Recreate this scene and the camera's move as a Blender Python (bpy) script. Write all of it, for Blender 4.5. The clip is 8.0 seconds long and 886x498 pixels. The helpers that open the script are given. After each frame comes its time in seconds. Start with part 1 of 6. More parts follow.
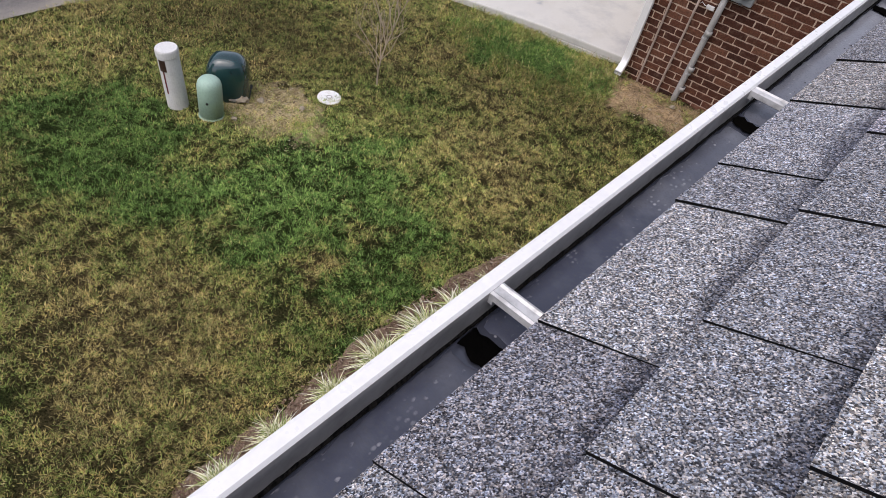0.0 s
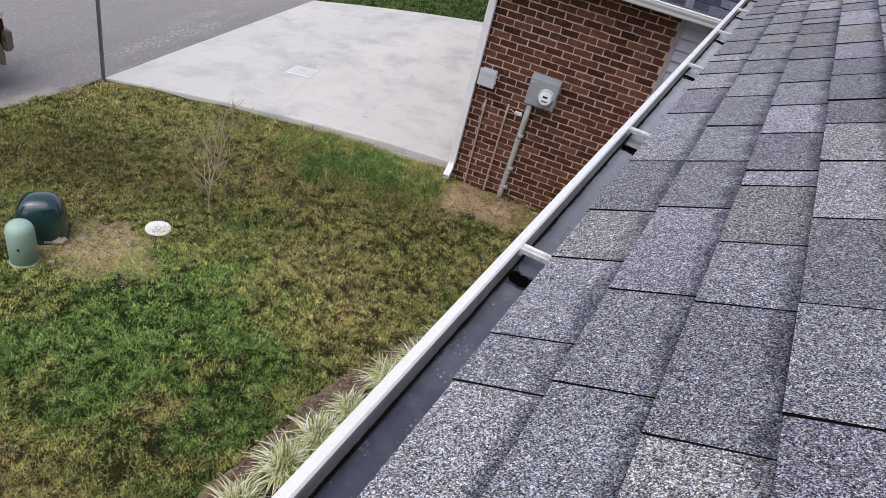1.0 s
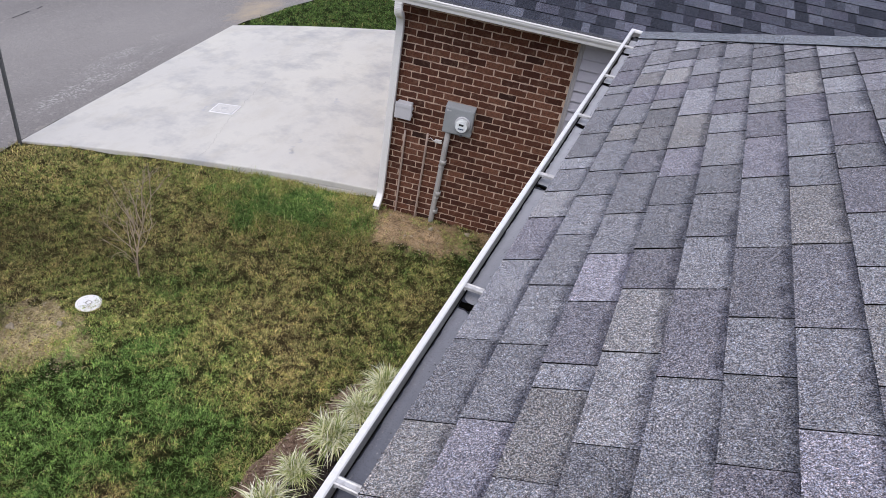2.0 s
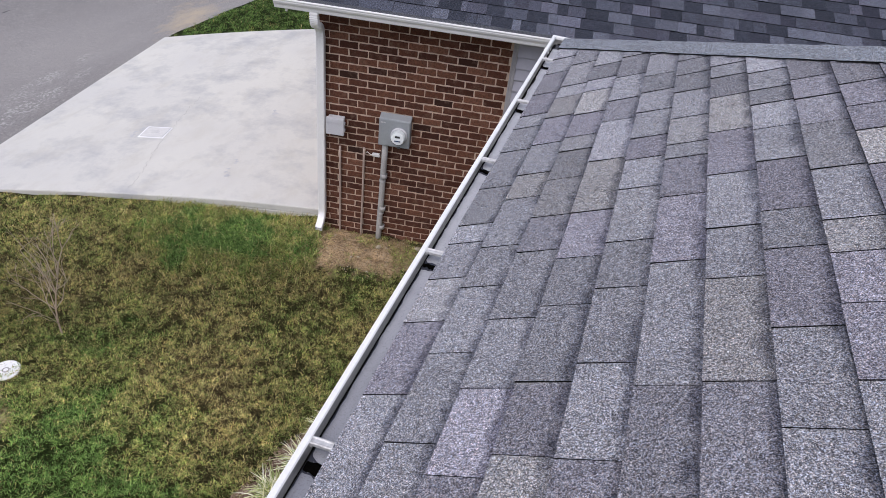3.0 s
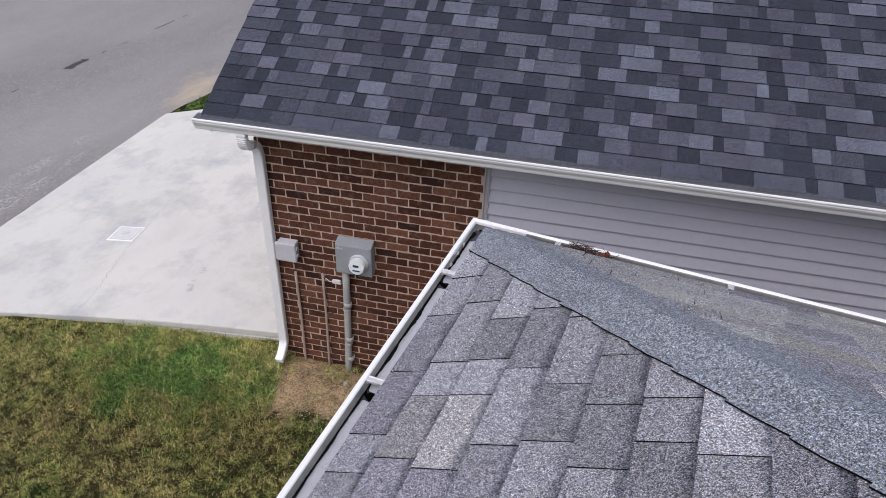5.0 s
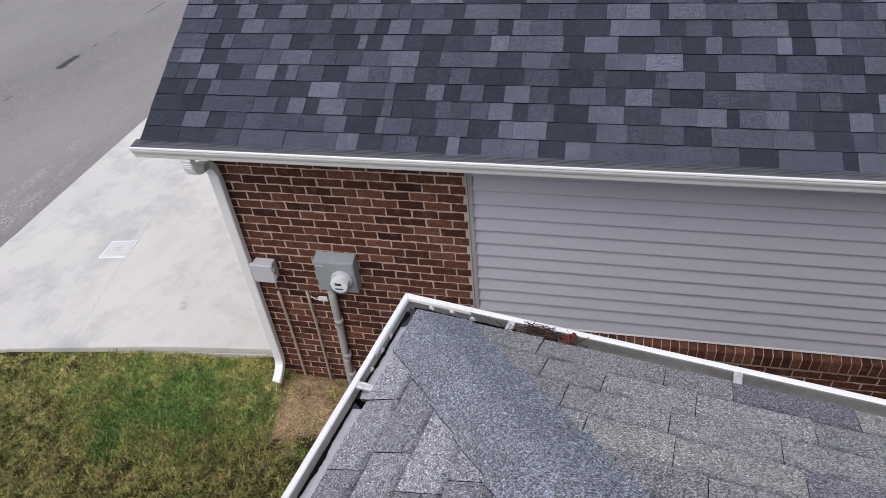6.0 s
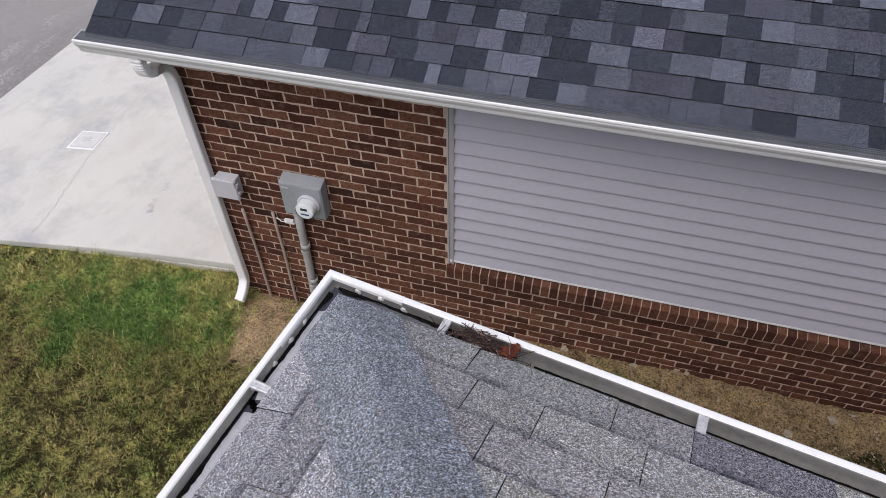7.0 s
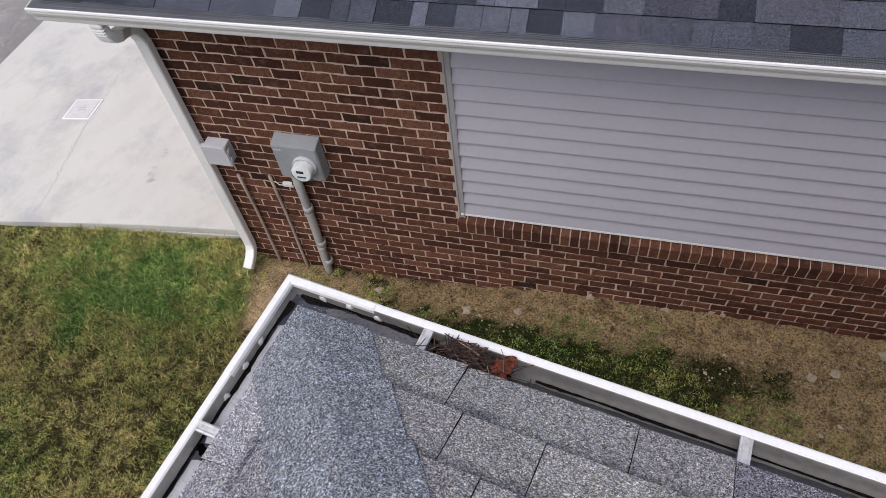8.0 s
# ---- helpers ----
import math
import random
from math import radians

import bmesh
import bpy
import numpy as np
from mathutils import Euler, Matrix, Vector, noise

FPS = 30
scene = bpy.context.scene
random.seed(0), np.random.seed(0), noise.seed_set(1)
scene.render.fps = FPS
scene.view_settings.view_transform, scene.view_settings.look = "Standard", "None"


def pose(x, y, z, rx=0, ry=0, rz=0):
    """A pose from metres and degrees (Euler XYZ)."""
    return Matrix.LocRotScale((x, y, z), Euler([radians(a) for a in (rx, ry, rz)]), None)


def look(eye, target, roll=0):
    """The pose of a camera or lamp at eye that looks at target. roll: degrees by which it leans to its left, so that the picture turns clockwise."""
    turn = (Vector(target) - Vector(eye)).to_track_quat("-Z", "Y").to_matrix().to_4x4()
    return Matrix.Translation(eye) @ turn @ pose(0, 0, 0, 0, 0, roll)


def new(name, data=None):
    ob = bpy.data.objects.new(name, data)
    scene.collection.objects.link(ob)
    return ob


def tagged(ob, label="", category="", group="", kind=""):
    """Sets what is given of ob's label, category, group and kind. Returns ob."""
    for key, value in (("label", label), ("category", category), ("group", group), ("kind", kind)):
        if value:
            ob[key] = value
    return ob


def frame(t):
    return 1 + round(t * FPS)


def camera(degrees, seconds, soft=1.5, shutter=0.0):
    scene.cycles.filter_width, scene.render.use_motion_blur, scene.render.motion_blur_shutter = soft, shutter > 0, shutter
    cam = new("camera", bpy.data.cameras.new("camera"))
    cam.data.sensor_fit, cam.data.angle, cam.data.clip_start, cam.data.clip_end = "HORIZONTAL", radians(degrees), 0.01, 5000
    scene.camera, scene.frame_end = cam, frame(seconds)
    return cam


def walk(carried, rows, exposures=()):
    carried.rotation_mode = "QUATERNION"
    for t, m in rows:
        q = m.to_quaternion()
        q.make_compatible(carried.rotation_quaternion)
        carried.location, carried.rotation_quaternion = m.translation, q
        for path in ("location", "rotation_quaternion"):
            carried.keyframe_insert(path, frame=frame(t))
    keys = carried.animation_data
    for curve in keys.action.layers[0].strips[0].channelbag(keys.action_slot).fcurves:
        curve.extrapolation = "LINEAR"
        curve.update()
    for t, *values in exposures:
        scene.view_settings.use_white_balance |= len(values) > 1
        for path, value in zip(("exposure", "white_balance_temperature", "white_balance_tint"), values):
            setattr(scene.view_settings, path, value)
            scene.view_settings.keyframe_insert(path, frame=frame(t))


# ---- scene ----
cam = camera(66.3, 8.0, soft=0.55)
PATH = [
    (0, (1.36, 1.113, 4.005), (0.6, 2.288, 2.575), 14.0),
    (0.5, (1.359, 1.116, 4.038), (0.566, 2.404, 2.729), 14.6),
    (0.8, (1.368, 1.181, 4.096), (0.647, 2.625, 2.916), 14.7),
    (1, (1.39, 1.191, 4.169), (0.82, 2.73, 3.027), 15.1),
    (1.5, (1.438, 1.229, 4.607), (1.044, 2.775, 3.402), 13.6),
    (1.7, (1.474, 1.279, 4.75), (1.01, 2.838, 3.585), 10.7),
    (2.8, (1.63, 2.096, 4.799), (1.213, 3.648, 3.608), 12.1),
    (3, (1.657, 2.165, 4.877), (1.266, 3.715, 3.674), 7.1),
    (3.5, (1.756, 2.642, 4.92), (1.195, 4.156, 3.739), 4.8),
    (4, (1.817, 3.038, 5.05), (1.133, 4.529, 3.907), 3.8),
    (4.5, (1.85, 3.519, 5.038), (1.241, 5.019, 3.865), 2.9),
    (4.7, (1.878, 3.725, 5.054), (1.294, 5.26, 3.912), 3.4),
    (5.8, (1.978, 4.719, 5.086), (1.338, 6.135, 3.828), -4.1),
    (6, (2.002, 4.922, 5.087), (1.345, 6.312, 3.807), -5.8),
    (6.5, (2.002, 5.176, 5.069), (1.309, 6.537, 3.777), -3.6),
    (7, (2.003, 5.405, 4.976), (1.413, 6.617, 3.497), -1.0),
    (7.5, (2.012, 5.6, 4.881), (1.338, 6.693, 3.348), -8.4),
    (8, (1.977, 5.764, 4.805), (1.366, 6.803, 3.209), -8.6),
]
walk(cam, [(t, look(eye, target, roll)) for t, eye, target, roll in PATH], [(0, 0.29, 6420, 17), (1.5, 0.29, 6200, 16), (4.5, 0.29, 6230, 17), (6.0, 0.29, 6330, 15), (8, 0.29, 6450, 15)])

# ---- world, sun, exposure ----
world = bpy.data.worlds.new("sky_world")
scene.world = world
world.use_nodes = True
wn, wl = world.node_tree.nodes, world.node_tree.links
sky = wn.new("ShaderNodeTexSky")
sky.sky_type = "NISHITA"
sky.sun_disc = False
sky.sun_elevation = radians(62)
sky.sun_rotation = radians(190)
sky.air_density, sky.dust_density, sky.ozone_density = 1.0, 3.0, 1.0
grey = wn.new("ShaderNodeHueSaturation")
grey.inputs["Saturation"].default_value = 0.6
wl.new(sky.outputs[0], grey.inputs["Color"])
wl.new(grey.outputs[0], wn["Background"].inputs["Color"])
wn["Background"].inputs["Strength"].default_value = 0.15
sun_data = bpy.data.lights.new("sun", "SUN")
sun_data.energy, sun_data.angle, sun_data.color = 0.88, radians(75), (1.0, 0.975, 0.94)
sun = new("sun", sun_data)
sun.matrix_world = look((-1.1, -6.2, 11.9), (0, 0, 0))


# ---- materials ----
def nodes_of(name):
    m = bpy.data.materials.new(name)
    m.use_nodes = True
    nt = m.node_tree
    return m, nt.nodes, nt.links, nt.nodes["Principled BSDF"]


def mix(n, l, fac, a, b, kind="MIX"):
    x = n.new("ShaderNodeMix")
    x.data_type, x.blend_type = "RGBA", kind
    for sock, v in ((x.inputs["Factor"], fac), (x.inputs["A"], a), (x.inputs["B"], b)):
        if hasattr(v, "links"):
            l.new(v, sock)
        elif isinstance(v, (int, float)):
            sock.default_value = v
        else:
            sock.default_value = (*v, 1)
    return x.outputs["Result"]


def ramp(n, l, src, stops):
    r = n.new("ShaderNodeValToRGB")
    e = r.color_ramp.elements
    while len(e) < len(stops):
        e.new(0.5)
    for el, (p, c) in zip(e, stops):
        el.position = p
        el.color = (*c, 1) if isinstance(c, tuple) else (c, c, c, 1)
    l.new(src, r.inputs[0])
    return r.outputs[0]


def tex(n, l, kind, scale, where="Object", detail=4.0, rough=0.55, stretch=None):
    if where == "World":
        src = n.new("ShaderNodeNewGeometry").outputs["Position"]
    else:
        src = n.new("ShaderNodeTexCoord").outputs[where]
    if stretch:
        mp = n.new("ShaderNodeMapping")
        mp.inputs["Scale"].default_value = stretch
        l.new(src, mp.inputs["Vector"])
        src = mp.outputs[0]
    t = n.new("ShaderNodeTexNoise" if kind == "noise" else "ShaderNodeTexVoronoi")
    t.inputs["Scale"].default_value = scale
    if kind == "noise":
        t.inputs["Detail"].default_value, t.inputs["Roughness"].default_value = detail, rough
    l.new(src, t.inputs["Vector"])
    return t


def bump(n, l, bs, src, strength, dist):
    b = n.new("ShaderNodeBump")
    b.inputs["Strength"].default_value, b.inputs["Distance"].default_value = strength, dist
    l.new(src, b.inputs["Height"])
    l.new(b.outputs[0], bs.inputs["Normal"])


def plain(name, c1, c2, scale=6.0, fine=60.0, roughness=0.6, metal=0.0, relief=0.15, where="World", grime=(0.05, 0.045, 0.04), dirt=0.0):
    """Paint, plastic, metal: a base of two close tones, fine mottle and an optional film of dirt."""
    m, n, l, bs = nodes_of(name)
    big, small = tex(n, l, "noise", scale, where), tex(n, l, "noise", fine, where, 6)
    col = mix(n, l, ramp(n, l, big.outputs["Fac"], [(0.3, 0.0), (0.7, 1.0)]), c1, c2)
    if dirt:
        spots = ramp(n, l, small.outputs["Fac"], [(0.45, 0.0), (0.75, dirt)])
        col = mix(n, l, spots, col, grime)
    l.new(col, bs.inputs["Base Color"])
    rr = ramp(n, l, small.outputs["Fac"], [(0.3, max(roughness - 0.12, 0.03)), (0.75, min(roughness + 0.12, 1.0))])
    l.new(rr, bs.inputs["Roughness"])
    bs.inputs["Metallic"].default_value = metal
    bump(n, l, bs, small.outputs["Fac"], relief, 0.002)
    return m


def granules(name, dark, mid, light, tone, purple, cell=600.0, band=0.0, clumps=0.0, warm=(1.0, 1.0, 1.0)):
    """Mineral granules on asphalt shingle; every tab has its own blend."""
    m, n, l, bs = nodes_of(name)
    v = tex(n, l, "voronoi", cell, "World")
    sep = n.new("ShaderNodeSeparateColor")
    l.new(v.outputs["Color"], sep.inputs[0])
    col = ramp(n, l, sep.outputs[0], [(0.0, dark), (0.42, mid), (0.8, light), (1.0, tuple(min(1, c * 1.35) for c in light))])
    v2 = tex(n, l, "voronoi", cell * 0.5, "World")
    sep2 = n.new("ShaderNodeSeparateColor")
    l.new(v2.outputs["Color"], sep2.inputs[0])
    col = mix(n, l, 1.0, col, ramp(n, l, sep2.outputs[0], [(0.0, 0.55), (0.35, 0.86), (0.7, 1.08), (1.0, 1.5)]), "MULTIPLY")
    v3 = tex(n, l, "voronoi", cell * 0.29, "World")
    sep3 = n.new("ShaderNodeSeparateColor")
    l.new(v3.outputs["Color"], sep3.inputs[0])
    col = mix(n, l, 1.0, col, ramp(n, l, sep3.outputs[0], [(0.0, 1 - 0.38 * clumps), (0.5, 0.98), (1.0, 1 + 0.4 * clumps)]), "MULTIPLY")
    speck = ramp(n, l, sep.outputs[1], [(0.0, (1.12, 1.0, 0.86)), (0.5, (1.0, 1.0, 1.0)), (1.0, (0.86, 0.98, 1.14))])
    col = mix(n, l, 1.0, col, speck, "MULTIPLY")
    rnd = n.new("ShaderNodeObjectInfo").outputs["Random"]
    isl = n.new("ShaderNodeNewGeometry").outputs["Random Per Island"]
    mixr = n.new("ShaderNodeMath")
    mixr.operation = "ADD"
    l.new(rnd, mixr.inputs[0])
    l.new(isl, mixr.inputs[1])
    fr = n.new("ShaderNodeMath")
    fr.operation = "FRACT"
    l.new(mixr.outputs[0], fr.inputs[0])
    shade = ramp(n, l, fr.outputs[0], [(0.0, tone[0]), (0.3, tone[1]), (0.55, tone[2]), (0.8, tone[3]), (1.0, tone[4])])
    col = mix(n, l, 1.0, col, shade, "MULTIPLY")
    w = n.new("ShaderNodeTexWhiteNoise")
    w.noise_dimensions = "1D"
    l.new(fr.outputs[0], w.inputs["W"])
    pf = ramp(n, l, w.outputs["Value"], [(0.66, 0.0), (0.90, 1.0)])
    col = mix(n, l, pf, col, purple, "MULTIPLY")
    col = mix(n, l, ramp(n, l, w.outputs["Value"], [(0.10, 1.0), (0.24, 0.0)]), col, warm, "MULTIPLY")
    st = tex(n, l, "noise", 2.3, "World", 5)
    col = mix(n, l, ramp(n, l, st.outputs["Fac"], [(0.35, 0.0), (0.75, 0.35)]), col, (0.6, 0.6, 0.6), "MULTIPLY")
    if band:
        # darker shadow-line granules, pressed unevenly into the headlap of each tab
        ox = n.new("ShaderNodeSeparateXYZ")
        l.new(n.new("ShaderNodeTexCoord").outputs["UV"], ox.inputs[0])
        wob = tex(n, l, "noise", 11, "World", 4, 0.7)
        ad = n.new("ShaderNodeMath")
        ad.operation = "MULTIPLY_ADD"
        l.new(wob.outputs["Fac"], ad.inputs[0])
        ad.inputs[1].default_value = 0.085
        l.new(ox.outputs["X"], ad.inputs[2])
        mr = n.new("ShaderNodeMapRange")
        mr.inputs["From Min"].default_value, mr.inputs["From Max"].default_value = 0.138, 0.168
        mr.inputs["To Max"].default_value = band
        l.new(ad.outputs[0], mr.inputs["Value"])
        col = mix(n, l, mr.outputs[0], col, (0.30, 0.31, 0.36), "MULTIPLY")
    l.new(col, bs.inputs["Base Color"])
    bs.inputs["Roughness"].default_value = 0.9
    bs.inputs["Specular IOR Level"].default_value = 0.08
    bump(n, l, bs, v.outputs["Distance"], 0.8, 0.0018)
    return m


# the entry at (1.3, 7.8) darkens the strip's grass for shade between the houses
LUSH = ((-3.6, 3.0, 1.2, 0.9, 0.30), (-2.3, 3.4, 1.3, 0.95, 0.30), (-0.85, 3.5, 0.5, 0.9, 0.34), (-1.7, 4.4, 1.2, 0.9, 0.26), (-2.3, 7.55, 1.0, 0.75, 0.46), (-5.2, 6.3, 0.9, 0.8, 0.14), (-5.0, 17.0, 4.0, 4.5, 0.75), (1.3, 7.8, 2.0, 0.8, 0.30), (-1.4, 2.0, 0.9, 0.7, -0.24), (-1.2, 5.9, 0.9, 0.7, -0.2), (-3.3, 6.3, 0.9, 0.7, -0.2), (-2.5, 6.6, 0.7, 0.4, -0.14), (-1.35, 4.05, 0.22, 0.25, -0.3), (-0.8, 5.3, 0.3, 0.3, -0.15), (-1.18, 3.4, 0.16, 0.16, -0.45), (-0.82, 3.33, 0.14, 0.14, -0.4), (0.85, 8.42, 0.8, 0.3, 0.3), (1.95, 8.6, 0.35, 0.25, 0.35))


def patch_value(n, l):
    """Where the lawn is lush (1), middling or dry (0): one field for blades and soil."""
    a = tex(n, l, "noise", 0.62, "World", 3, 0.5)
    b = tex(n, l, "noise", 2.6, "World", 4, 0.6)
    x = n.new("ShaderNodeMath")
    x.operation = "MULTIPLY_ADD"
    l.new(b.outputs["Fac"], x.inputs[0])
    x.inputs[1].default_value = 0.85
    l.new(a.outputs["Fac"], x.inputs[2])
    total = x.outputs[0]
    wv = tex(n, l, "noise", 1.9, "World", 6, 0.72)
    wsub = n.new("ShaderNodeVectorMath")
    wsub.operation = "MULTIPLY_ADD"
    l.new(wv.outputs["Color"], wsub.inputs[0])
    wsub.inputs[1].default_value = (1.7, 1.7, 0.0)
    wsub.inputs[2].default_value = (-0.85, -0.85, 0.0)
    wadd = n.new("ShaderNodeVectorMath")
    l.new(wsub.outputs[0], wadd.inputs[0])
    l.new(n.new("ShaderNodeNewGeometry").outputs["Position"], wadd.inputs[1])
    pos = wadd.outputs[0]
    for cx_, cy_, rx_, ry_, gain in LUSH:
        mp = n.new("ShaderNodeMapping")
        mp.vector_type = "TEXTURE"
        mp.inputs["Location"].default_value = (cx_, cy_, 0)
        mp.inputs["Scale"].default_value = (rx_, ry_, 1e6)
        l.new(pos, mp.inputs["Vector"])
        ln = n.new("ShaderNodeVectorMath")
        ln.operation = "LENGTH"
        l.new(mp.outputs[0], ln.inputs[0])
        mr = n.new("ShaderNodeMapRange")
        mr.interpolation_type = "SMOOTHSTEP"
        mr.inputs["From Min"].default_value, mr.inputs["From Max"].default_value = 1.35, 0.0
        mr.inputs["To Max"].default_value = gain
        l.new(ln.outputs["Value"], mr.inputs["Value"])
        ad = n.new("ShaderNodeMath")
        ad.operation = "ADD"
        l.new(total, ad.inputs[0])
        l.new(mr.outputs[0], ad.inputs[1])
        total = ad.outputs[0]
    y = n.new("ShaderNodeMapRange")
    y.inputs["From Min"].default_value, y.inputs["From Max"].default_value = 0.70, 1.22
    l.new(total, y.inputs["Value"])
    return y.outputs[0]


# patches of paler grass (above 0) and darker, with clover behind the pedestals (below 0)
GRASS_TONES = ((-5.0, 16.0, 4.0, 3.6, -0.3), (-5.2, 5.2, 1.1, 1.4, -0.42), (-2.3, 3.6, 1.3, 0.7, 0.32), (-2.0, 4.6, 1.5, 0.85, 0.42), (-1.2, 5.4, 0.8, 0.6, 0.2), (-3.9, 5.75, 1.3, 0.8, -0.34), (-2.3, 6.9, 1.6, 0.7, -0.26), (-1.3, 7.3, 0.9, 0.5, -0.22), (0.9, 8.42, 0.8, 0.3, -0.12), (1.95, 8.6, 0.35, 0.25, -0.2))


def tone_value(n, l):
    wv = tex(n, l, "noise", 2.7, "World", 6, 0.75)
    w1 = n.new("ShaderNodeVectorMath")
    w1.operation = "MULTIPLY_ADD"
    l.new(wv.outputs["Color"], w1.inputs[0])
    w1.inputs[1].default_value, w1.inputs[2].default_value = (1.5, 1.5, 0.0), (-0.75, -0.75, 0.0)
    w2 = n.new("ShaderNodeVectorMath")
    l.new(w1.outputs[0], w2.inputs[0])
    l.new(n.new("ShaderNodeNewGeometry").outputs["Position"], w2.inputs[1])
    total = None
    for cx_, cy_, rx_, ry_, gain in GRASS_TONES:
        mp = n.new("ShaderNodeMapping")
        mp.vector_type = "TEXTURE"
        mp.inputs["Location"].default_value, mp.inputs["Scale"].default_value = (cx_, cy_, 0), (rx_, ry_, 1e6)
        l.new(w2.outputs[0], mp.inputs["Vector"])
        ln = n.new("ShaderNodeVectorMath")
        ln.operation = "LENGTH"
        l.new(mp.outputs[0], ln.inputs[0])
        mr = n.new("ShaderNodeMapRange")
        mr.interpolation_type = "SMOOTHSTEP"
        mr.inputs["From Min"].default_value, mr.inputs["From Max"].default_value = 1.3, 0.2
        mr.inputs["To Max"].default_value = gain
        l.new(ln.outputs["Value"], mr.inputs["Value"])
        ad = n.new("ShaderNodeMath")
        ad.operation = "ADD"
        l.new(mr.outputs[0], ad.inputs[0])
        if total is None:
            ad.inputs[1].default_value = 1.0
        else:
            l.new(total, ad.inputs[1])
        total = ad.outputs[0]
    return total


def grass_material():
    m, n, l, bs = nodes_of("grass_blades")
    p = patch_value(n, l)
    isl = n.new("ShaderNodeNewGeometry").outputs["Random Per Island"]
    dry = ramp(n, l, isl, [(0.0, (0.12, 0.095, 0.042)), (0.4, (0.33, 0.273, 0.113)), (0.8, (0.43, 0.365, 0.162)), (1.0, (0.56, 0.49, 0.275))])
    wet = ramp(n, l, isl, [(0.0, (0.068, 0.094, 0.022)), (0.45, (0.200, 0.265, 0.070)), (0.85, (0.300, 0.372, 0.112)), (1.0, (0.385, 0.42, 0.175))])
    rich = ramp(n, l, isl, [(0.0, (0.022, 0.062, 0.012)), (0.45, (0.092, 0.182, 0.044)), (0.85, (0.165, 0.285, 0.082)), (1.0, (0.26, 0.36, 0.15))])
    wet = mix(n, l, ramp(n, l, p, [(0.62, 0.0), (0.92, 0.88)]), wet, rich)
    w = n.new("ShaderNodeTexWhiteNoise")
    w.noise_dimensions = "1D"
    l.new(isl, w.inputs["W"])
    pick = n.new("ShaderNodeMath")
    pick.operation = "LESS_THAN"
    l.new(w.outputs["Value"], pick.inputs[0])
    l.new(ramp(n, l, p, [(0.0, 0.16), (0.5, 0.57), (1.0, 0.96)]), pick.inputs[1])
    col = mix(n, l, pick.outputs[0], dry, wet)
    # every tuft has its own vigour, and whole hand-breadths are weaker or stronger
    tv = tex(n, l, "voronoi", 38, "World")
    ts = n.new("ShaderNodeSeparateColor")
    l.new(tv.outputs["Color"], ts.inputs[0])
    col = mix(n, l, 1.0, col, ramp(n, l, ts.outputs[0], [(0.0, (0.52, 0.54, 0.52)), (0.4, (0.94, 0.94, 0.92)), (1.0, (1.48, 1.46, 1.40))]), "MULTIPLY")
    hb = tex(n, l, "noise", 5.5, "World", 5, 0.65)
    col = mix(n, l, 1.0, col, ramp(n, l, hb.outputs["Fac"], [(0.32, (0.60, 0.64, 0.56)), (0.5, (1.04, 1.03, 0.95)), (0.68, (1.45, 1.34, 1.18))]), "MULTIPLY")
    col = mix(n, l, 1.0, col, tone_value(n, l), "MULTIPLY")
    l.new(col, bs.inputs["Base Color"])
    bs.inputs["Roughness"].default_value = 0.7
    bs.inputs["Specular IOR Level"].default_value = 0.08
    return m


BARE = (((-0.95, 7.98), (0.95, 0.46), 2), ((-3.12, 4.47), (0.62, 0.45), 1), ((2.4, 8.80), (3.2, 0.30), 0), ((3.6, 8.25), (0.95, 0.55), 0))


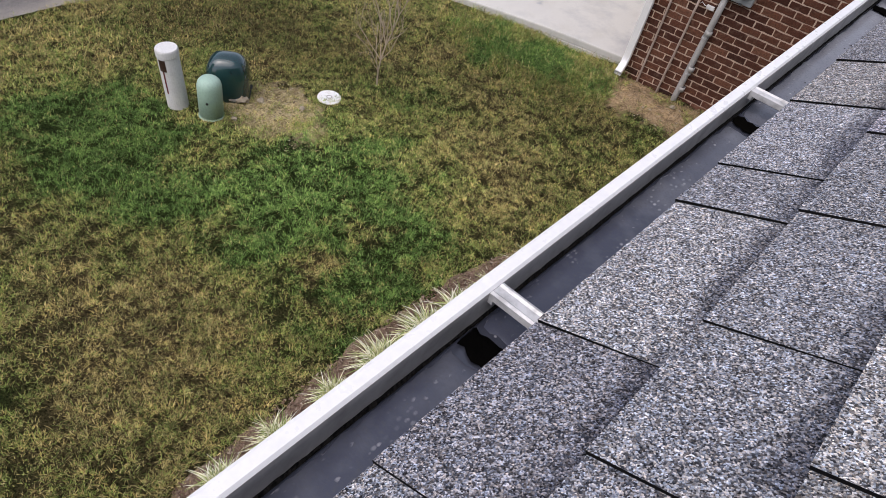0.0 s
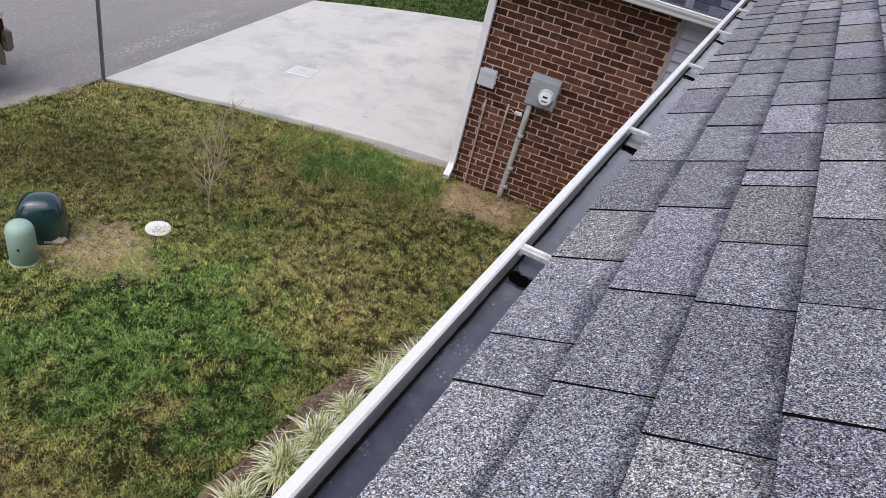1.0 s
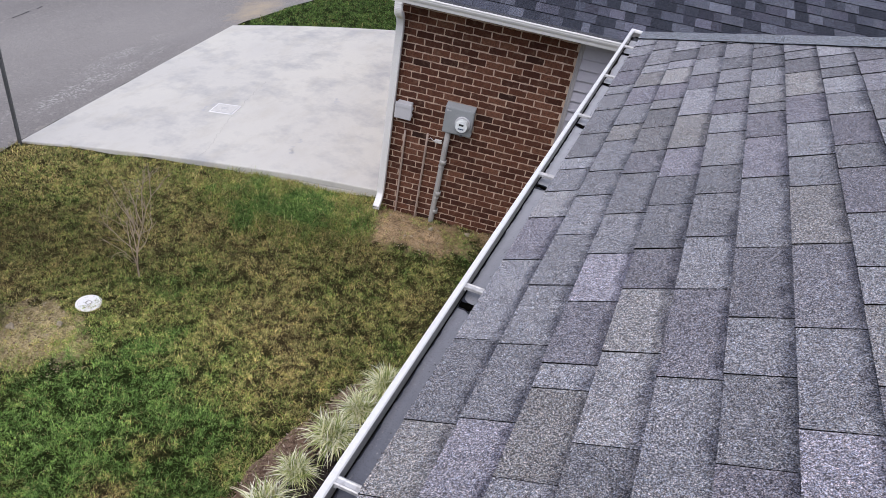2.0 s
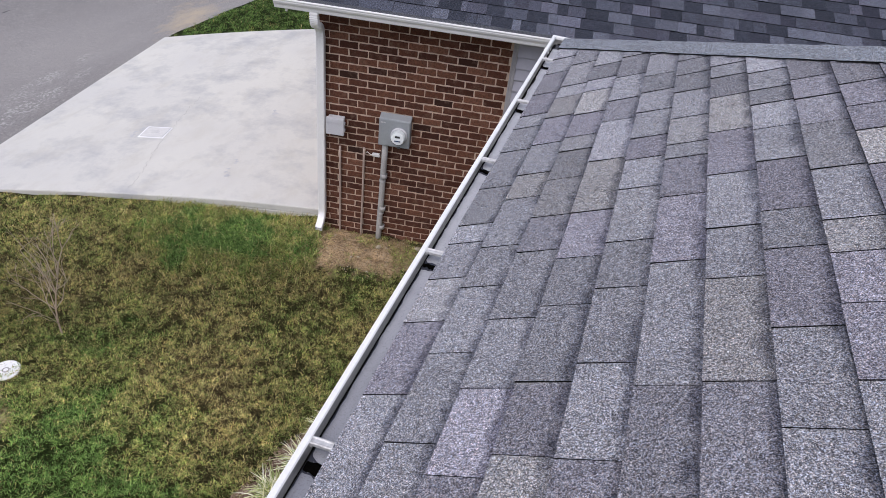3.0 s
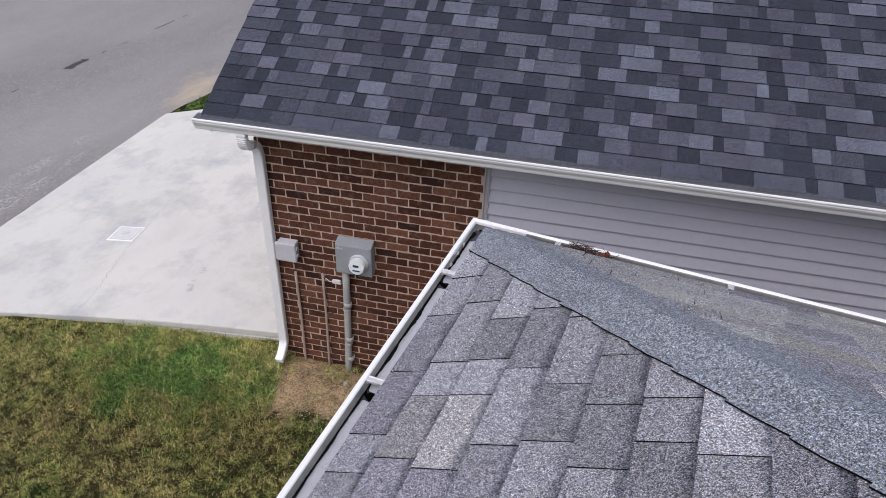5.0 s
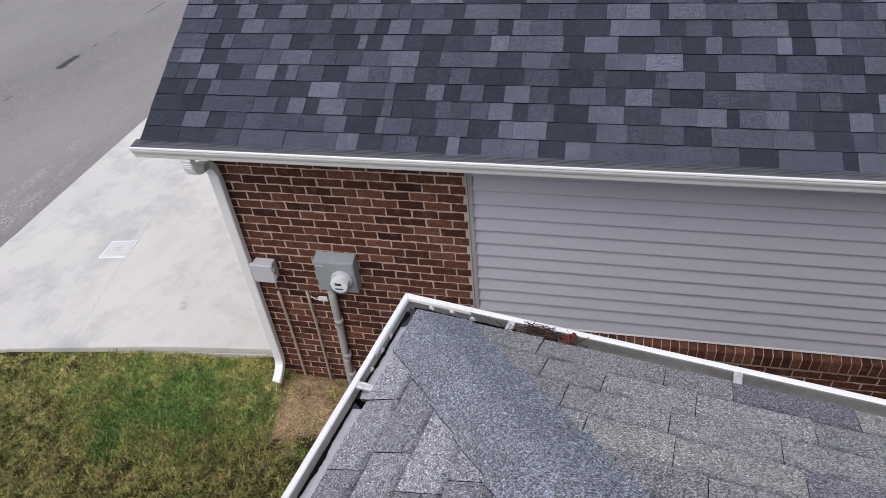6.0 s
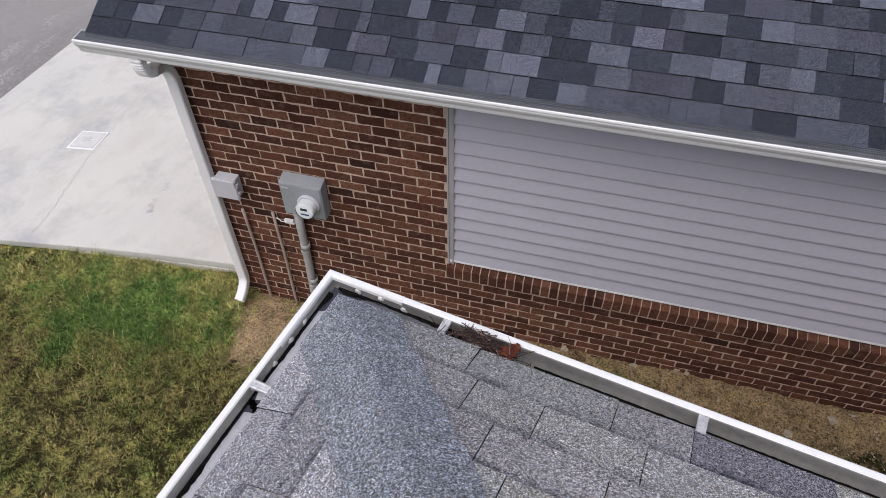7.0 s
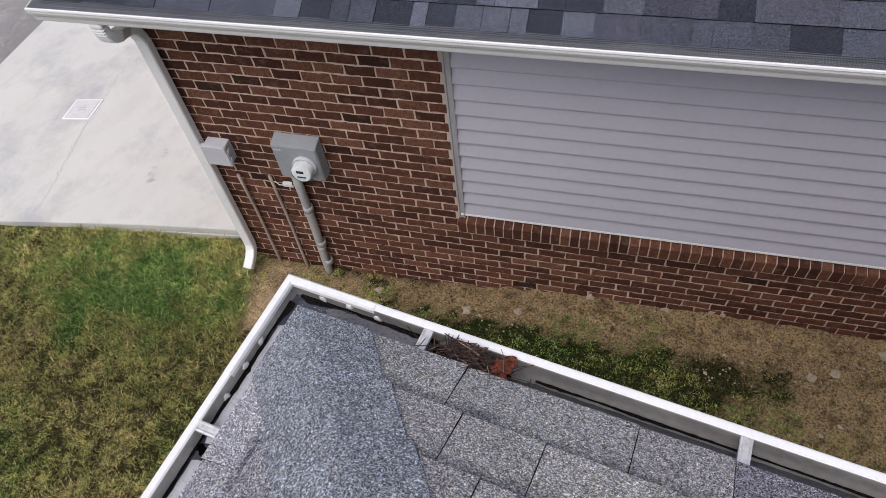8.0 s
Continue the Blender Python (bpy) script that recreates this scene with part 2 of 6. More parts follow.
def soil_material():
    """Thatch and soil under the blades, with bare dirt and sand worn through in places."""
    m, n, l, bs = nodes_of("lawn_soil")
    p = patch_value(n, l)
    f = tex(n, l, "noise", 55, "World", 6, 0.7)
    dry = ramp(n, l, f.outputs["Fac"], [(0.40, (0.014, 0.011, 0.005)), (0.68, (0.12, 0.092, 0.043))])
    wet = ramp(n, l, f.outputs["Fac"], [(0.38, (0.006, 0.010, 0.003)), (0.68, (0.04, 0.056, 0.015))])
    col = mix(n, l, p, dry, wet)
    pos = n.new("ShaderNodeNewGeometry").outputs["Position"]
    rag = tex(n, l, "noise", 4.5, "World", 9, 0.75)
    clod = tex(n, l, "noise", 9, "World", 8, 0.7)
    peb = tex(n, l, "voronoi", 75, "World")
    psep = n.new("ShaderNodeSeparateColor")
    l.new(peb.outputs["Color"], psep.inputs[0])
    for (cx_, cy_), (rx_, ry_), kind in BARE:
        mp = n.new("ShaderNodeMapping")
        mp.vector_type = "TEXTURE"
        mp.inputs["Location"].default_value = (cx_, cy_, 0)
        mp.inputs["Rotation"].default_value = (0, 0, 0.17)
        mp.inputs["Scale"].default_value = (rx_, ry_, 1e6)
        l.new(pos, mp.inputs["Vector"])
        ln = n.new("ShaderNodeVectorMath")
        ln.operation = "LENGTH"
        l.new(mp.outputs[0], ln.inputs[0])
        ad = n.new("ShaderNodeMath")
        ad.operation = "MULTIPLY_ADD"
        l.new(rag.outputs["Fac"], ad.inputs[0])
        ad.inputs[1].default_value = 2.4
        l.new(ln.outputs["Value"], ad.inputs[2])
        mr = n.new("ShaderNodeMapRange")
        mr.inputs["From Min"].default_value, mr.inputs["From Max"].default_value = 2.25, 1.95
        l.new(ad.outputs[0], mr.inputs["Value"])
        tan = ((0.11, 0.077, 0.038), (0.40, 0.29, 0.155)) if kind == 0 else ((0.25, 0.19, 0.095), (0.60, 0.50, 0.28)) if kind == 1 else ((0.19, 0.13, 0.072), (0.52, 0.375, 0.22))
        bare = ramp(n, l, f.outputs["Fac"], [(0.38, tan[0]), (0.56, tan[1])])
        bare = mix(n, l, ramp(n, l, psep.outputs[0], [(0.88, 0.0), (0.98, 0.5)]), bare, (0.46, 0.38, 0.28))
        bare = mix(n, l, 1.0, bare, ramp(n, l, clod.outputs["Fac"], [(0.36, (0.50, 0.48, 0.46)), (0.5, (0.95, 0.95, 0.95)), (0.66, (1.25, 1.22, 1.1))]), "MULTIPLY")
        col = mix(n, l, mr.outputs[0], col, bare)
    l.new(col, bs.inputs["Base Color"])
    bs.inputs["Roughness"].default_value = 0.95
    bs.inputs["Specular IOR Level"].default_value = 0.05
    bump(n, l, bs, f.outputs["Fac"], 0.9, 0.03)
    return m


def earth_material(name, c1, c2, c3, scale=40.0):
    m, n, l, bs = nodes_of(name)
    f, g2 = tex(n, l, "noise", scale, "World", 8, 0.7), tex(n, l, "noise", 3.5, "World", 4)
    v = tex(n, l, "voronoi", scale * 1.6, "World")
    col = mix(n, l, ramp(n, l, f.outputs["Fac"], [(0.35, 0.0), (0.68, 1.0)]), c1, c2)
    col = mix(n, l, ramp(n, l, g2.outputs["Fac"], [(0.4, 0.0), (0.7, 0.7)]), col, c3)
    l.new(col, bs.inputs["Base Color"])
    bs.inputs["Roughness"].default_value = 0.95
    bs.inputs["Specular IOR Level"].default_value = 0.08
    bump(n, l, bs, v.outputs["Distance"], 0.8, 0.01)
    return m


def twig_material():
    m, n, l, bs = nodes_of("dry_twig")
    isl = n.new("ShaderNodeNewGeometry").outputs["Random Per Island"]
    f = tex(n, l, "noise", 160, "World", 4)
    col = ramp(n, l, isl, [(0.0, (0.012, 0.007, 0.006)), (0.6, (0.036, 0.016, 0.012)), (0.9, (0.10, 0.05, 0.038)), (1.0, (0.36, 0.28, 0.23))])
    col = mix(n, l, ramp(n, l, f.outputs["Fac"], [(0.45, 0.0), (0.7, 0.5)]), col, (0.05, 0.03, 0.02))
    l.new(col, bs.inputs["Base Color"])
    bs.inputs["Roughness"].default_value = 0.85
    return m


def litter_material(name, stops):
    m, n, l, bs = nodes_of(name)
    isl = n.new("ShaderNodeNewGeometry").outputs["Random Per Island"]
    f = tex(n, l, "noise", 140, "World", 4)
    col = mix(n, l, ramp(n, l, f.outputs["Fac"], [(0.45, 0.0), (0.7, 0.5)]), ramp(n, l, isl, stops), (0.03, 0.022, 0.018))
    l.new(col, bs.inputs["Base Color"])
    bs.inputs["Roughness"].default_value = 0.9
    return m


def crumb_material():
    m, n, l, bs = nodes_of("soil_crumbs")
    isl = n.new("ShaderNodeNewGeometry").outputs["Random Per Island"]
    f = tex(n, l, "noise", 200, "World", 4)
    col = ramp(n, l, isl, [(0.0, (0.10, 0.07, 0.04)), (0.4, (0.27, 0.195, 0.115)), (0.8, (0.40, 0.31, 0.19)), (1.0, (0.50, 0.45, 0.36))])
    col = mix(n, l, ramp(n, l, f.outputs["Fac"], [(0.45, 0.0), (0.7, 0.5)]), col, (0.12, 0.09, 0.06))
    l.new(col, bs.inputs["Base Color"])
    bs.inputs["Roughness"].default_value = 0.95
    return m


def concrete_material():
    m, n, l, bs = nodes_of("driveway_concrete")
    a, b = tex(n, l, "noise", 0.55, "World", 5, 0.6), tex(n, l, "noise", 1.1, "World", 8, 0.7)
    c = tex(n, l, "noise", 160, "World", 3)
    col = mix(n, l, ramp(n, l, a.outputs["Fac"], [(0.35, 0.0), (0.65, 1.0)]), (0.60, 0.588, 0.545), (0.675, 0.658, 0.585))
    col = mix(n, l, ramp(n, l, b.outputs["Fac"], [(0.47, 0.0), (0.66, 0.95)]), col, (0.43, 0.43, 0.425))
    d = tex(n, l, "noise", 2.6, "World", 7, 0.72, stretch=(1.0, 0.45, 1.0))
    col = mix(n, l, ramp(n, l, d.outputs["Fac"], [(0.50, 0.0), (0.70, 0.55)]), col, (0.52, 0.495, 0.43))
    col = mix(n, l, ramp(n, l, c.outputs["Fac"], [(0.45, 0.0), (0.8, 0.4)]), col, (0.46, 0.45, 0.43))
    l.new(col, bs.inputs["Base Color"])
    bs.inputs["Roughness"].default_value = 0.85
    bump(n, l, bs, c.outputs["Fac"], 0.25, 0.002)
    return m


def asphalt_material():
    m, n, l, bs = nodes_of("road_asphalt")
    a, b = tex(n, l, "noise", 0.35, "World", 5, 0.6, stretch=(1.0, 0.35, 1.0)), tex(n, l, "noise", 70, "World", 5, 0.8)
    d = tex(n, l, "noise", 1.6, "World", 6, 0.7)
    col = mix(n, l, ramp(n, l, a.outputs["Fac"], [(0.35, 0.0), (0.68, 1.0)]), (0.232, 0.218, 0.208), (0.325, 0.307, 0.290))
    col = mix(n, l, ramp(n, l, b.outputs["Fac"], [(0.38, 0.75), (0.52, 0.0)]), col, (0.075, 0.073, 0.073))
    g3 = tex(n, l, "voronoi", 34, "World")
    gs = n.new("ShaderNodeSeparateColor")
    l.new(g3.outputs["Color"], gs.inputs[0])
    col = mix(n, l, ramp(n, l, gs.outputs[0], [(0.86, 0.0), (0.97, 0.6)]), col, (0.36, 0.34, 0.31))
    col = mix(n, l, ramp(n, l, d.outputs["Fac"], [(0.55, 0.0), (0.75, 0.5)]), col, (0.25, 0.235, 0.215))
    pos = n.new("ShaderNodeNewGeometry").outputs["Position"]
    rag = tex(n, l, "noise", 2.4, "World", 7, 0.7, stretch=(1.0, 0.6, 1.0))
    crumb = ramp(n, l, gs.outputs[1], [(0.66, 0.0), (0.74, 1.0)])
    # washed sand at the verge, and crumbs of concrete along the driveway
    for (cx_, cy_), (rx_, ry_), turn, tint, grain in (((-7.75, 14.7), (0.5, 1.5), 0.35, (0.46, 0.37, 0.25), 0), ((-7.25, 9.3), (0.32, 2.3), 0.17, (0.62, 0.60, 0.57), 1), ((-7.9, 10.6), (0.3, 1.6), 0.2, (0.5, 0.49, 0.47), 1), ((-6.35, 4.6), (0.22, 2.4), 0.03, (0.44, 0.40, 0.34), 0)):
        mp = n.new("ShaderNodeMapping")
        mp.vector_type = "TEXTURE"
        mp.inputs["Location"].default_value = (cx_, cy_, 0)
        mp.inputs["Rotation"].default_value = (0, 0, turn)
        mp.inputs["Scale"].default_value = (rx_, ry_, 1e6)
        l.new(pos, mp.inputs["Vector"])
        ln = n.new("ShaderNodeVectorMath")
        ln.operation = "LENGTH"
        l.new(mp.outputs[0], ln.inputs[0])
        ad = n.new("ShaderNodeMath")
        ad.operation = "MULTIPLY_ADD"
        l.new(rag.outputs["Fac"], ad.inputs[0])
        ad.inputs[1].default_value = 3.0
        l.new(ln.outputs["Value"], ad.inputs[2])
        mr = n.new("ShaderNodeMapRange")
        mr.inputs["From Min"].default_value, mr.inputs["From Max"].default_value = (2.35, 1.9) if grain else (2.6, 1.7)
        mr.inputs["To Max"].default_value = 0.42 if grain else 0.75
        l.new(ad.outputs[0], mr.inputs["Value"])
        fac = mix(n, l, 1.0, mr.outputs[0], crumb, "MULTIPLY") if grain else mr.outputs[0]
        col = mix(n, l, fac, col, tint)
    l.new(col, bs.inputs["Base Color"])
    bs.inputs["Roughness"].default_value = 0.85
    bump(n, l, bs, b.outputs["Fac"], 0.5, 0.006)
    return m


def brick_material(name="brick_fired", lift=1.0):
    m, n, l, bs = nodes_of(name)
    rnd = n.new("ShaderNodeObjectInfo").outputs["Random"]
    isl = n.new("ShaderNodeNewGeometry").outputs["Random Per Island"]
    s = n.new("ShaderNodeMath")
    s.operation = "ADD"
    l.new(rnd, s.inputs[0])
    l.new(isl, s.inputs[1])
    fr = n.new("ShaderNodeMath")
    fr.operation = "FRACT"
    l.new(s.outputs[0], fr.inputs[0])
    col = ramp(n, l, fr.outputs[0], [(0.0, (0.036, 0.021, 0.018)), (0.035, (0.075, 0.030, 0.022)), (0.25, (0.108, 0.046, 0.032)), (0.75, (0.160, 0.068, 0.044)), (1.0, (0.235, 0.112, 0.074))])
    col = mix(n, l, 1.0, col, (lift, lift * 0.97, lift * 0.92), "MULTIPLY")
    f, g2 = tex(n, l, "noise", 48, "World", 10, 0.8), tex(n, l, "noise", 14, "World", 6, 0.7)
    col = mix(n, l, ramp(n, l, f.outputs["Fac"], [(0.42, 0.0), (0.62, 0.7)]), col, (0.04, 0.021, 0.016))
    col = mix(n, l, ramp(n, l, g2.outputs["Fac"], [(0.52, 0.0), (0.72, 0.4)]), col, (0.27, 0.18, 0.13))
    l.new(col, bs.inputs["Base Color"])
    bs.inputs["Roughness"].default_value = 0.9
    bs.inputs["Specular IOR Level"].default_value = 0.08
    bump(n, l, bs, f.outputs["Fac"], 0.9, 0.008)
    return m


def water_material():
    m, n, l, bs = nodes_of("rain_water")
    f = tex(n, l, "noise", 7, "World", 3)
    v = tex(n, l, "voronoi", 150, "World")
    sep = n.new("ShaderNodeSeparateColor")
    l.new(v.outputs["Color"], sep.inputs[0])
    dot = ramp(n, l, v.outputs["Distance"], [(0.16, 1.0), (0.34, 0.0)])
    few = ramp(n, l, sep.outputs[0], [(0.72, 0.0), (0.9, 0.8)])
    speck = mix(n, l, 1.0, dot, few, "MULTIPLY")
    col = mix(n, l, speck, (0.045, 0.049, 0.066), (0.30, 0.30, 0.31))
    l.new(col, bs.inputs["Base Color"])
    bs.inputs["Roughness"].default_value = 0.05
    bs.inputs["IOR"].default_value = 1.45
    bs.inputs["Specular IOR Level"].default_value = 1.0
    bump(n, l, bs, f.outputs["Fac"], 0.10, 0.004)
    return m


def silt_material():
    """Shingle grit under a film of water, thinning out to dark water along the run."""
    m, n, l, bs = nodes_of("wet_grit_sky_sheen")
    pos = n.new("ShaderNodeSeparateXYZ")
    l.new(n.new("ShaderNodeNewGeometry").outputs["Position"], pos.inputs[0])
    big, small = tex(n, l, "noise", 9, "World", 5, 0.6), tex(n, l, "noise", 260, "World", 5)
    ad = n.new("ShaderNodeMath")
    ad.operation = "MULTIPLY_ADD"
    l.new(big.outputs["Fac"], ad.inputs[0])
    ad.inputs[1].default_value = 0.5
    l.new(pos.outputs["Y"], ad.inputs[2])
    mr = n.new("ShaderNodeMapRange")
    mr.inputs["From Min"].default_value, mr.inputs["From Max"].default_value = 2.1, 4.5
    l.new(ad.outputs[0], mr.inputs["Value"])
    # the pale end is grit plus the sky's reflection put into the base colour
    col = mix(n, l, mr.outputs[0], (0.060, 0.066, 0.094), (0.50, 0.51, 0.54))
    col = mix(n, l, ramp(n, l, big.outputs["Fac"], [(0.5, 0.0), (0.75, 0.4)]), col, (0.2, 0.205, 0.22))
    col = mix(n, l, ramp(n, l, small.outputs["Fac"], [(0.5, 0.0), (0.75, 0.5)]), col, (0.08, 0.08, 0.085))
    v = tex(n, l, "voronoi", 170, "World", stretch=(1.0, 0.7, 1.0))
    sep = n.new("ShaderNodeSeparateColor")
    l.new(v.outputs["Color"], sep.inputs[0])
    lots = tex(n, l, "noise", 22, "World", 4, 0.7)
    speck = mix(n, l, 1.0, ramp(n, l, v.outputs["Distance"], [(0.2, 1.0), (0.5, 0.0)]), ramp(n, l, sep.outputs[0], [(0.66, 0.0), (0.9, 0.9)]), "MULTIPLY")
    speck = mix(n, l, 1.0, speck, ramp(n, l, lots.outputs["Fac"], [(0.48, 0.0), (0.6, 1.0)]), "MULTIPLY")
    col = mix(n, l, speck, col, (0.36, 0.36, 0.38))
    l.new(col, bs.inputs["Base Color"])
    bs.inputs["Roughness"].default_value = 0.22
    bs.inputs["Specular IOR Level"].default_value = 0.6
    bump(n, l, bs, small.outputs["Fac"], 0.25, 0.001)
    return m


def leafblade_material():
    m, n, l, bs = nodes_of("variegated_leaf")
    isl = n.new("ShaderNodeNewGeometry").outputs["Random Per Island"]
    col = ramp(n, l, isl, [(0.0, (0.15, 0.22, 0.05)), (0.25, (0.36, 0.43, 0.12)), (0.45, (0.66, 0.66, 0.32)), (0.68, (0.85, 0.83, 0.55)), (1.0, (0.95, 0.94, 0.80))])
    f = tex(n, l, "noise", 30, "World", 4)
    col = mix(n, l, ramp(n, l, f.outputs["Fac"], [(0.52, 0.0), (0.78, 0.45)]), col, (0.34, 0.36, 0.13))
    l.new(col, bs.inputs["Base Color"])
    bs.inputs["Roughness"].default_value = 0.5
    return m


M_SHINGLE = granules("shingle_granules", (0.025, 0.026, 0.031), (0.190, 0.191, 0.208), (0.530, 0.530, 0.555), (0.74, 0.88, 1.0, 1.10, 1.36), (0.965, 0.93, 0.98), band=0.85, clumps=0.5, warm=(1.05, 1.02, 0.95))
# brighter copy of the shingle, making up for weak light on the return slope
M_SHINGLE_LIT = granules("lit_shingle_granules", (0.058, 0.058, 0.057), (0.255, 0.255, 0.248), (0.545, 0.545, 0.53), (0.84, 0.93, 1.0, 1.06, 1.16), (0.97, 0.94, 0.97), band=0.7, clumps=0.5, warm=(1.05, 1.02, 0.95))
M_CAP = granules("cap_granules", (0.052, 0.057, 0.066), (0.172, 0.186, 0.208), (0.41, 0.435, 0.47), (0.97, 0.99, 1.0, 1.01, 1.03), (1.0, 1.0, 1.0), cell=520.0, clumps=0.55)
# the neighbour's laminated shingles come in three granule blends
M_CHARCOAL = granules("charcoal_granules", (0.015, 0.0165, 0.0215), (0.050, 0.054, 0.071), (0.130, 0.139, 0.174), (0.80, 0.90, 1.0, 1.08, 1.18), (1.0, 0.95, 0.97), clumps=0.4)
M_CHARDARK = granules("charcoal_dark_granules", (0.0105, 0.012, 0.0165), (0.030, 0.033, 0.0445), (0.072, 0.079, 0.100), (0.82, 0.92, 1.0, 1.06, 1.14), (1.0, 0.95, 0.98), clumps=0.3)
M_CHARLIGHT = granules("charcoal_light_granules", (0.025, 0.0275, 0.035), (0.078, 0.084, 0.106), (0.188, 0.200, 0.243), (0.80, 0.92, 1.02, 1.12, 1.28), (1.0, 0.95, 0.98), clumps=0.5)
M_EDGE = plain("asphalt_edge", (0.005, 0.005, 0.0055), (0.009, 0.009, 0.009), roughness=0.95)
M_EDGE.node_tree.nodes["Principled BSDF"].inputs["Specular IOR Level"].default_value = 0.05
M_GUTTER = plain("white_aluminium", (0.86, 0.855, 0.835), (0.82, 0.815, 0.795), roughness=0.35, relief=0.03, dirt=0.08)
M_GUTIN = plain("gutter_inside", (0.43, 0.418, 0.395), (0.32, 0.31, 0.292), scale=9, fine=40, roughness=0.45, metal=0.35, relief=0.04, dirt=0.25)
M_HANGER = plain("hanger_metal", (0.66, 0.655, 0.645), (0.52, 0.515, 0.505), scale=30, roughness=0.45, metal=0.25, relief=0.08, dirt=0.4)
M_SLUDGE_UNDERSHADE = earth_material("sludge_and_hanger_undershade", (0.006, 0.0055, 0.005), (0.018, 0.016, 0.014), (0.011, 0.011, 0.011), 120)
M_SLUDGE_UNDERSHADE.node_tree.nodes["Principled BSDF"].inputs["Specular IOR Level"].default_value = 0.08
M_BLACKFILL = plain("black_fill", (0.002, 0.002, 0.002), (0.004, 0.0035, 0.003), roughness=1.0, relief=0.1)
M_BLACKFILL.node_tree.nodes["Principled BSDF"].inputs["Specular IOR Level"].default_value = 0.0
M_GUARDBAR = plain("guard_mesh", (0.12, 0.124, 0.135), (0.17, 0.174, 0.185), roughness=0.5, metal=0.3)
M_WATER = water_material()
M_GRIT = silt_material()
M_SILT = plain("wet_silt", (0.19, 0.19, 0.205), (0.10, 0.10, 0.112), scale=12, fine=160, roughness=0.85, relief=0.5, dirt=0.6, grime=(0.03, 0.028, 0.026))
M_SILTDARK = plain("dark_silt", (0.075, 0.076, 0.086), (0.042, 0.042, 0.049), scale=25, fine=180, roughness=0.6, relief=0.7, dirt=0.6, grime=(0.02, 0.019, 0.018))
M_GRASS, M_SOIL = grass_material(), soil_material()
M_MULCH = earth_material("brown_mulch", (0.010, 0.009, 0.008), (0.075, 0.058, 0.047), (0.035, 0.028, 0.024), 45)
M_BEDEDGE = earth_material("bed_edge_soil", (0.10, 0.070, 0.050), (0.37, 0.265, 0.195), (0.23, 0.155, 0.11), 40)
M_CONCRETE, M_ASPHALT, M_BRICK = concrete_material(), asphalt_material(), brick_material()
M_LEDGE = brick_material("brick_ledge", 0.95)
# own wall is out of view; dark so it bounces less light onto the neighbour's
M_OWNWALL = plain("own_wall_dark", (0.16, 0.075, 0.05), (0.11, 0.05, 0.035), scale=9, fine=90, roughness=0.9, relief=0.4, dirt=0.3)
M_MORTAR = plain("mortar", (0.64, 0.485, 0.375), (0.51, 0.385, 0.295), scale=5, fine=120, roughness=0.95, relief=0.5, dirt=0.25)
M_MORTAR.node_tree.nodes["Principled BSDF"].inputs["Specular IOR Level"].default_value = 0.08
M_SIDING = plain("vinyl_siding", (0.475, 0.465, 0.515), (0.45, 0.44, 0.49), scale=1.2, fine=30, roughness=0.5, relief=0.04, dirt=0.06)
M_TRIM = plain("siding_trim", (0.40, 0.385, 0.385), (0.36, 0.345, 0.345), roughness=0.5, relief=0.05, dirt=0.15)
M_METER = plain("grey_enamel", (0.34, 0.36, 0.37), (0.30, 0.32, 0.33), roughness=0.42, relief=0.03, dirt=0.1)
M_JBOX = plain("pale_plastic", (0.60, 0.60, 0.62), (0.55, 0.55, 0.57), roughness=0.45, relief=0.03, dirt=0.08)
M_CONDUIT = plain("grey_pvc", (0.46, 0.45, 0.43), (0.38, 0.37, 0.35), roughness=0.5, relief=0.05, dirt=0.25)
M_COPPER = plain("tan_pipe", (0.46, 0.36, 0.30), (0.38, 0.29, 0.24), roughness=0.55, relief=0.05, dirt=0.25)
M_PVC = plain("white_pvc", (0.76, 0.75, 0.73), (0.68, 0.67, 0.65), roughness=0.45, relief=0.04, dirt=0.15)
M_RED = plain("red_marking", (0.28, 0.03, 0.025), (0.2, 0.03, 0.03), roughness=0.6, dirt=0.3)
M_BROWN = plain("brown_label", (0.12, 0.06, 0.03), (0.08, 0.045, 0.03), roughness=0.7, dirt=0.3)
M_MINT = plain("pale_green_plastic", (0.40, 0.56, 0.46), (0.36, 0.52, 0.42), roughness=0.5, relief=0.04, dirt=0.18)
M_DARKGREEN = plain("dark_green_plastic", (0.008, 0.035, 0.036), (0.012, 0.05, 0.05), roughness=0.14, relief=0.03, dirt=0.1)
M_DARKGREEN.node_tree.nodes["Principled BSDF"].inputs["Coat Weight"].default_value = 1.0
M_DARKGREEN.node_tree.nodes["Principled BSDF"].inputs["Coat Roughness"].default_value = 0.12
M_STEEL = plain("galvanised_post", (0.16, 0.17, 0.18), (0.11, 0.115, 0.12), roughness=0.5, metal=0.5, dirt=0.3)
M_STONE = plain("field_stone", (0.30, 0.25, 0.175), (0.42, 0.36, 0.26), scale=14, roughness=0.9, relief=0.6, dirt=0.3)
M_CRUMB = crumb_material()
M_GRAVEL = litter_material("loose_grit", [(0.0, (0.012, 0.012, 0.014)), (0.5, (0.06, 0.06, 0.068)), (0.85, (0.16, 0.16, 0.17)), (1.0, (0.34, 0.34, 0.36))])
M_CHIP = litter_material("bark_chip", [(0.0, (0.008, 0.007, 0.007)), (0.5, (0.035, 0.027, 0.023)), (0.85, (0.09, 0.065, 0.052)), (1.0, (0.20, 0.17, 0.15))])
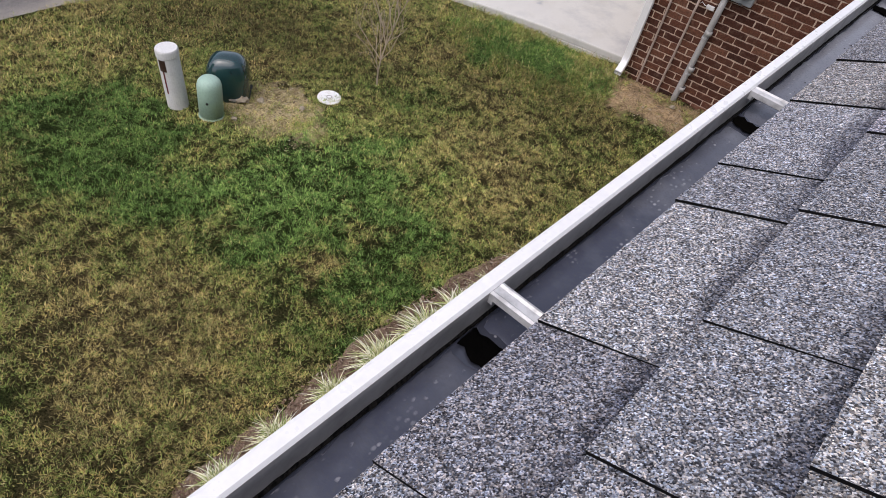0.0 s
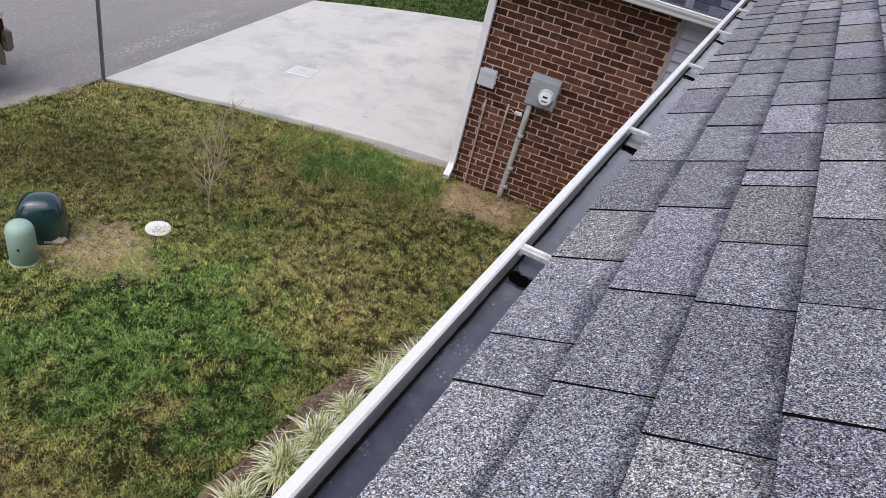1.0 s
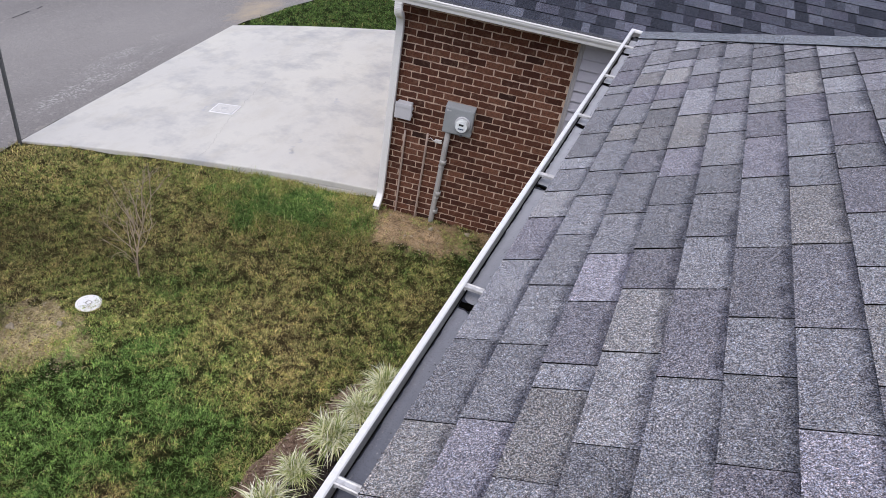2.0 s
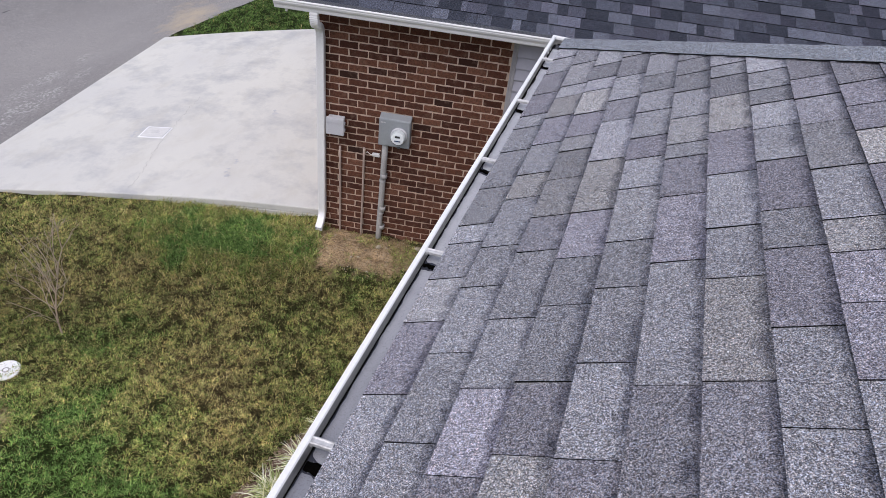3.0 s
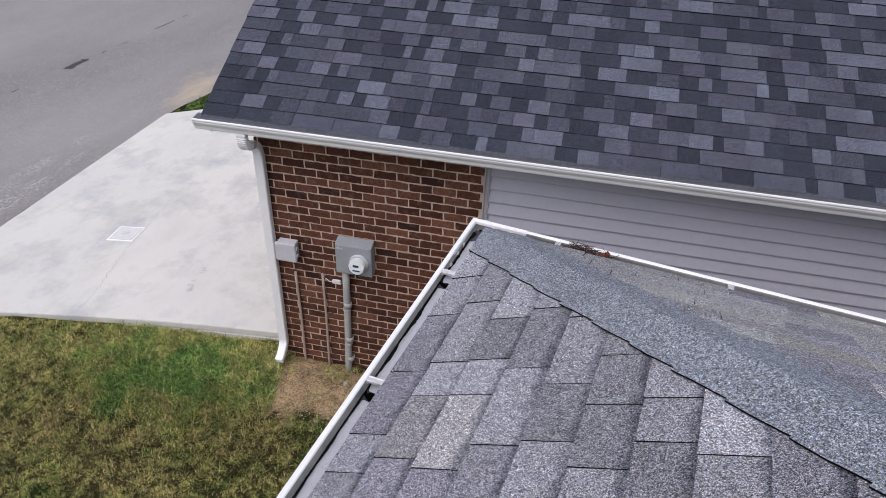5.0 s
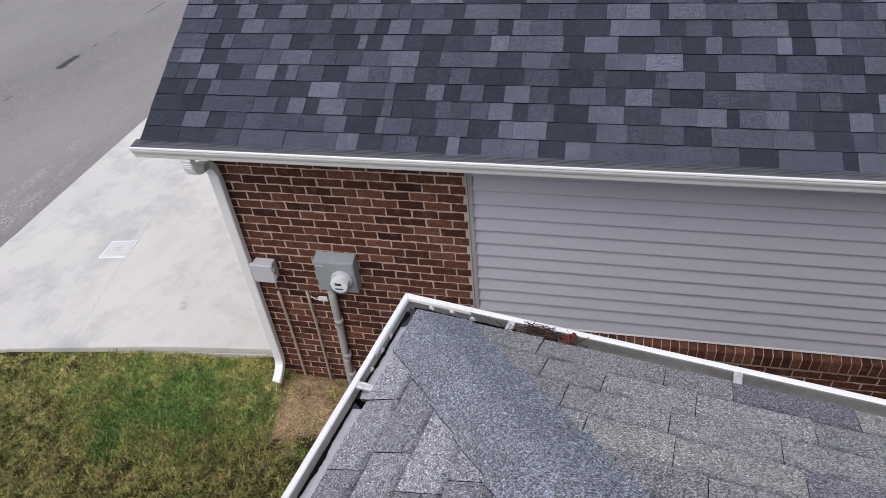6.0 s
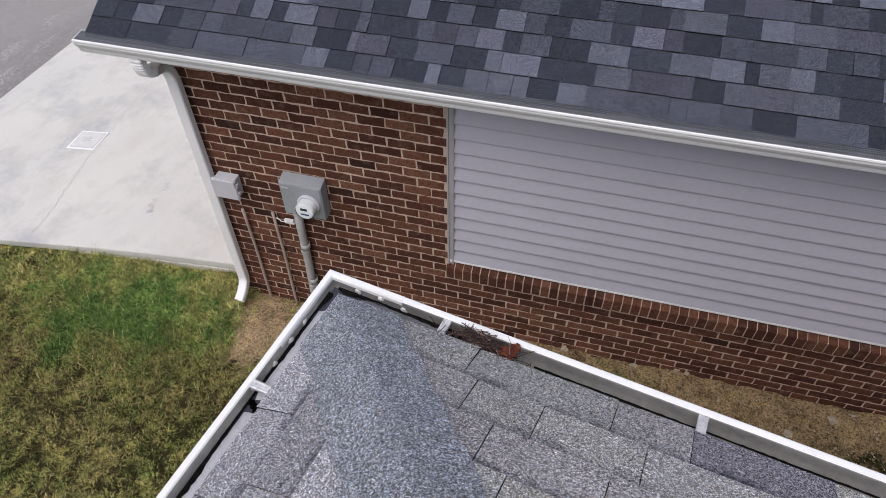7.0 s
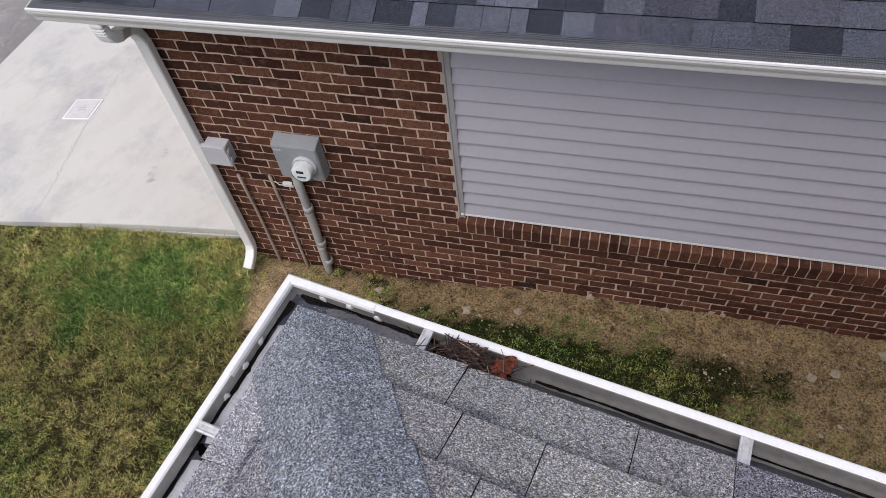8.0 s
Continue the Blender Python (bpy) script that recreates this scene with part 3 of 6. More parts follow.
M_LITTER = litter_material("dead_litter", [(0.0, (0.09, 0.05, 0.032)), (0.5, (0.24, 0.15, 0.10)), (0.85, (0.38, 0.27, 0.20)), (1.0, (0.52, 0.43, 0.34))])
M_TWIG = twig_material()
M_BARK = plain("shrub_bark", (0.27, 0.21, 0.155), (0.44, 0.355, 0.275), roughness=0.9, relief=0.3)
M_LEAF = plain("dry_leaf", (0.34, 0.09, 0.042), (0.17, 0.042, 0.024), scale=30, roughness=0.55, relief=0.3)
M_LIRIOPE = leafblade_material()
M_BLACK = plain("black_plastic", (0.012, 0.012, 0.013), (0.02, 0.02, 0.021), roughness=0.55)
M_RUBBER = plain("tyre_rubber", (0.014, 0.014, 0.014), (0.024, 0.023, 0.022), roughness=0.8, relief=0.4)
M_ALLOY = plain("alloy", (0.55, 0.55, 0.56), (0.48, 0.48, 0.49), roughness=0.25, metal=0.8, relief=0.03)
M_MAROON = plain("maroon_paint", (0.055, 0.006, 0.008), (0.045, 0.005, 0.007), roughness=0.18, relief=0.02)
M_TAN = plain("tan_cladding", (0.185, 0.16, 0.13), (0.155, 0.135, 0.11), roughness=0.4, relief=0.03, dirt=0.1)
M_LENS = plain("headlight_lens", (0.72, 0.72, 0.70), (0.62, 0.62, 0.60), roughness=0.08, relief=0.0)
M_AMBER = plain("amber_lens", (0.55, 0.20, 0.05), (0.45, 0.16, 0.04), roughness=0.1, relief=0.0)
M_GLASSD = plain("tinted_glass", (0.01, 0.011, 0.012), (0.012, 0.013, 0.014), roughness=0.05, relief=0.0)
M_LETTER = plain("white_letters", (0.6, 0.6, 0.6), (0.5, 0.5, 0.5), roughness=0.6)
M_PLATE = plain("cover_plate", (0.88, 0.88, 0.87), (0.83, 0.83, 0.82), roughness=0.6, relief=0.03, dirt=0.0)
M_PLATEIN = plain("cover_plate_worn", (0.70, 0.69, 0.66), (0.62, 0.61, 0.58), scale=20, roughness=0.7, relief=0.2, dirt=0.25)
M_CRACK = plain("crack_filler", (0.24, 0.23, 0.21), (0.36, 0.345, 0.32), roughness=0.95, relief=0.3)
M_SCUFF = plain("tyre_scuff", (0.44, 0.445, 0.45), (0.54, 0.54, 0.53), scale=20, roughness=0.9, relief=0.2)
M_TAR = plain("tar_seal", (0.045, 0.043, 0.042), (0.06, 0.058, 0.055), roughness=0.8, relief=0.3)
M_FACE = plain("meter_drum", (0.74, 0.76, 0.76), (0.68, 0.70, 0.70), roughness=0.4, relief=0.02)
M_NAMEPLATE = plain("blue_nameplate", (0.03, 0.045, 0.10), (0.04, 0.055, 0.12), roughness=0.4)
M_GLASS, _n, _l, _b = nodes_of("clear_glass")
_b.inputs["Base Color"].default_value = (0.9, 0.93, 0.93, 1)
_b.inputs["Roughness"].default_value = 0.04
_b.inputs["Transmission Weight"].default_value = 1.0
_b.inputs["IOR"].default_value = 1.12


# ---- mesh helpers ----
def mesh_of(name, verts, faces, mats, fmat=None, smooth=False):
    me = bpy.data.meshes.new(name)
    me.from_pydata(verts, [], faces)
    for m in mats:
        me.materials.append(m)
    if fmat is not None:
        for p, i in zip(me.polygons, fmat):
            p.material_index = i
    if smooth:
        for p in me.polygons:
            p.use_smooth = True
    return me


def piece(name, me, parent, m=None, label=""):
    ob = new(name, me)
    ob.parent = parent
    if m is not None:
        ob.matrix_basis = m
    return tagged(ob, label)


def part(name, bm, material, parent=None, label="", m=None, smooth=False):
    bmesh.ops.recalc_face_normals(bm, faces=bm.faces)
    me = bpy.data.meshes.new(name)
    bm.to_mesh(me)
    bm.free()
    for x in material if isinstance(material, (list, tuple)) else [material]:
        me.materials.append(x)
    if smooth:
        for p in me.polygons:
            p.use_smooth = True
    return piece(name, me, parent, m, label)


def thing(name, m, label, category, group="", kind=""):
    e = new(name)
    e.matrix_basis = m
    e.empty_display_size = 0.1
    return tagged(e, label, category, group, kind)


def box(x0, x1, y0, y1, z0, z1, bevel=0.0, bm=None):
    """A box, with its edges rounded when bevel is given."""
    bm = bm or bmesh.new()
    r = bmesh.ops.create_cube(bm, size=1.0, matrix=Matrix.Translation(((x0 + x1) / 2, (y0 + y1) / 2, (z0 + z1) / 2)) @ Matrix.Diagonal((x1 - x0, y1 - y0, z1 - z0, 1)))
    if bevel:
        es = list({e for v in r["verts"] for e in v.link_edges})
        bmesh.ops.bevel(bm, geom=es, offset=bevel, segments=2, affect="EDGES")
    return bm


def lathe(profile, steps=24, bm=None, m=None):
    """Turn a profile of (radius, height) about z."""
    bm = bm or bmesh.new()
    m = m or Matrix()
    rings = []
    for r, z in profile:
        if r < 1e-6:
            rings.append([bm.verts.new(m @ Vector((0, 0, z)))])
        else:
            rings.append([bm.verts.new(m @ Vector((r * math.cos(a), r * math.sin(a), z))) for a in (2 * math.pi * k / steps for k in range(steps))])
    for a, b in zip(rings, rings[1:]):
        for k in range(steps):
            j = (k + 1) % steps
            if len(a) == 1 and len(b) > 1:
                bm.faces.new((a[0], b[k], b[j]))
            elif len(b) == 1 and len(a) > 1:
                bm.faces.new((a[k], a[j], b[0]))
            elif len(a) > 1:
                bm.faces.new((a[k], a[j], b[j], b[k]))
    return bm


def sweep(points, radius, sides=8, bm=None, taper=1.0, flat=1.0):
    """A tube along points; flat squeezes its section."""
    bm = bm or bmesh.new()
    pts = [Vector(p) for p in points]
    rings = []
    for i, p in enumerate(pts):
        d = (pts[min(i + 1, len(pts) - 1)] - pts[max(i - 1, 0)]).normalized()
        side = d.cross(Vector((0, 0, 1)))
        side = side.normalized() if side.length > 0.05 else Vector((1, 0, 0))
        up = side.cross(d).normalized()
        r = radius * (1 + (taper - 1) * i / max(len(pts) - 1, 1))
        rings.append([bm.verts.new(p + side * (r * math.cos(a)) + up * (r * flat * math.sin(a))) for a in (2 * math.pi * k / sides for k in range(sides))])
    for a, b in zip(rings, rings[1:]):
        for k in range(sides):
            j = (k + 1) % sides
            bm.faces.new((a[k], a[j], b[j], b[k]))
    bm.faces.new(rings[0][::-1])
    bm.faces.new(rings[-1])
    return bm


def extrude_profile(profile, a, b, along, bm=None):
    """Draw a closed profile from a to b; along(s, p) places profile point p at s."""
    bm = bm or bmesh.new()
    r0, r1 = [bm.verts.new(along(a, p)) for p in profile], [bm.verts.new(along(b, p)) for p in profile]
    k = len(profile)
    for i in range(k):
        j = (i + 1) % k
        bm.faces.new((r0[i], r0[j], r1[j], r1[i]))
    bm.faces.new(r0[::-1])
    bm.faces.new(r1)
    return bm


# ---- the lie of the land ----
def gz(x, y):
    """Height of the ground: level by the houses, falling to the street, rising between the houses."""
    x, y = np.asarray(x, float), np.asarray(y, float)
    q = np.minimum(0, np.maximum(x, -8.0) + 1.2)
    z = -0.03 - 0.0123 * q * q - 0.03 * np.clip(-8 - x, 0, 22)
    s = np.clip((x + 0.5) / 2.2, 0, 1)
    r = np.clip((y - 5.8) / 1.2, 0, 1)
    return z + 0.15 * s * s * (3 - 2 * s) * r * r * (3 - 2 * r)


TH = math.atan(0.175)
CN, SN = math.cos(TH), math.sin(TH)
NEIGHBOUR = pose(-0.35, 8.45, 0, 0, 0, math.degrees(TH))


def to_uv(x, y):
    dx, dy = x + 0.35, y - 8.45
    return dx * CN + dy * SN, -dx * SN + dy * CN


def bed_edge(y):
    return np.interp(y, [1.0, 2.3, 2.85, 3.3, 4.0, 4.36, 4.65, 4.95, 5.3, 5.7, 5.88, 6.0], [-0.37, -0.44, -0.48, -0.50, -0.49, -0.46, -0.40, -0.33, -0.25, -0.01, 0.3, 1.4])


def kerb(y):
    """The street's edge, x for each y."""
    return np.interp(y, [-40, 4.0, 6.6, 7.2, 13.25, 15, 17, 22, 40], [-6.0, -6.24, -6.30, -6.35, -7.35, -7.25, -6.9, -6.0, -3.0])


def drive_edge(u):
    return 0.2 + (u + 1.335) * 0.085


def sheet(xs, ys, height):
    """A grid of quads over xs and ys."""
    X, Y = np.meshgrid(xs, ys)
    Z = height(X, Y)
    v = np.column_stack((X.ravel(), Y.ravel(), Z.ravel()))
    w = len(xs)
    f = [(j * w + i, j * w + i + 1, (j + 1) * w + i + 1, (j + 1) * w + i) for j in range(len(ys) - 1) for i in range(w - 1)]
    return v.tolist(), f


def field(X, Y, scale, seed):
    """Smooth noise between 0 and 1 over the plan, about scale bumps a metre."""
    X, Y = np.asarray(X, float) * scale + seed * 17.3, np.asarray(Y, float) * scale + seed * 9.1
    i, j = np.floor(X), np.floor(Y)
    a, b = X - i, Y - j
    a, b = a * a * (3 - 2 * a), b * b * (3 - 2 * b)
    h = lambda p, q: (np.sin(p * 127.1 + q * 311.7 + seed) * 43758.5453) % 1.0
    return (h(i, j) * (1 - a) + h(i + 1, j) * a) * (1 - b) + (h(i, j + 1) * (1 - a) + h(i + 1, j + 1) * a) * b


def bareness(X, Y):
    """0 on turf, 1 on worn or heaped bare soil."""
    X, Y = np.asarray(X, float), np.asarray(Y, float)
    rag = 0.9 * (field(X, Y, 3.5, 3) - 0.5) + 0.7 * (field(X, Y, 11, 4) - 0.5)
    d1 = np.hypot((X + 0.95) / 0.95, (Y - 8.0) / 0.46)
    d2 = np.hypot((X + 3.12) / 0.66, (Y - 4.47) / 0.48)
    _, v = to_uv(X, Y)
    b = np.maximum(np.clip(1.25 * (1.12 - d1 + rag * 0.9), 0, 1), 0.85 * np.clip(1.7 * (1.0 - d2 + rag), 0, 1))
    wall = np.clip((v + 0.50 + 0.5 * rag + 0.22 * np.clip(X - 1.9, 0, 2.5)) * 3.0, 0, 1)
    return np.maximum(b, np.where((X > -0.6) & (Y > 7.6), wall, 0.0))


def lumps(X, Y):
    mound = 0.055 * np.exp(-((np.asarray(X) + 0.95) / 0.6) ** 2 - ((np.asarray(Y) - 8.05) / 0.28) ** 2)
    bed = 0.06 * np.clip((kerb(Y) - 0.05 - np.asarray(X)) / 0.15, 0, 1)
    return gz(X, Y) - bed + mound + 0.010 * np.sin(X * 5.1 + 1.3 * np.sin(Y * 2.3)) * np.sin(Y * 4.3 + 0.7) + 0.022 * (field(X, Y, 4.2, 1) - 0.5) \
        - 0.05 * np.exp(-((np.asarray(X) + 2.0) / 0.55) ** 2 - ((np.asarray(Y) - 8.18) / 0.22) ** 2) \
        + bareness(X, Y) * (0.055 * (field(X, Y, 9, 5) - 0.4) + 0.034 * (field(X, Y, 19, 6) - 0.5))


xs = np.concatenate((np.array([-400, -200, -100, -60, -40]), np.arange(-30, -8, 1.0), np.arange(-8, -3.8, 0.1), np.arange(-3.8, 4.6, 0.035), np.arange(4.6, 5, 0.2), np.arange(5, 30, 2.5), np.array([40, 80, 200, 400])))
ys = np.concatenate((np.array([-400, -200, -100, -50, -25]), np.arange(-12, 0, 1.0), np.arange(0, 3.7, 0.1), np.arange(3.7, 9.4, 0.035), np.arange(9.4, 10, 0.1), np.arange(10, 22, 0.5), np.array([25, 35, 60, 120, 250, 400])))
v, f = sheet(xs, ys, lumps)
ground = tagged(new("ground", mesh_of("ground", v, f, [M_SOIL], smooth=True)), "lawn soil with green and dry straw-coloured patches", "lawn", kind="structure")

# street
ys2 = np.concatenate((np.arange(-40, 4, 4.0), np.arange(4, 22, 0.25), np.arange(22, 41, 3.0)))
ss = np.concatenate((np.linspace(0, 1, 12), np.linspace(2, 22, 14)))
v, f = [], []
for j, y in enumerate(ys2):
    e = float(kerb(y)) + 0.03 * math.sin(y * 3.1) + 0.02 * math.sin(y * 7.7)
    for s in ss:
        x = e - s
        v.append((x, float(y), float(gz(x, y)) + 0.012 + 0.01 * min(s, 1.0)))
w = len(ss)
f = [(j * w + i + 1, j * w + i, (j + 1) * w + i, (j + 1) * w + i + 1) for j in range(len(ys2) - 1) for i in range(w - 1)]
road = tagged(new("road", mesh_of("road", v, f, [M_ASPHALT], smooth=True)), "worn grey asphalt street with pale gritty edges", "road", kind="structure")

# concrete driveway slab
DA, DB, DC, DD = Vector((-6.34, 7.22)), Vector((-1.47, 8.47)), Vector((-2.64, 15.2)), Vector((-7.38, 13.25))
nu, nv = 48, 60
v, f = [], []
for j in range(nv + 1):
    for i in range(nu + 1):
        s, t = i / nu, j / nv
        p = DA.lerp(DB, s).lerp(DD.lerp(DC, s), t)
        lift = 0.025 + 0.085 * min(1, s * 1.3)
        v.append((p.x, p.y, float(gz(p.x, p.y)) + lift))
w = nu + 1
f = [(j * w + i, j * w + i + 1, (j + 1) * w + i + 1, (j + 1) * w + i) for j in range(nv) for i in range(nu)]
rim = list(range(w)) + [j * w + nu for j in range(1, nv + 1)] + [nv * w + i for i in range(nu - 1, -1, -1)] + [j * w for j in range(nv - 1, 0, -1)]
top = len(v)
cx, cy = sum((p.x for p in (DA, DB, DC, DD))) / 4, sum((p.y for p in (DA, DB, DC, DD))) / 4
for out, down in ((0.008, 0.012), (0.010, 0.078), (0.000, 0.082), (0.000, 0.088), (0.016, 0.092), (0.018, 0.3)):
    for k in rim:
        x, y, z = v[k]
        d = math.hypot(x - cx, y - cy)
        v.append((x + (x - cx) / d * out, y + (y - cy) / d * out, z - down))
k = len(rim)
for i in range(k):
    j = (i + 1) % k
    f.append((rim[j], rim[i], top + i, top + j))
    for q in range(5):
        f.append((top + q * k + j, top + q * k + i, top + q * k + k + i, top + q * k + k + j))
driveway = tagged(new("driveway", mesh_of("driveway", v, f, [M_CONCRETE])), "pale cast concrete driveway slab with a fine crack", "driveway", kind="structure")


def slab_z(x, y):
    u, _ = to_uv(x, y)
    return float(gz(x, y)) + 0.025 + 0.085 * min(1, max(0, (u + 6.1) / 5.0 * 1.3))


def ribbon(name, pts, width, material, lift, zf, label, seed, parent=None, dashed=False):
    """A thin wandering strip laid on a surface: crack, seal, stain."""
    rnd = random.Random(seed)
    fine = []
    for a, b in zip(pts, pts[1:]):
        for i in range(10):
            t = i / 10
            fine.append((a[0] + (b[0] - a[0]) * t + rnd.gauss(0, 0.013), a[1] + (b[1] - a[1]) * t + rnd.gauss(0, 0.010)))
    fine.append(pts[-1])
    vv, ff = [], []
    for i, p in enumerate(fine):
        q0, q1 = fine[max(i - 1, 0)], fine[min(i + 1, len(fine) - 1)]
        d = Vector((q1[0] - q0[0], q1[1] - q0[1])).normalized()
        h = width * rnd.uniform(0.3, 0.7)
        for s in (-1, 1):
            x, y = p[0] - d.y * h * s, p[1] + d.x * h * s
            vv.append((x, y, zf(x, y) + lift))
    on = True
    for i in range(len(fine) - 1):
        on = (rnd.random() < (0.62 if on else 0.5)) or not dashed
        if on:
            ff.append((2 * i, 2 * i + 1, 2 * i + 3, 2 * i + 2))
    ob = new(name, mesh_of(name, vv, ff, [material]))
    ob.parent = parent
    return tagged(ob, label)


# planting bed by the house: brown lip and dark mulch
for nm, mat_, o0, o1, lift, lab in (("bed_edge", M_BEDEDGE, -0.04, 0.30, 0.016, "bare brown soil lip of a planting bed"), ("mulch_bed", M_MULCH, 0.26, 2.2, 0.024, "dark mulch planting bed along the house")):
    v, f = [], []
    yy = np.arange(-3, 5.75, 0.1)
    for y in yy:
        e = float(bed_edge(y)) + 0.03 * math.sin(y * 5.3) + 0.02 * math.sin(y * 13)
        for s in np.linspace(0, 1, 9):
            x = min(e + o0 + (o1 - o0) * s, 1.7)
            v.append((x, float(y), float(lumps(x, y)) + lift + (-0.02 if s == 0 else 0.01 * math.sin(x * 29 + y * 17))))
    f = [(j * 9 + i, j * 9 + i + 1, (j + 1) * 9 + i + 1, (j + 1) * 9 + i) for j in range(len(yy) - 1) for i in range(8)]
    tagged(new(nm, mesh_of(nm, v, f, [mat_])), lab, "planting bed", kind="structure")


# ---- own house: roof, gutters ----
EX, EY, EZ, SLOPE, EXPO = 1.207, 6.36, 3.453, 0.5, 0.1277   # eave edges, eave height, pitch, course in plan
RISE = 3.6
house = thing("house", pose(3.0, 3.0, 0), "single-storey house with a grey shingled hip roof and white gutters", "house")
H0 = house.matrix_basis.inverted()


def hpart(name, bm, material, label="", parent=None, smooth=False):
    return part(name, bm, material, parent or house, label, H0 if parent is None else None, smooth)


# parts of the house are written in world metres
bm = box(1.56, 8.05, -6.0, 6.0, -0.3, 3.36)
hpart("wall", bm, M_OWNWALL, "plain unseen wall under the eaves, dark brick colour to cut bounced light")
bm = box(1.262, 8.35, -6.3, 6.305, 3.36, 3.385)
hpart("soffit", bm, M_GUTTER, "white boxed soffit")
bm = box(1.258, 1.278, -6.3, 6.309, 3.385, 3.448)
box(1.278, 8.35, 6.289, 6.309, 3.385, 3.448, bm=bm)
hpart("fascia", bm, M_GUTTER, "white fascia board")
bm = bmesh.new()
rp = lambda x, y, z: bm.verts.new((x, y, z - 0.010))
xr, yr, zr = EX + RISE, EY - RISE, EZ + SLOPE * RISE
a0, a1, a2, a3 = rp(EX + 0.004, -6.4, EZ), rp(EX + 0.004, EY - 0.004, EZ), rp(EX + 2 * RISE, EY - 0.004, EZ), rp(EX + 2 * RISE, -6.4, EZ)
r0, r1 = rp(xr, -6.4, zr), rp(xr, yr, zr)
bm.faces.new((a0, a1, r1, r0)), bm.faces.new((a1, a2, r1)), bm.faces.new((a2, a3, r0, r1))
bmesh.ops.solidify(bm, geom=bm.faces[:], thickness=-0.02)
roof = hpart("roof", bm, M_EDGE, "grey granule-coated laminated shingle roof")

# mitred gutter: section drawn as distance out from the shingle edge, and height
OUT = [(0.0895, 3.4385), (0.0885, 3.424), (0.083, 3.408), (0.070, 3.388), (0.058, 3.372), (0.052, 3.352), (-0.050, 3.352), (-0.050, 3.446)]
INN = [(-0.047, 3.446), (-0.047, 3.355), (0.050, 3.355), (0.0555, 3.374), (0.0665, 3.390), (0.0695, 3.408), (0.0690, 3.426), (0.0695, 3.437), (0.073, 3.4405), (0.086, 3.4405)]
sec = OUT + INN
k = len(sec)
v, f, fm = [], [], []
stations = [(-6.2, None), (1.0, None), (3.2, None), (5.0, None), ("c", None), (None, 3.0), (None, 8.42)]
for sy, sx in stations:
    for o, z in sec:
        if sy == "c":
            v.append((EX - o, EY + o, z))
        elif sx is None:
            v.append((EX - o, sy, z))
        else:
            v.append((sx, EY + o, z))
for i in range(len(stations) - 1):
    for j in range(k):
        j2 = (j + 1) % k
        f.append((i * k + j, i * k + j2, (i + 1) * k + j2, (i + 1) * k + j))
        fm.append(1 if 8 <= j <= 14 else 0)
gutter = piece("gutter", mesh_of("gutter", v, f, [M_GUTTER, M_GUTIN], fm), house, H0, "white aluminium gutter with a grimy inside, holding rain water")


for p_ in gutter.data.polygons:
    p_.use_smooth = p_.material_index == 1


def hanger_mesh():
    """A hidden gutter hanger: ribbed channel from lip to fascia, 29 mm wide; x runs inwards."""
    bm = bmesh.new()
    ribs = [(-0.0145, -0.012), (-0.0145, 0.0), (-0.010, 0.002), (-0.006, -0.001), (0.006, -0.001), (0.010, 0.002), (0.0145, 0.0), (0.0145, -0.012)]
    low = [(a * 0.9, z - 0.0012) for a, z in ribs]
    prof = ribs + low[::-1]
    extrude_profile(prof, 0.0, 0.112, lambda s, p: (s, p[0] * 0.84, p[1] * 0.8 + 0.004 * s / 0.112), bm)
    box(-0.004, 0.006, -0.012, 0.012, -0.016, -0.001, bm=bm)
    bmesh.ops.recalc_face_normals(bm, faces=bm.faces)
    me = bpy.data.meshes.new("hanger")
    bm.to_mesh(me)
    bm.free()
    me.materials.append(M_HANGER)
    me.materials.append(M_SLUDGE_UNDERSHADE)
    # faces turned down are painted black, so their image in the water stays dark
    for p in me.polygons:
        if p.normal.z < -0.3:
            p.material_index = 1
    return me


# lapped corner strip on the lip and blobs of sealant inside
bm = bmesh.new()
lipsec = [(0.0905, 3.424), (0.0910, 3.4375), (0.0860, 3.4425), (0.0720, 3.4425), (0.0680, 3.4365), (0.0680, 3.424), (0.0700, 3.4375), (0.0735, 3.4408), (0.0855, 3.4408), (0.0893, 3.4365)]
secs = []
for kind_, s in (("w", 6.16), ("c", 0), ("n", 1.37)):
    secs.append([bm.verts.new((EX - o, s, z) if kind_ == "w" else (EX - o, EY + o, z) if kind_ == "c" else (s, EY + o, z)) for o, z in lipsec])
for a, b in zip(secs, secs[1:]):
    for q in range(len(lipsec)):
        q2 = (q + 1) % len(lipsec)
        bm.faces.new((a[q], a[q2], b[q2], b[q]))
bm.faces.new(secs[0]), bm.faces.new(secs[-1][::-1])
part("corner_strip", bm, M_GUTTER, gutter, "lapped white corner strip")
sb = random.Random(9)
for sx, sy in ((EX - 0.067, 6.20), (EX - 0.067, 6.27), (EX - 0.066, 6.12), (1.30, EY + 0.068), (1.375, EY + 0.068), (1.225, EY + 0.067)):
    bm = bmesh.new()
    bmesh.ops.create_icosphere(bm, subdivisions=2, radius=0.0085)
    for q in bm.verts:
        q.co *= 1 + 0.9 * noise.noise(q.co * 130 + Vector((sx * 30, sy * 30, 0)))
    part("sealant", bm, M_PVC, gutter, "blob of pale sealant", pose(sx, sy, 3.412 + sb.uniform(-0.006, 0.008)) @ Matrix.Diagonal((0.55, 1.2, 1.0, 1) if sy < 6.4 else (1.2, 0.55, 1.0, 1)), smooth=True)

hm = hanger_mesh()
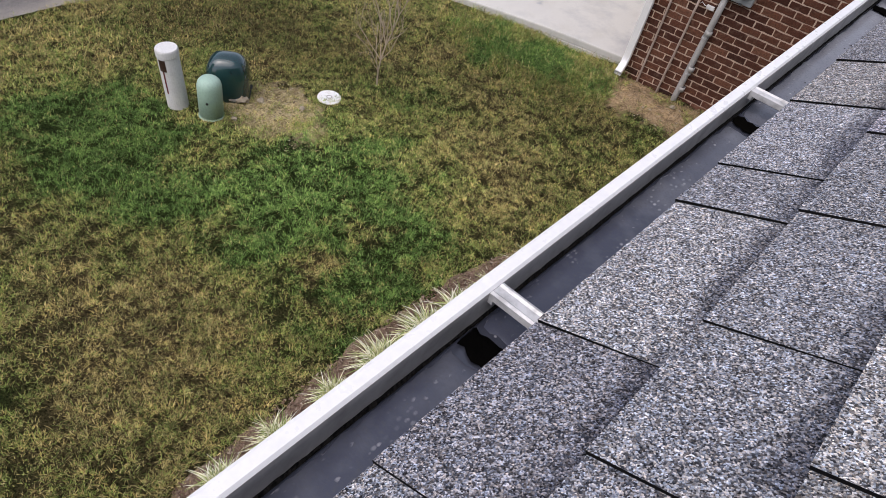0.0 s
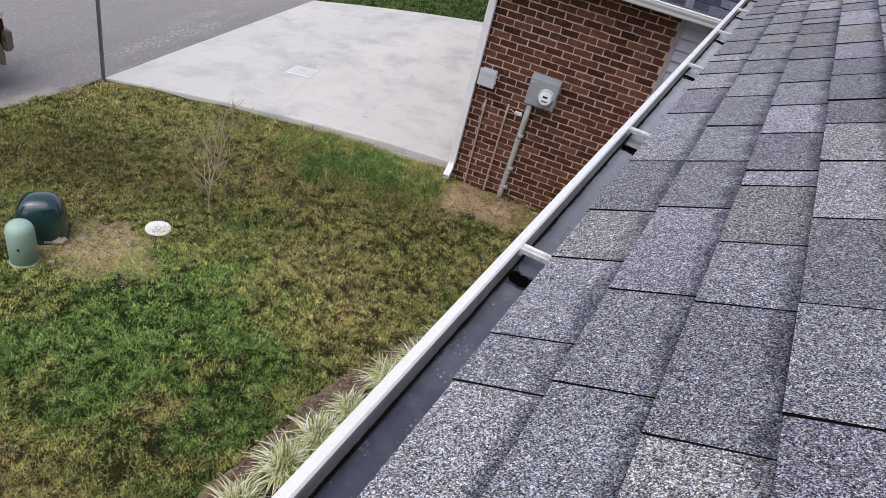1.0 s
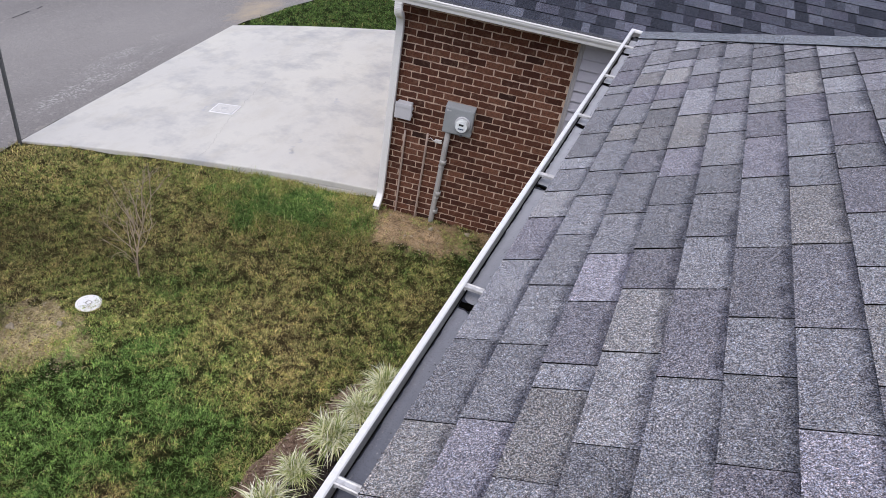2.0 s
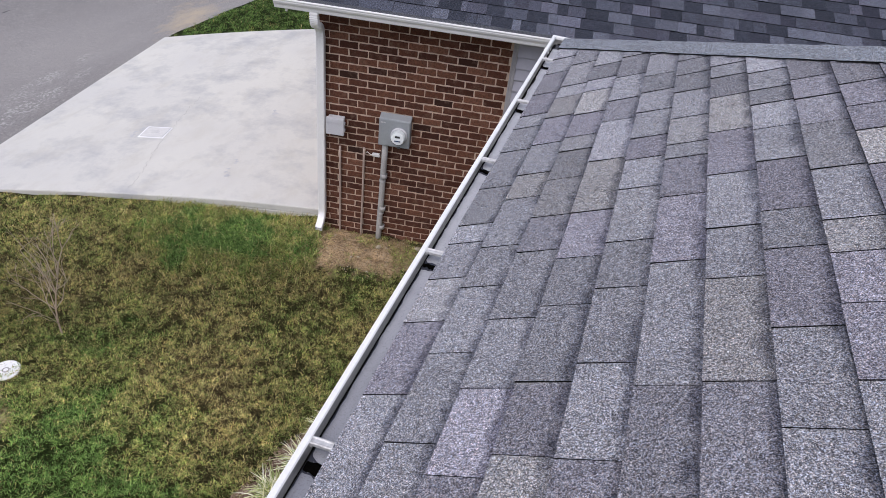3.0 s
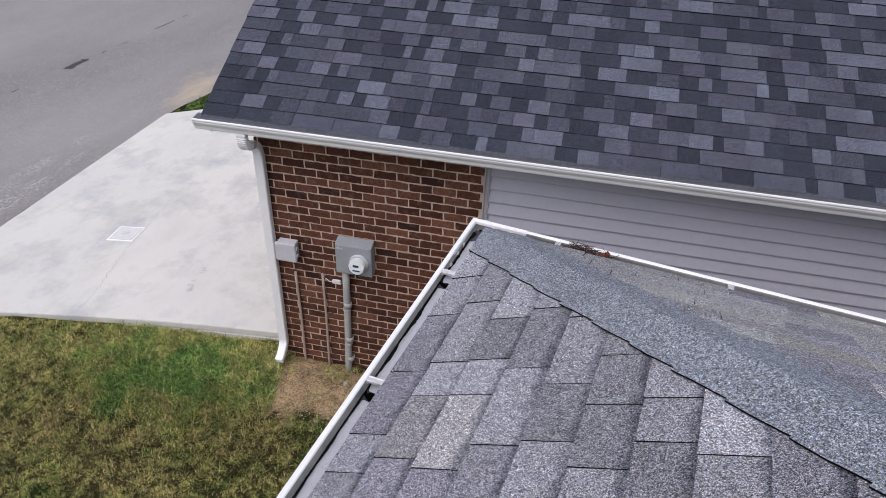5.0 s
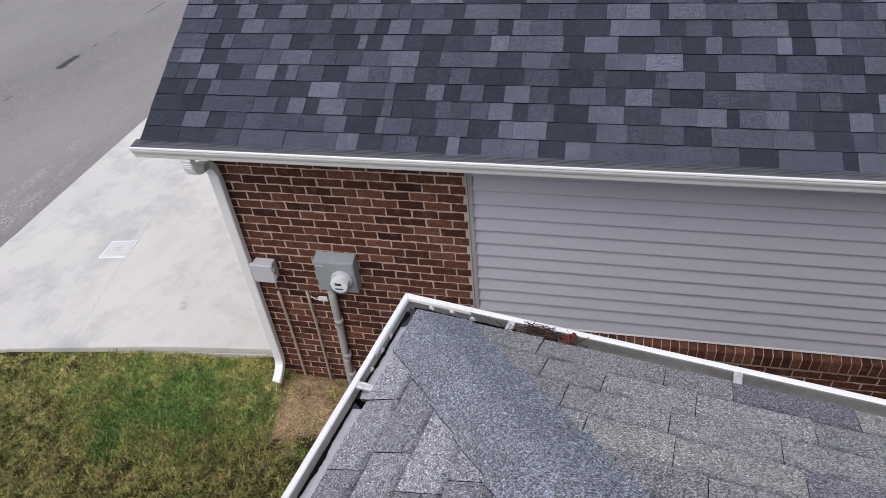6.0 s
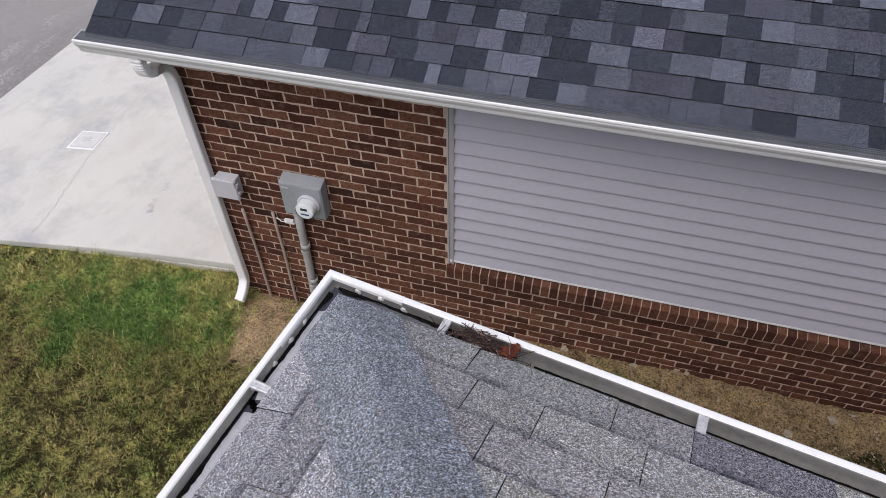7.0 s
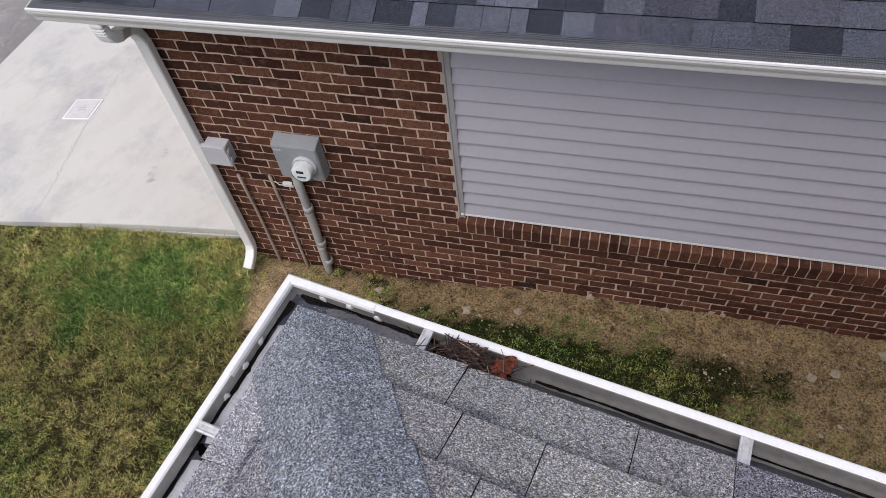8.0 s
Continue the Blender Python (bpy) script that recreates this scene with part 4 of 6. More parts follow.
for y in (0.35, 0.95, 1.585, 2.308, 3.122, 3.993, 4.717, 5.387, 6.031):
    piece("hanger", hm, gutter, pose(EX - 0.069, y, 3.437), "ribbed metal gutter hanger")
for x in (1.516, 2.222, 2.93, 3.65, 4.4):
    piece("hanger", hm, gutter, pose(x, EY + 0.069, 3.437, 0, 0, -90), "ribbed metal gutter hanger")

# standing water and sludge in the gutter
WZ, WN = 3.393, 3.364
v = []
for o in (-0.045, 0.0, 0.066):
    v += [(EX - o, -6.1, WZ), (EX - o, EY + o, WZ), (1.55, EY + o, WZ)]
for o in (-0.045, 0.0, 0.053):
    v += [(1.56, EY + o, WN), (8.4, EY + o, WN)]
f = [(3, 0, 1, 4), (4, 1, 2, 5), (6, 3, 4, 7), (7, 4, 5, 8), (9, 10, 12, 11), (11, 12, 14, 13)]
tagged(new("water", mesh_of("water", v, f, [M_WATER])), "still dark rain water standing in a gutter, mirroring the sky", "water", kind="structure")


def grit_bank(a, b, place, seed, level=0.0, material=None):
    """A low bank of shingle grit from a to b lying just above the water, with ragged ends and face."""
    r = random.Random(seed)
    n = max(4, int((b - a) / 0.02))
    vs, fs = [], []
    for i in range(n + 1):
        s = a + (b - a) * i / n
        for q, o in enumerate((-0.045, -0.02, 0.0, 0.02, 0.04, 0.059, 0.0655)):
            e = r.uniform(-0.007, 0.005) if i in (0, n) else 0.0
            h = 0.0045 if q < 6 else -0.002
            if i in (0, n):
                h = -0.002
            vs.append(place(s + e, o + (r.uniform(-0.003, 0.0015) if q > 4 else 0), WZ + level + h + 0.0015 * math.sin(s * 31 + q * 1.7) + r.uniform(-0.0006, 0.0006)))
    for i in range(n):
        for q in range(6):
            k = i * 7 + q
            fs.append((k, k + 1, k + 8, k + 7))
    me = mesh_of("grit_bank", vs, fs, [material or M_GRIT], smooth=True)
    return tagged(new("grit_bank", me), "wet grey shingle grit settled in the gutter", "debris", kind="stuff")


HY = (1.585, 2.308, 3.122, 3.993, 4.717, 5.387, 6.031)
ends = [0.8] + [y for h in HY for y in ((h - 0.066, h - 0.028) if h < 3.5 else (h - 0.052, h - 0.022))] + [EY - 0.02]
for i, (a, b) in enumerate(zip(ends[::2], ends[1::2])):
    grit_bank(a, b, lambda s, o, z: (EX - o, s, z), i)
grit_bank(EX + 0.03, 1.53, lambda s, o, z: (s, EY + o, z), 90, 0.0, M_SILT)
grit_bank(1.76, 5.0, lambda s, o, z: (s, EY + o * 0.84 + 0.002, z), 91, -0.019, M_SILTDARK)
# ragged black patches laid in the gaps before the hangers
for q, h in enumerate(HY):
    rr = random.Random(60 + q)
    v, f = [], []
    for i in range(13):
        o = -0.045 + 0.107 * i / 12
        a, b = h - 0.066 + rr.uniform(-0.006, 0.006), h - 0.032 + rr.uniform(-0.005, 0.005)
        if q > 2:
            o = -0.012 + 0.076 * i / 12
            a, b = a + 0.010 + 0.012 * abs(i - 6) / 6, b + 0.006
        for t in (0.0, 0.25, 0.5, 0.75, 1.0):
            v.append((EX - o, a + (b - a) * t, WZ + (0.0055 + rr.uniform(0, 0.003) if 0 < t < 1 else 0.0035)))
    f = [(i * 5 + j, i * 5 + j + 1, i * 5 + j + 6, i * 5 + j + 5) for i in range(12) for j in range(4)]
    tagged(new("sludge", mesh_of("sludge", v, f, [M_BLACKFILL])), "ragged black patch in the gutter by a hanger", "debris", kind="stuff")
rg_ = random.Random(71)
v, f = [], []
for place, a, b, n in ((lambda s, o: (EX - o, s), 2.42, 6.25, 2600), (lambda s, o: (s, EY + o), 1.78, 3.6, 900)):
    for _ in range(n):
        s_, o = rg_.uniform(a, b), -0.046 + 0.075 * rg_.random() ** 1.7
        if rg_.random() > 0.35 + 0.65 * math.sin(s_ * 9.0 + 2.0 * math.sin(s_ * 3.1)) ** 2:
            continue
        x, y = place(s_, o)
        r_, z_ = rg_.uniform(0.0012, 0.0034), WZ + (0.0035 if y < EY - 0.05 else -0.0155)
        k0 = len(v)
        for q in range(4):
            t_ = q * 1.571 + rg_.uniform(-0.4, 0.4)
            v.append((x + r_ * math.cos(t_), y + r_ * math.sin(t_), z_))
        v.append((x + rg_.uniform(-0.3, 0.3) * r_, y, z_ + r_ * rg_.uniform(0.7, 1.3)))
        f += [(k0 + q, k0 + (q + 1) % 4, k0 + 4) for q in range(4)]
tagged(new("loose_grit", mesh_of("loose_grit", v, f, [M_GRAVEL])), "dark loose shingle grit washed into the gutter", "debris", kind="stuff")
rnd = random.Random(21)
v, f = [], []


def sludge_run(place, length, thick, level=0.0):
    n0, n = len(v), int(length / 0.012)
    for i in range(n + 1):
        s = length * i / n
        wdt = 0.0005 + thick * (0.5 + 0.5 * math.sin(s * 23 + 2 * math.sin(s * 7))) * rnd.uniform(0.5, 1.3)
        for o, z in ((0.0680, WZ + 0.006 + rnd.uniform(0, 0.003)), (0.0668 - wdt * 0.5, WZ + 0.0055), (0.0655 - wdt, WZ + 0.0035)):
            v.append(place(s, o - 0.010 * (level < -0.01), z + level))
    for i in range(n):
        for q in range(2):
            k0 = n0 + i * 3 + q
            f.append((k0, k0 + 1, k0 + 4, k0 + 3))


sludge_run(lambda s, o, z: (EX - o, -0.5 + s, z), 3.9, 0.0014)
sludge_run(lambda s, o, z: (EX - o, 3.4 + s, z), 3.0, 0.0012)
sludge_run(lambda s, o, z: (EX - 0.05 + s, EY + o, z), 0.38, 0.015)
sludge_run(lambda s, o, z: (EX - o, 5.5 + s, z), 0.9, 0.012)
sludge_run(lambda s, o, z: (1.78 + s, EY + o + 0.003, z), 3.2, 0.003, -0.0155)
tagged(new("sludge", mesh_of("sludge", v, f, [M_SLUDGE_UNDERSHADE])), "black wet sludge along the gutter's waterline", "debris", kind="stuff")


# shingle tabs: bottom edge and one end stand proud, dark cut edges
def tab_mesh(name, material, hi, lo, length=1.0, e=EXPO, slope=SLOPE, notch=0.0):
    """One tab: x up the roof in plan from 0 to the exposure and a lap, y along the eave over a unit length."""
    lap = e * 1.12
    d = math.hypot(1, slope)
    nx, nz = -slope / d, 1 / d
    vs = []
    for (px, py, h) in ((0, 0, hi), (0, 1, lo), (lap, 1, 0.0012), (lap, 0, 0.0035)):
        vs.append((px + nx * h, py, slope * px + nz * h))
    for (px, py) in ((0, 0), (0, 1), (lap, 1), (lap, 0)):
        vs.append((px + nx * -0.004, py, slope * px - nz * 0.004))
    fs = [(0, 3, 2, 1), (0, 1, 5, 4), (1, 2, 6, 5), (2, 3, 7, 6), (3, 0, 4, 7)]
    me = mesh_of(name, vs, fs, [material, M_EDGE], [0, 1, 1, 1, 1])
    uv = me.uv_layers.new(name="UVMap")
    at = ((0, 0), (0, 1), (lap, 1), (lap, 0)) * 2
    for lp in me.loops:
        uv.data[lp.index].uv = at[lp.vertex_index]
    return me


TABS = [tab_mesh("shingle", M_SHINGLE, h, lo) for h, lo in ((0.0100, 0.0062), (0.0092, 0.0058), (0.0106, 0.0066), (0.0095, 0.0055))]
CUTS = {
    0: (1.33, 1.565, 1.875, 2.005, 2.285, 2.52, 2.85, 3.287, 3.589, 3.811, 4.023, 4.145, 4.425, 4.754, 5.0, 5.144, 5.42),
    1: (1.437, 1.645, 1.905, 2.175, 2.54, 2.83, 3.123, 3.44, 3.745, 3.971, 4.296, 4.491, 4.767, 5.054, 5.3),
    2: (1.512, 1.828, 2.15, 2.375, 2.66, 2.755, 3.032, 3.3, 3.573, 3.911, 4.128, 4.403, 4.644, 4.78, 5.02, 5.296),
    3: (1.55, 1.904, 2.17, 2.49, 2.806, 3.092, 3.316, 3.614, 3.848, 4.121, 4.5, 4.871, 5.104),
    4: (1.95, 2.289, 2.717, 3.085, 3.374, 3.674, 3.907, 4.237, 4.46, 4.642, 4.894, 5.116),
    5: (2.216, 2.467, 2.734, 2.95, 3.293, 3.771, 4.141, 4.412, 4.525, 4.761, 5.035),
    6: (2.353, 2.576, 2.909, 3.3, 3.673, 3.915, 4.239, 4.566, 4.895, 5.115),
}
rnd = random.Random(4)


def row_cuts(known, a, b, lo=0.14, hi=0.33):
    """All cuts of a course from a to b: the known ones, with others at random beyond them."""
    c = [x for x in known if a < x < b]
    first = c[0] if c else b
    out = []
    x = first
    while x > a:
        out.append(x)
        x -= rnd.uniform(lo, hi)
    out = [a] + sorted(q for q in out if q > a + 0.04)
    out += c[1:]
    x = out[-1]
    while x < b - 0.05:
        x += rnd.uniform(lo, hi)
        if x < b - 0.05:
            out.append(x)
    return out + [b]


far_v, far_f, far_m, far_uv = [], [], [], []


def far_tab(me, m):
    n0 = len(far_v)
    far_v.extend((m @ q.co)[:] for q in me.vertices)
    for p in me.polygons:
        far_f.append(tuple(n0 + i for i in p.vertices))
        far_m.append(p.material_index)
        far_uv.extend(c for i in p.loop_indices for c in me.uv_layers[0].data[i].uv)


def far_mesh(material):
    me = mesh_of("shingles", far_v, far_f, [material, M_EDGE], far_m)
    me.uv_layers.new(name="UVMap").data.foreach_set("uv", far_uv)
    return me


count = 0
for c in range(28):
    x0 = EX + c * EXPO
    yend = EY - (c + 1) * EXPO
    cuts = row_cuts(CUTS.get(c, ()), -6.3, yend)
    for ya, yb in zip(cuts, cuts[1:]):
        me = rnd.choice(TABS)
        m = Matrix.Translation((x0 + rnd.uniform(-0.0015, 0.0015), ya, EZ + SLOPE * c * EXPO)) @ Matrix.Diagonal((1, yb - ya, 1, 1))
        if c < 11 and yb > 1.0 and count < 285:
            piece("shingle", me, roof, m)
            count += 1
        else:
            far_tab(me, m)
# the return slope, towards the neighbour
NCUTS = {0: (1.645, 2.02, 2.206, 2.52), 1: (1.69, 1.863, 2.11, 2.4), 2: (1.78, 2.05, 2.31)}
TABS_N = [tab_mesh("shingle", mt, lo, h) for h, lo, mt in ((0.0115, 0.0075, M_SHINGLE), (0.0125, 0.0080, M_SHINGLE_LIT), (0.0118, 0.0078, M_SHINGLE_LIT))]
TABS_E = [tab_mesh("shingle", M_SHINGLE, lo, h) for h, lo in ((0.0115, 0.0075), (0.0125, 0.0080))]
for c in range(28):
    xa = EX + (c + 1) * EXPO
    cuts = row_cuts(NCUTS.get(c, ()), xa, EX + 2 * RISE - (c + 1) * EXPO)
    for p, q in zip(cuts, cuts[1:]):
        me = rnd.choice(TABS_N)
        m = Matrix.Translation((p, EY - c * EXPO, EZ + SLOPE * c * EXPO)) @ pose(0, 0, 0, 0, 0, -90) @ Matrix.Diagonal((1, q - p - 0.002, 1, 1))
        if c < 7 and q < 3.4:
            piece("shingle", me, roof, m)
        else:
            far_tab(me, m)
# the far slope
for c in range(28):
    cuts = row_cuts((), -6.3, EY - (c + 1) * EXPO)
    for p, q in zip(cuts, cuts[1:]):
        far_tab(rnd.choice(TABS_E), Matrix.Translation((EX + 2 * RISE - c * EXPO, q, EZ + SLOPE * c * EXPO)) @ pose(0, 0, 0, 0, 0, 180) @ Matrix.Diagonal((1, q - p, 1, 1)))
far = piece("shingles", far_mesh(M_SHINGLE), roof)
tagged(far, kind="stuff")


# hip caps, bent over the hip and lapping uphill
HIP = Vector((1, -1, SLOPE)).normalized()
NW, NN = Vector((-SLOPE, 0, 1)).normalized(), Vector((0, SLOPE, 1)).normalized()
WINGW, WINGN = HIP.cross(NW).normalized(), HIP.cross(NN).normalized()
if WINGW.x > 0:
    WINGW = -WINGW
if WINGN.y < 0:
    WINGN = -WINGN
UPH = (NW + NN).normalized()


def cap_mesh(seed, length=0.30, half=0.142, lift=0.0075):
    """A tapered strip folded on the hip line; x of the mesh runs uphill along HIP."""
    r = random.Random(seed)
    vs, fs = [], []
    rows = 4
    for i in range(rows + 1):
        s = i / rows
        hw = half * (1.03 - 0.13 * s) + r.uniform(-0.002, 0.002)
        h = lift * (1 - s) + 0.002 * s
        base = HIP * (s * length)
        for q, wing, nn in ((1.0, WINGW, NW), (0.4, WINGW, NW), (0.13, WINGW, NW), (0.0, None, None), (0.13, WINGN, NN), (0.4, WINGN, NN), (1.0, WINGN, NN)):
            p = base + UPH * (h * 0.95 - 0.003) if wing is None else base + wing * (hw * q) + nn * (h + 0.001 * r.uniform(-1, 1))
            vs.append(p)
    n = 7
    top = len(vs)
    vs += [p - UPH * 0.0045 for p in vs]
    fm = []
    for i in range(rows):
        for k in range(n - 1):
            fs.append((i * n + k, i * n + k + 1, (i + 1) * n + k + 1, (i + 1) * n + k))
            fm.append(0)
            fs.append((top + i * n + k + 1, top + i * n + k, top + (i + 1) * n + k, top + (i + 1) * n + k + 1))
            fm.append(1)
    for k in range(n - 1):
        fs.append((k + 1, k, top + k, top + k + 1))
        fm.append(1)
    for i in range(rows):
        fs.append((i * n, (i + 1) * n, top + (i + 1) * n, top + i * n))
        fs.append(((i + 1) * n + n - 1, i * n + n - 1, top + i * n + n - 1, top + (i + 1) * n + n - 1))
        fm += [1, 1]
    me = mesh_of("hip_cap", [p[:] for p in vs], fs, [M_CAP, M_EDGE], fm)
    return me


CAPS = [cap_mesh(s) for s in (1, 2, 3)]
# the first piece, cut to the two eaves at the corner
K = 0.185
ck = [Vector((EX - 0.004, EY - K, EZ)) + NW * 0.0118, Vector((EX - 0.004, EY + 0.004, EZ)) + UPH * 0.010, Vector((EX + K, EY + 0.004, EZ)) + NN * 0.0118, Vector((EX + K, EY - K, EZ + SLOPE * K)) + UPH * 0.0105]
ckv = ck + [p - Vector((0, 0, 0.006)) for p in ck]
piece("hip_cap", mesh_of("hip_cap", [p[:] for p in ckv], [(0, 3, 1), (1, 3, 2), (0, 1, 5, 4), (1, 2, 6, 5), (2, 3, 7, 6), (3, 0, 4, 7)], [M_CAP, M_EDGE], [0, 0, 1, 1, 1, 1]), roof)
d = 0.13
i = 0
while d < 5.1:
    piece("hip_cap", CAPS[i % 3], roof, Matrix.Translation(Vector((EX, EY, EZ)) + HIP * d + UPH * 0.0085))
    d += 0.175
    i += 1
# the same caps on the far hip, and straight ones along the ridge


def mirrored(me):
    out = me.copy()
    for v in out.vertices:
        v.co.x = -v.co.x
    out.flip_normals()
    return out


FLIP = Vector((-1, 1, 1))
CAPS_E = [mirrored(me) for me in CAPS]
for i in range(30):
    piece("hip_cap", CAPS_E[i % 3], roof, Matrix.Translation(Vector((EX + 2 * RISE, EY, EZ)) + HIP * FLIP * (0.02 + 0.175 * i) + UPH * FLIP * 0.0085))
rv = [(x, y, z - SLOPE * abs(x)) for y, h in ((0.0, 0.004), (-0.30, 0.016)) for z in (h, h - 0.005) for x in (-0.14, 0.0, 0.14)]
rf = [(0, 6, 7, 1), (1, 7, 8, 2), (3, 4, 10, 9), (4, 5, 11, 10), (6, 9, 10, 7), (7, 10, 11, 8), (0, 1, 4, 3), (1, 2, 5, 4), (0, 3, 9, 6), (2, 8, 11, 5)]
RIDGE = mesh_of("ridge_cap", rv, rf, [M_CAP, M_EDGE], [0, 0] + [1] * 8)
y = EY - RISE + 0.17
while y > -6.1:
    piece("ridge_cap", RIDGE, roof, Matrix.Translation((EX + RISE, y, EZ + SLOPE * RISE + 0.012)))
    y -= 0.175


# ---- neighbour's house ----
nh = thing("brick_house", NEIGHBOUR, "brown brick house with grey vinyl siding and a charcoal shingle roof", "house")
U0, U1, UR = -1.13, 0.855, 6.6            # wall's corner, siding's start, far end
SILL = 0.985
VE, ZE, NS = -0.29, 2.80, 0.56            # eave line, its height, the pitch
bm = box(U0 + 0.004, U1, 0.006, 0.28, -0.4, 2.67)
box(U1, UR, 0.006, 0.28, -0.4, 0.93, bm=bm)
box(U0 + 0.004, U0 + 0.28, 0.28, 7.2, -0.4, 2.67, bm=bm)
nwall = part("wall", bm, M_MORTAR, nh, "brick wall in tan mortar joints")
part("sheathing", box(U1, UR, 0.035, 0.28, 0.93, 2.67), M_TRIM, nh)


def brick_mesh(seed, length=0.1905, height=0.0665, depth=0.05):
    """A tumbled brick's visible side: ragged arrises, a little uneven; x along the wall, y into it."""
    r = random.Random(seed)
    j = lambda q: r.uniform(-q, q)
    c = 0.004
    outline = [(length * i / 5, 0) for i in range(5)] + [(length, 0), (length, height * 0.5)] + [(length * (5 - i) / 5, height) for i in range(5)] + [(0, height), (0, height * 0.5)]
    n = len(outline)
    edge = [(x + j(0.0036), z + j(0.0034)) for x, z in outline]
    vs = [(x, depth, z) for x, z in edge] + [(x, c + j(0.0015), z) for x, z in edge]
    for x, z in edge:
        dx, dz = length / 2 - x, height / 2 - z
        d = math.hypot(dx, dz)
        vs.append((x + c * dx / d + j(0.001), j(0.0012), z + c * dz / d * 1.6 + j(0.001)))
    fs = [tuple(range(2 * n, 3 * n))]
    for i in range(n):
        k = (i + 1) % n
        fs += [(i, k, n + k, n + i), (n + i, n + k, 2 * n + k, 2 * n + i)]
    return mesh_of("brick", vs, fs, [M_BRICK])


BRICKS = [brick_mesh(s) for s in range(10)]
PITCH, COURSE = 0.2034, 0.0794
rnd = random.Random(8)
more_v, more_f = [], []
count = 0
for k in range(5, -33, -1):
    z = 2.295 - 0.033 + k * COURSE
    if z > 2.62:
        continue
    start = 0.733 + (0.5 * PITCH if k % 2 else 0.0)
    n0 = math.floor((U0 - start) / PITCH)
    u = start + n0 * PITCH
    end = U1 if z + 0.07 > 0.80 else 6.5
    while u < end - 0.01:
        ua, ub = max(u + 0.0065, U0), min(u + PITCH - 0.0065, end - 0.004)
        u += PITCH
        if ub - ua < 0.02:
            continue
        me = rnd.choice(BRICKS)
        m = pose(ua, rnd.uniform(-0.0015, 0.002), z + rnd.uniform(-0.0015, 0.0015), 0, rnd.uniform(-0.5, 0.5), 0) @ Matrix.Diagonal(((ub - ua) / 0.1905, 1, 1, 1))
        if count < 298 and ub <= U1 + 0.01:
            piece("brick", me, nwall, m)
            count += 1
        else:
            i0 = len(more_v)
            more_v.extend((m @ q.co)[:] for q in me.vertices)
            more_f.extend(tuple(i0 + i for i in p.vertices) for p in me.polygons)
tagged(piece("bricks", mesh_of("bricks", more_v, more_f, [M_BRICK]), nwall), kind="stuff")

# rowlock ledge under the siding
ledge = part("ledge", extrude_profile([(-0.0500, 0.834), (-0.0515, 0.930), (-0.046, 0.936), (0.050, 0.971), (0.050, 0.834)], U1 - 0.004, UR, lambda s, p: (s, p[0], p[1])), M_MORTAR, nh, "rowlock brick ledge below the siding")


def rowlock_mesh(seed):
    r = random.Random(seed)
    j = lambda q: r.uniform(-q, q)
    w = 0.0585
    sec_ = [(-0.056, 0.828), (-0.058, 0.935), (-0.052, 0.945), (0.048, 0.982), (0.048, 0.828)]
    vs = [(x + j(0.001), y + j(0.0015), z + j(0.0015)) for x in (0, w) for y, z in sec_]
    fs = [(0, 1, 2, 3, 4), (9, 8, 7, 6, 5)] + [(i, 5 + i, 5 + (i + 1) % 5, (i + 1) % 5) for i in range(5)]
    return mesh_of("ledge_brick", vs, fs, [M_LEDGE])


ROWLOCK = [rowlock_mesh(s) for s in range(4)]
u = U1 + 0.0
while u < 6.4:
    piece("ledge_brick", rnd.choice(ROWLOCK), ledge, pose(u, rnd.uniform(-0.002, 0.002), rnd.uniform(-0.002, 0.002)))
    u += 0.0685

# vinyl siding in lapped courses
SL = 0.1195
siding = part("siding", box(U1 + 0.05, UR, 0.02, 0.035, SILL, 2.67), M_SIDING, nh, "pale grey horizontal vinyl siding")
prof = [(0.018, 0.0), (0.002, -0.003), (-0.0165, -0.001), (-0.0185, 0.004), (-0.0175, 0.012), (0.009, SL + 0.004), (0.018, SL + 0.004)]
bm = extrude_profile(prof, U1 + 0.046, UR, lambda s, p: (s, p[0], p[1]))
bmesh.ops.recalc_face_normals(bm, faces=bm.faces)
panel_me = bpy.data.meshes.new("siding_panel")
bm.to_mesh(panel_me)
bm.free()
panel_me.materials.append(M_SIDING)
for i in range(16):
    z = SILL + 0.018 + i * SL
    if z + SL < 2.75:
        piece("siding_panel", panel_me, siding, pose(0, 0, z))
bm = box(U1 + 0.02, UR, -0.020, 0.02, SILL - 0.004, SILL + 0.020, 0.003)
part("starter_strip", bm, M_GUTTER, nh, "white starter strip")
bm = extrude_profile([(0, 0.02), (0, -0.020), (0.012, -0.024), (0.016, -0.016), (0.036, -0.016), (0.040, -0.022), (0.050, -0.020), (0.052, 0.02)], 0.90, 2.67, lambda s, p: (U1 + 0.001 + p[0], p[1], s))
part("corner_channel", bm, M_TRIM, nh, "grey vinyl corner channel")

# eaves
part("soffit", box(U0 - 0.2, UR, VE + 0.02, 0.003, 2.672, 2.69), M_GUTTER, nh, "white soffit")
part("fascia", box(U0 - 0.27, UR, VE + 0.005, VE + 0.022, 2.672, 2.795), M_GUTTER, nh, "white fascia board")
NO = [(0.102, 2.790), (0.104, 2.780), (0.098, 2.772), (0.098, 2.760), (0.090, 2.742), (0.078, 2.726), (0.072, 2.700), (0.068, 2.692), (-0.004, 2.692), (-0.004, 2.80)]
NI = [(-0.001, 2.80), (-0.001, 2.696), (0.066, 2.696), (0.086, 2.742), (0.090, 2.782), (0.092, 2.792), (0.099, 2.793)]
ngut = part("gutter", extrude_profile(NO + NI, -1.42, UR, lambda s, p: (s, VE - p[0], p[1])), M_GUTTER, nh, "white aluminium gutter with a mesh guard")
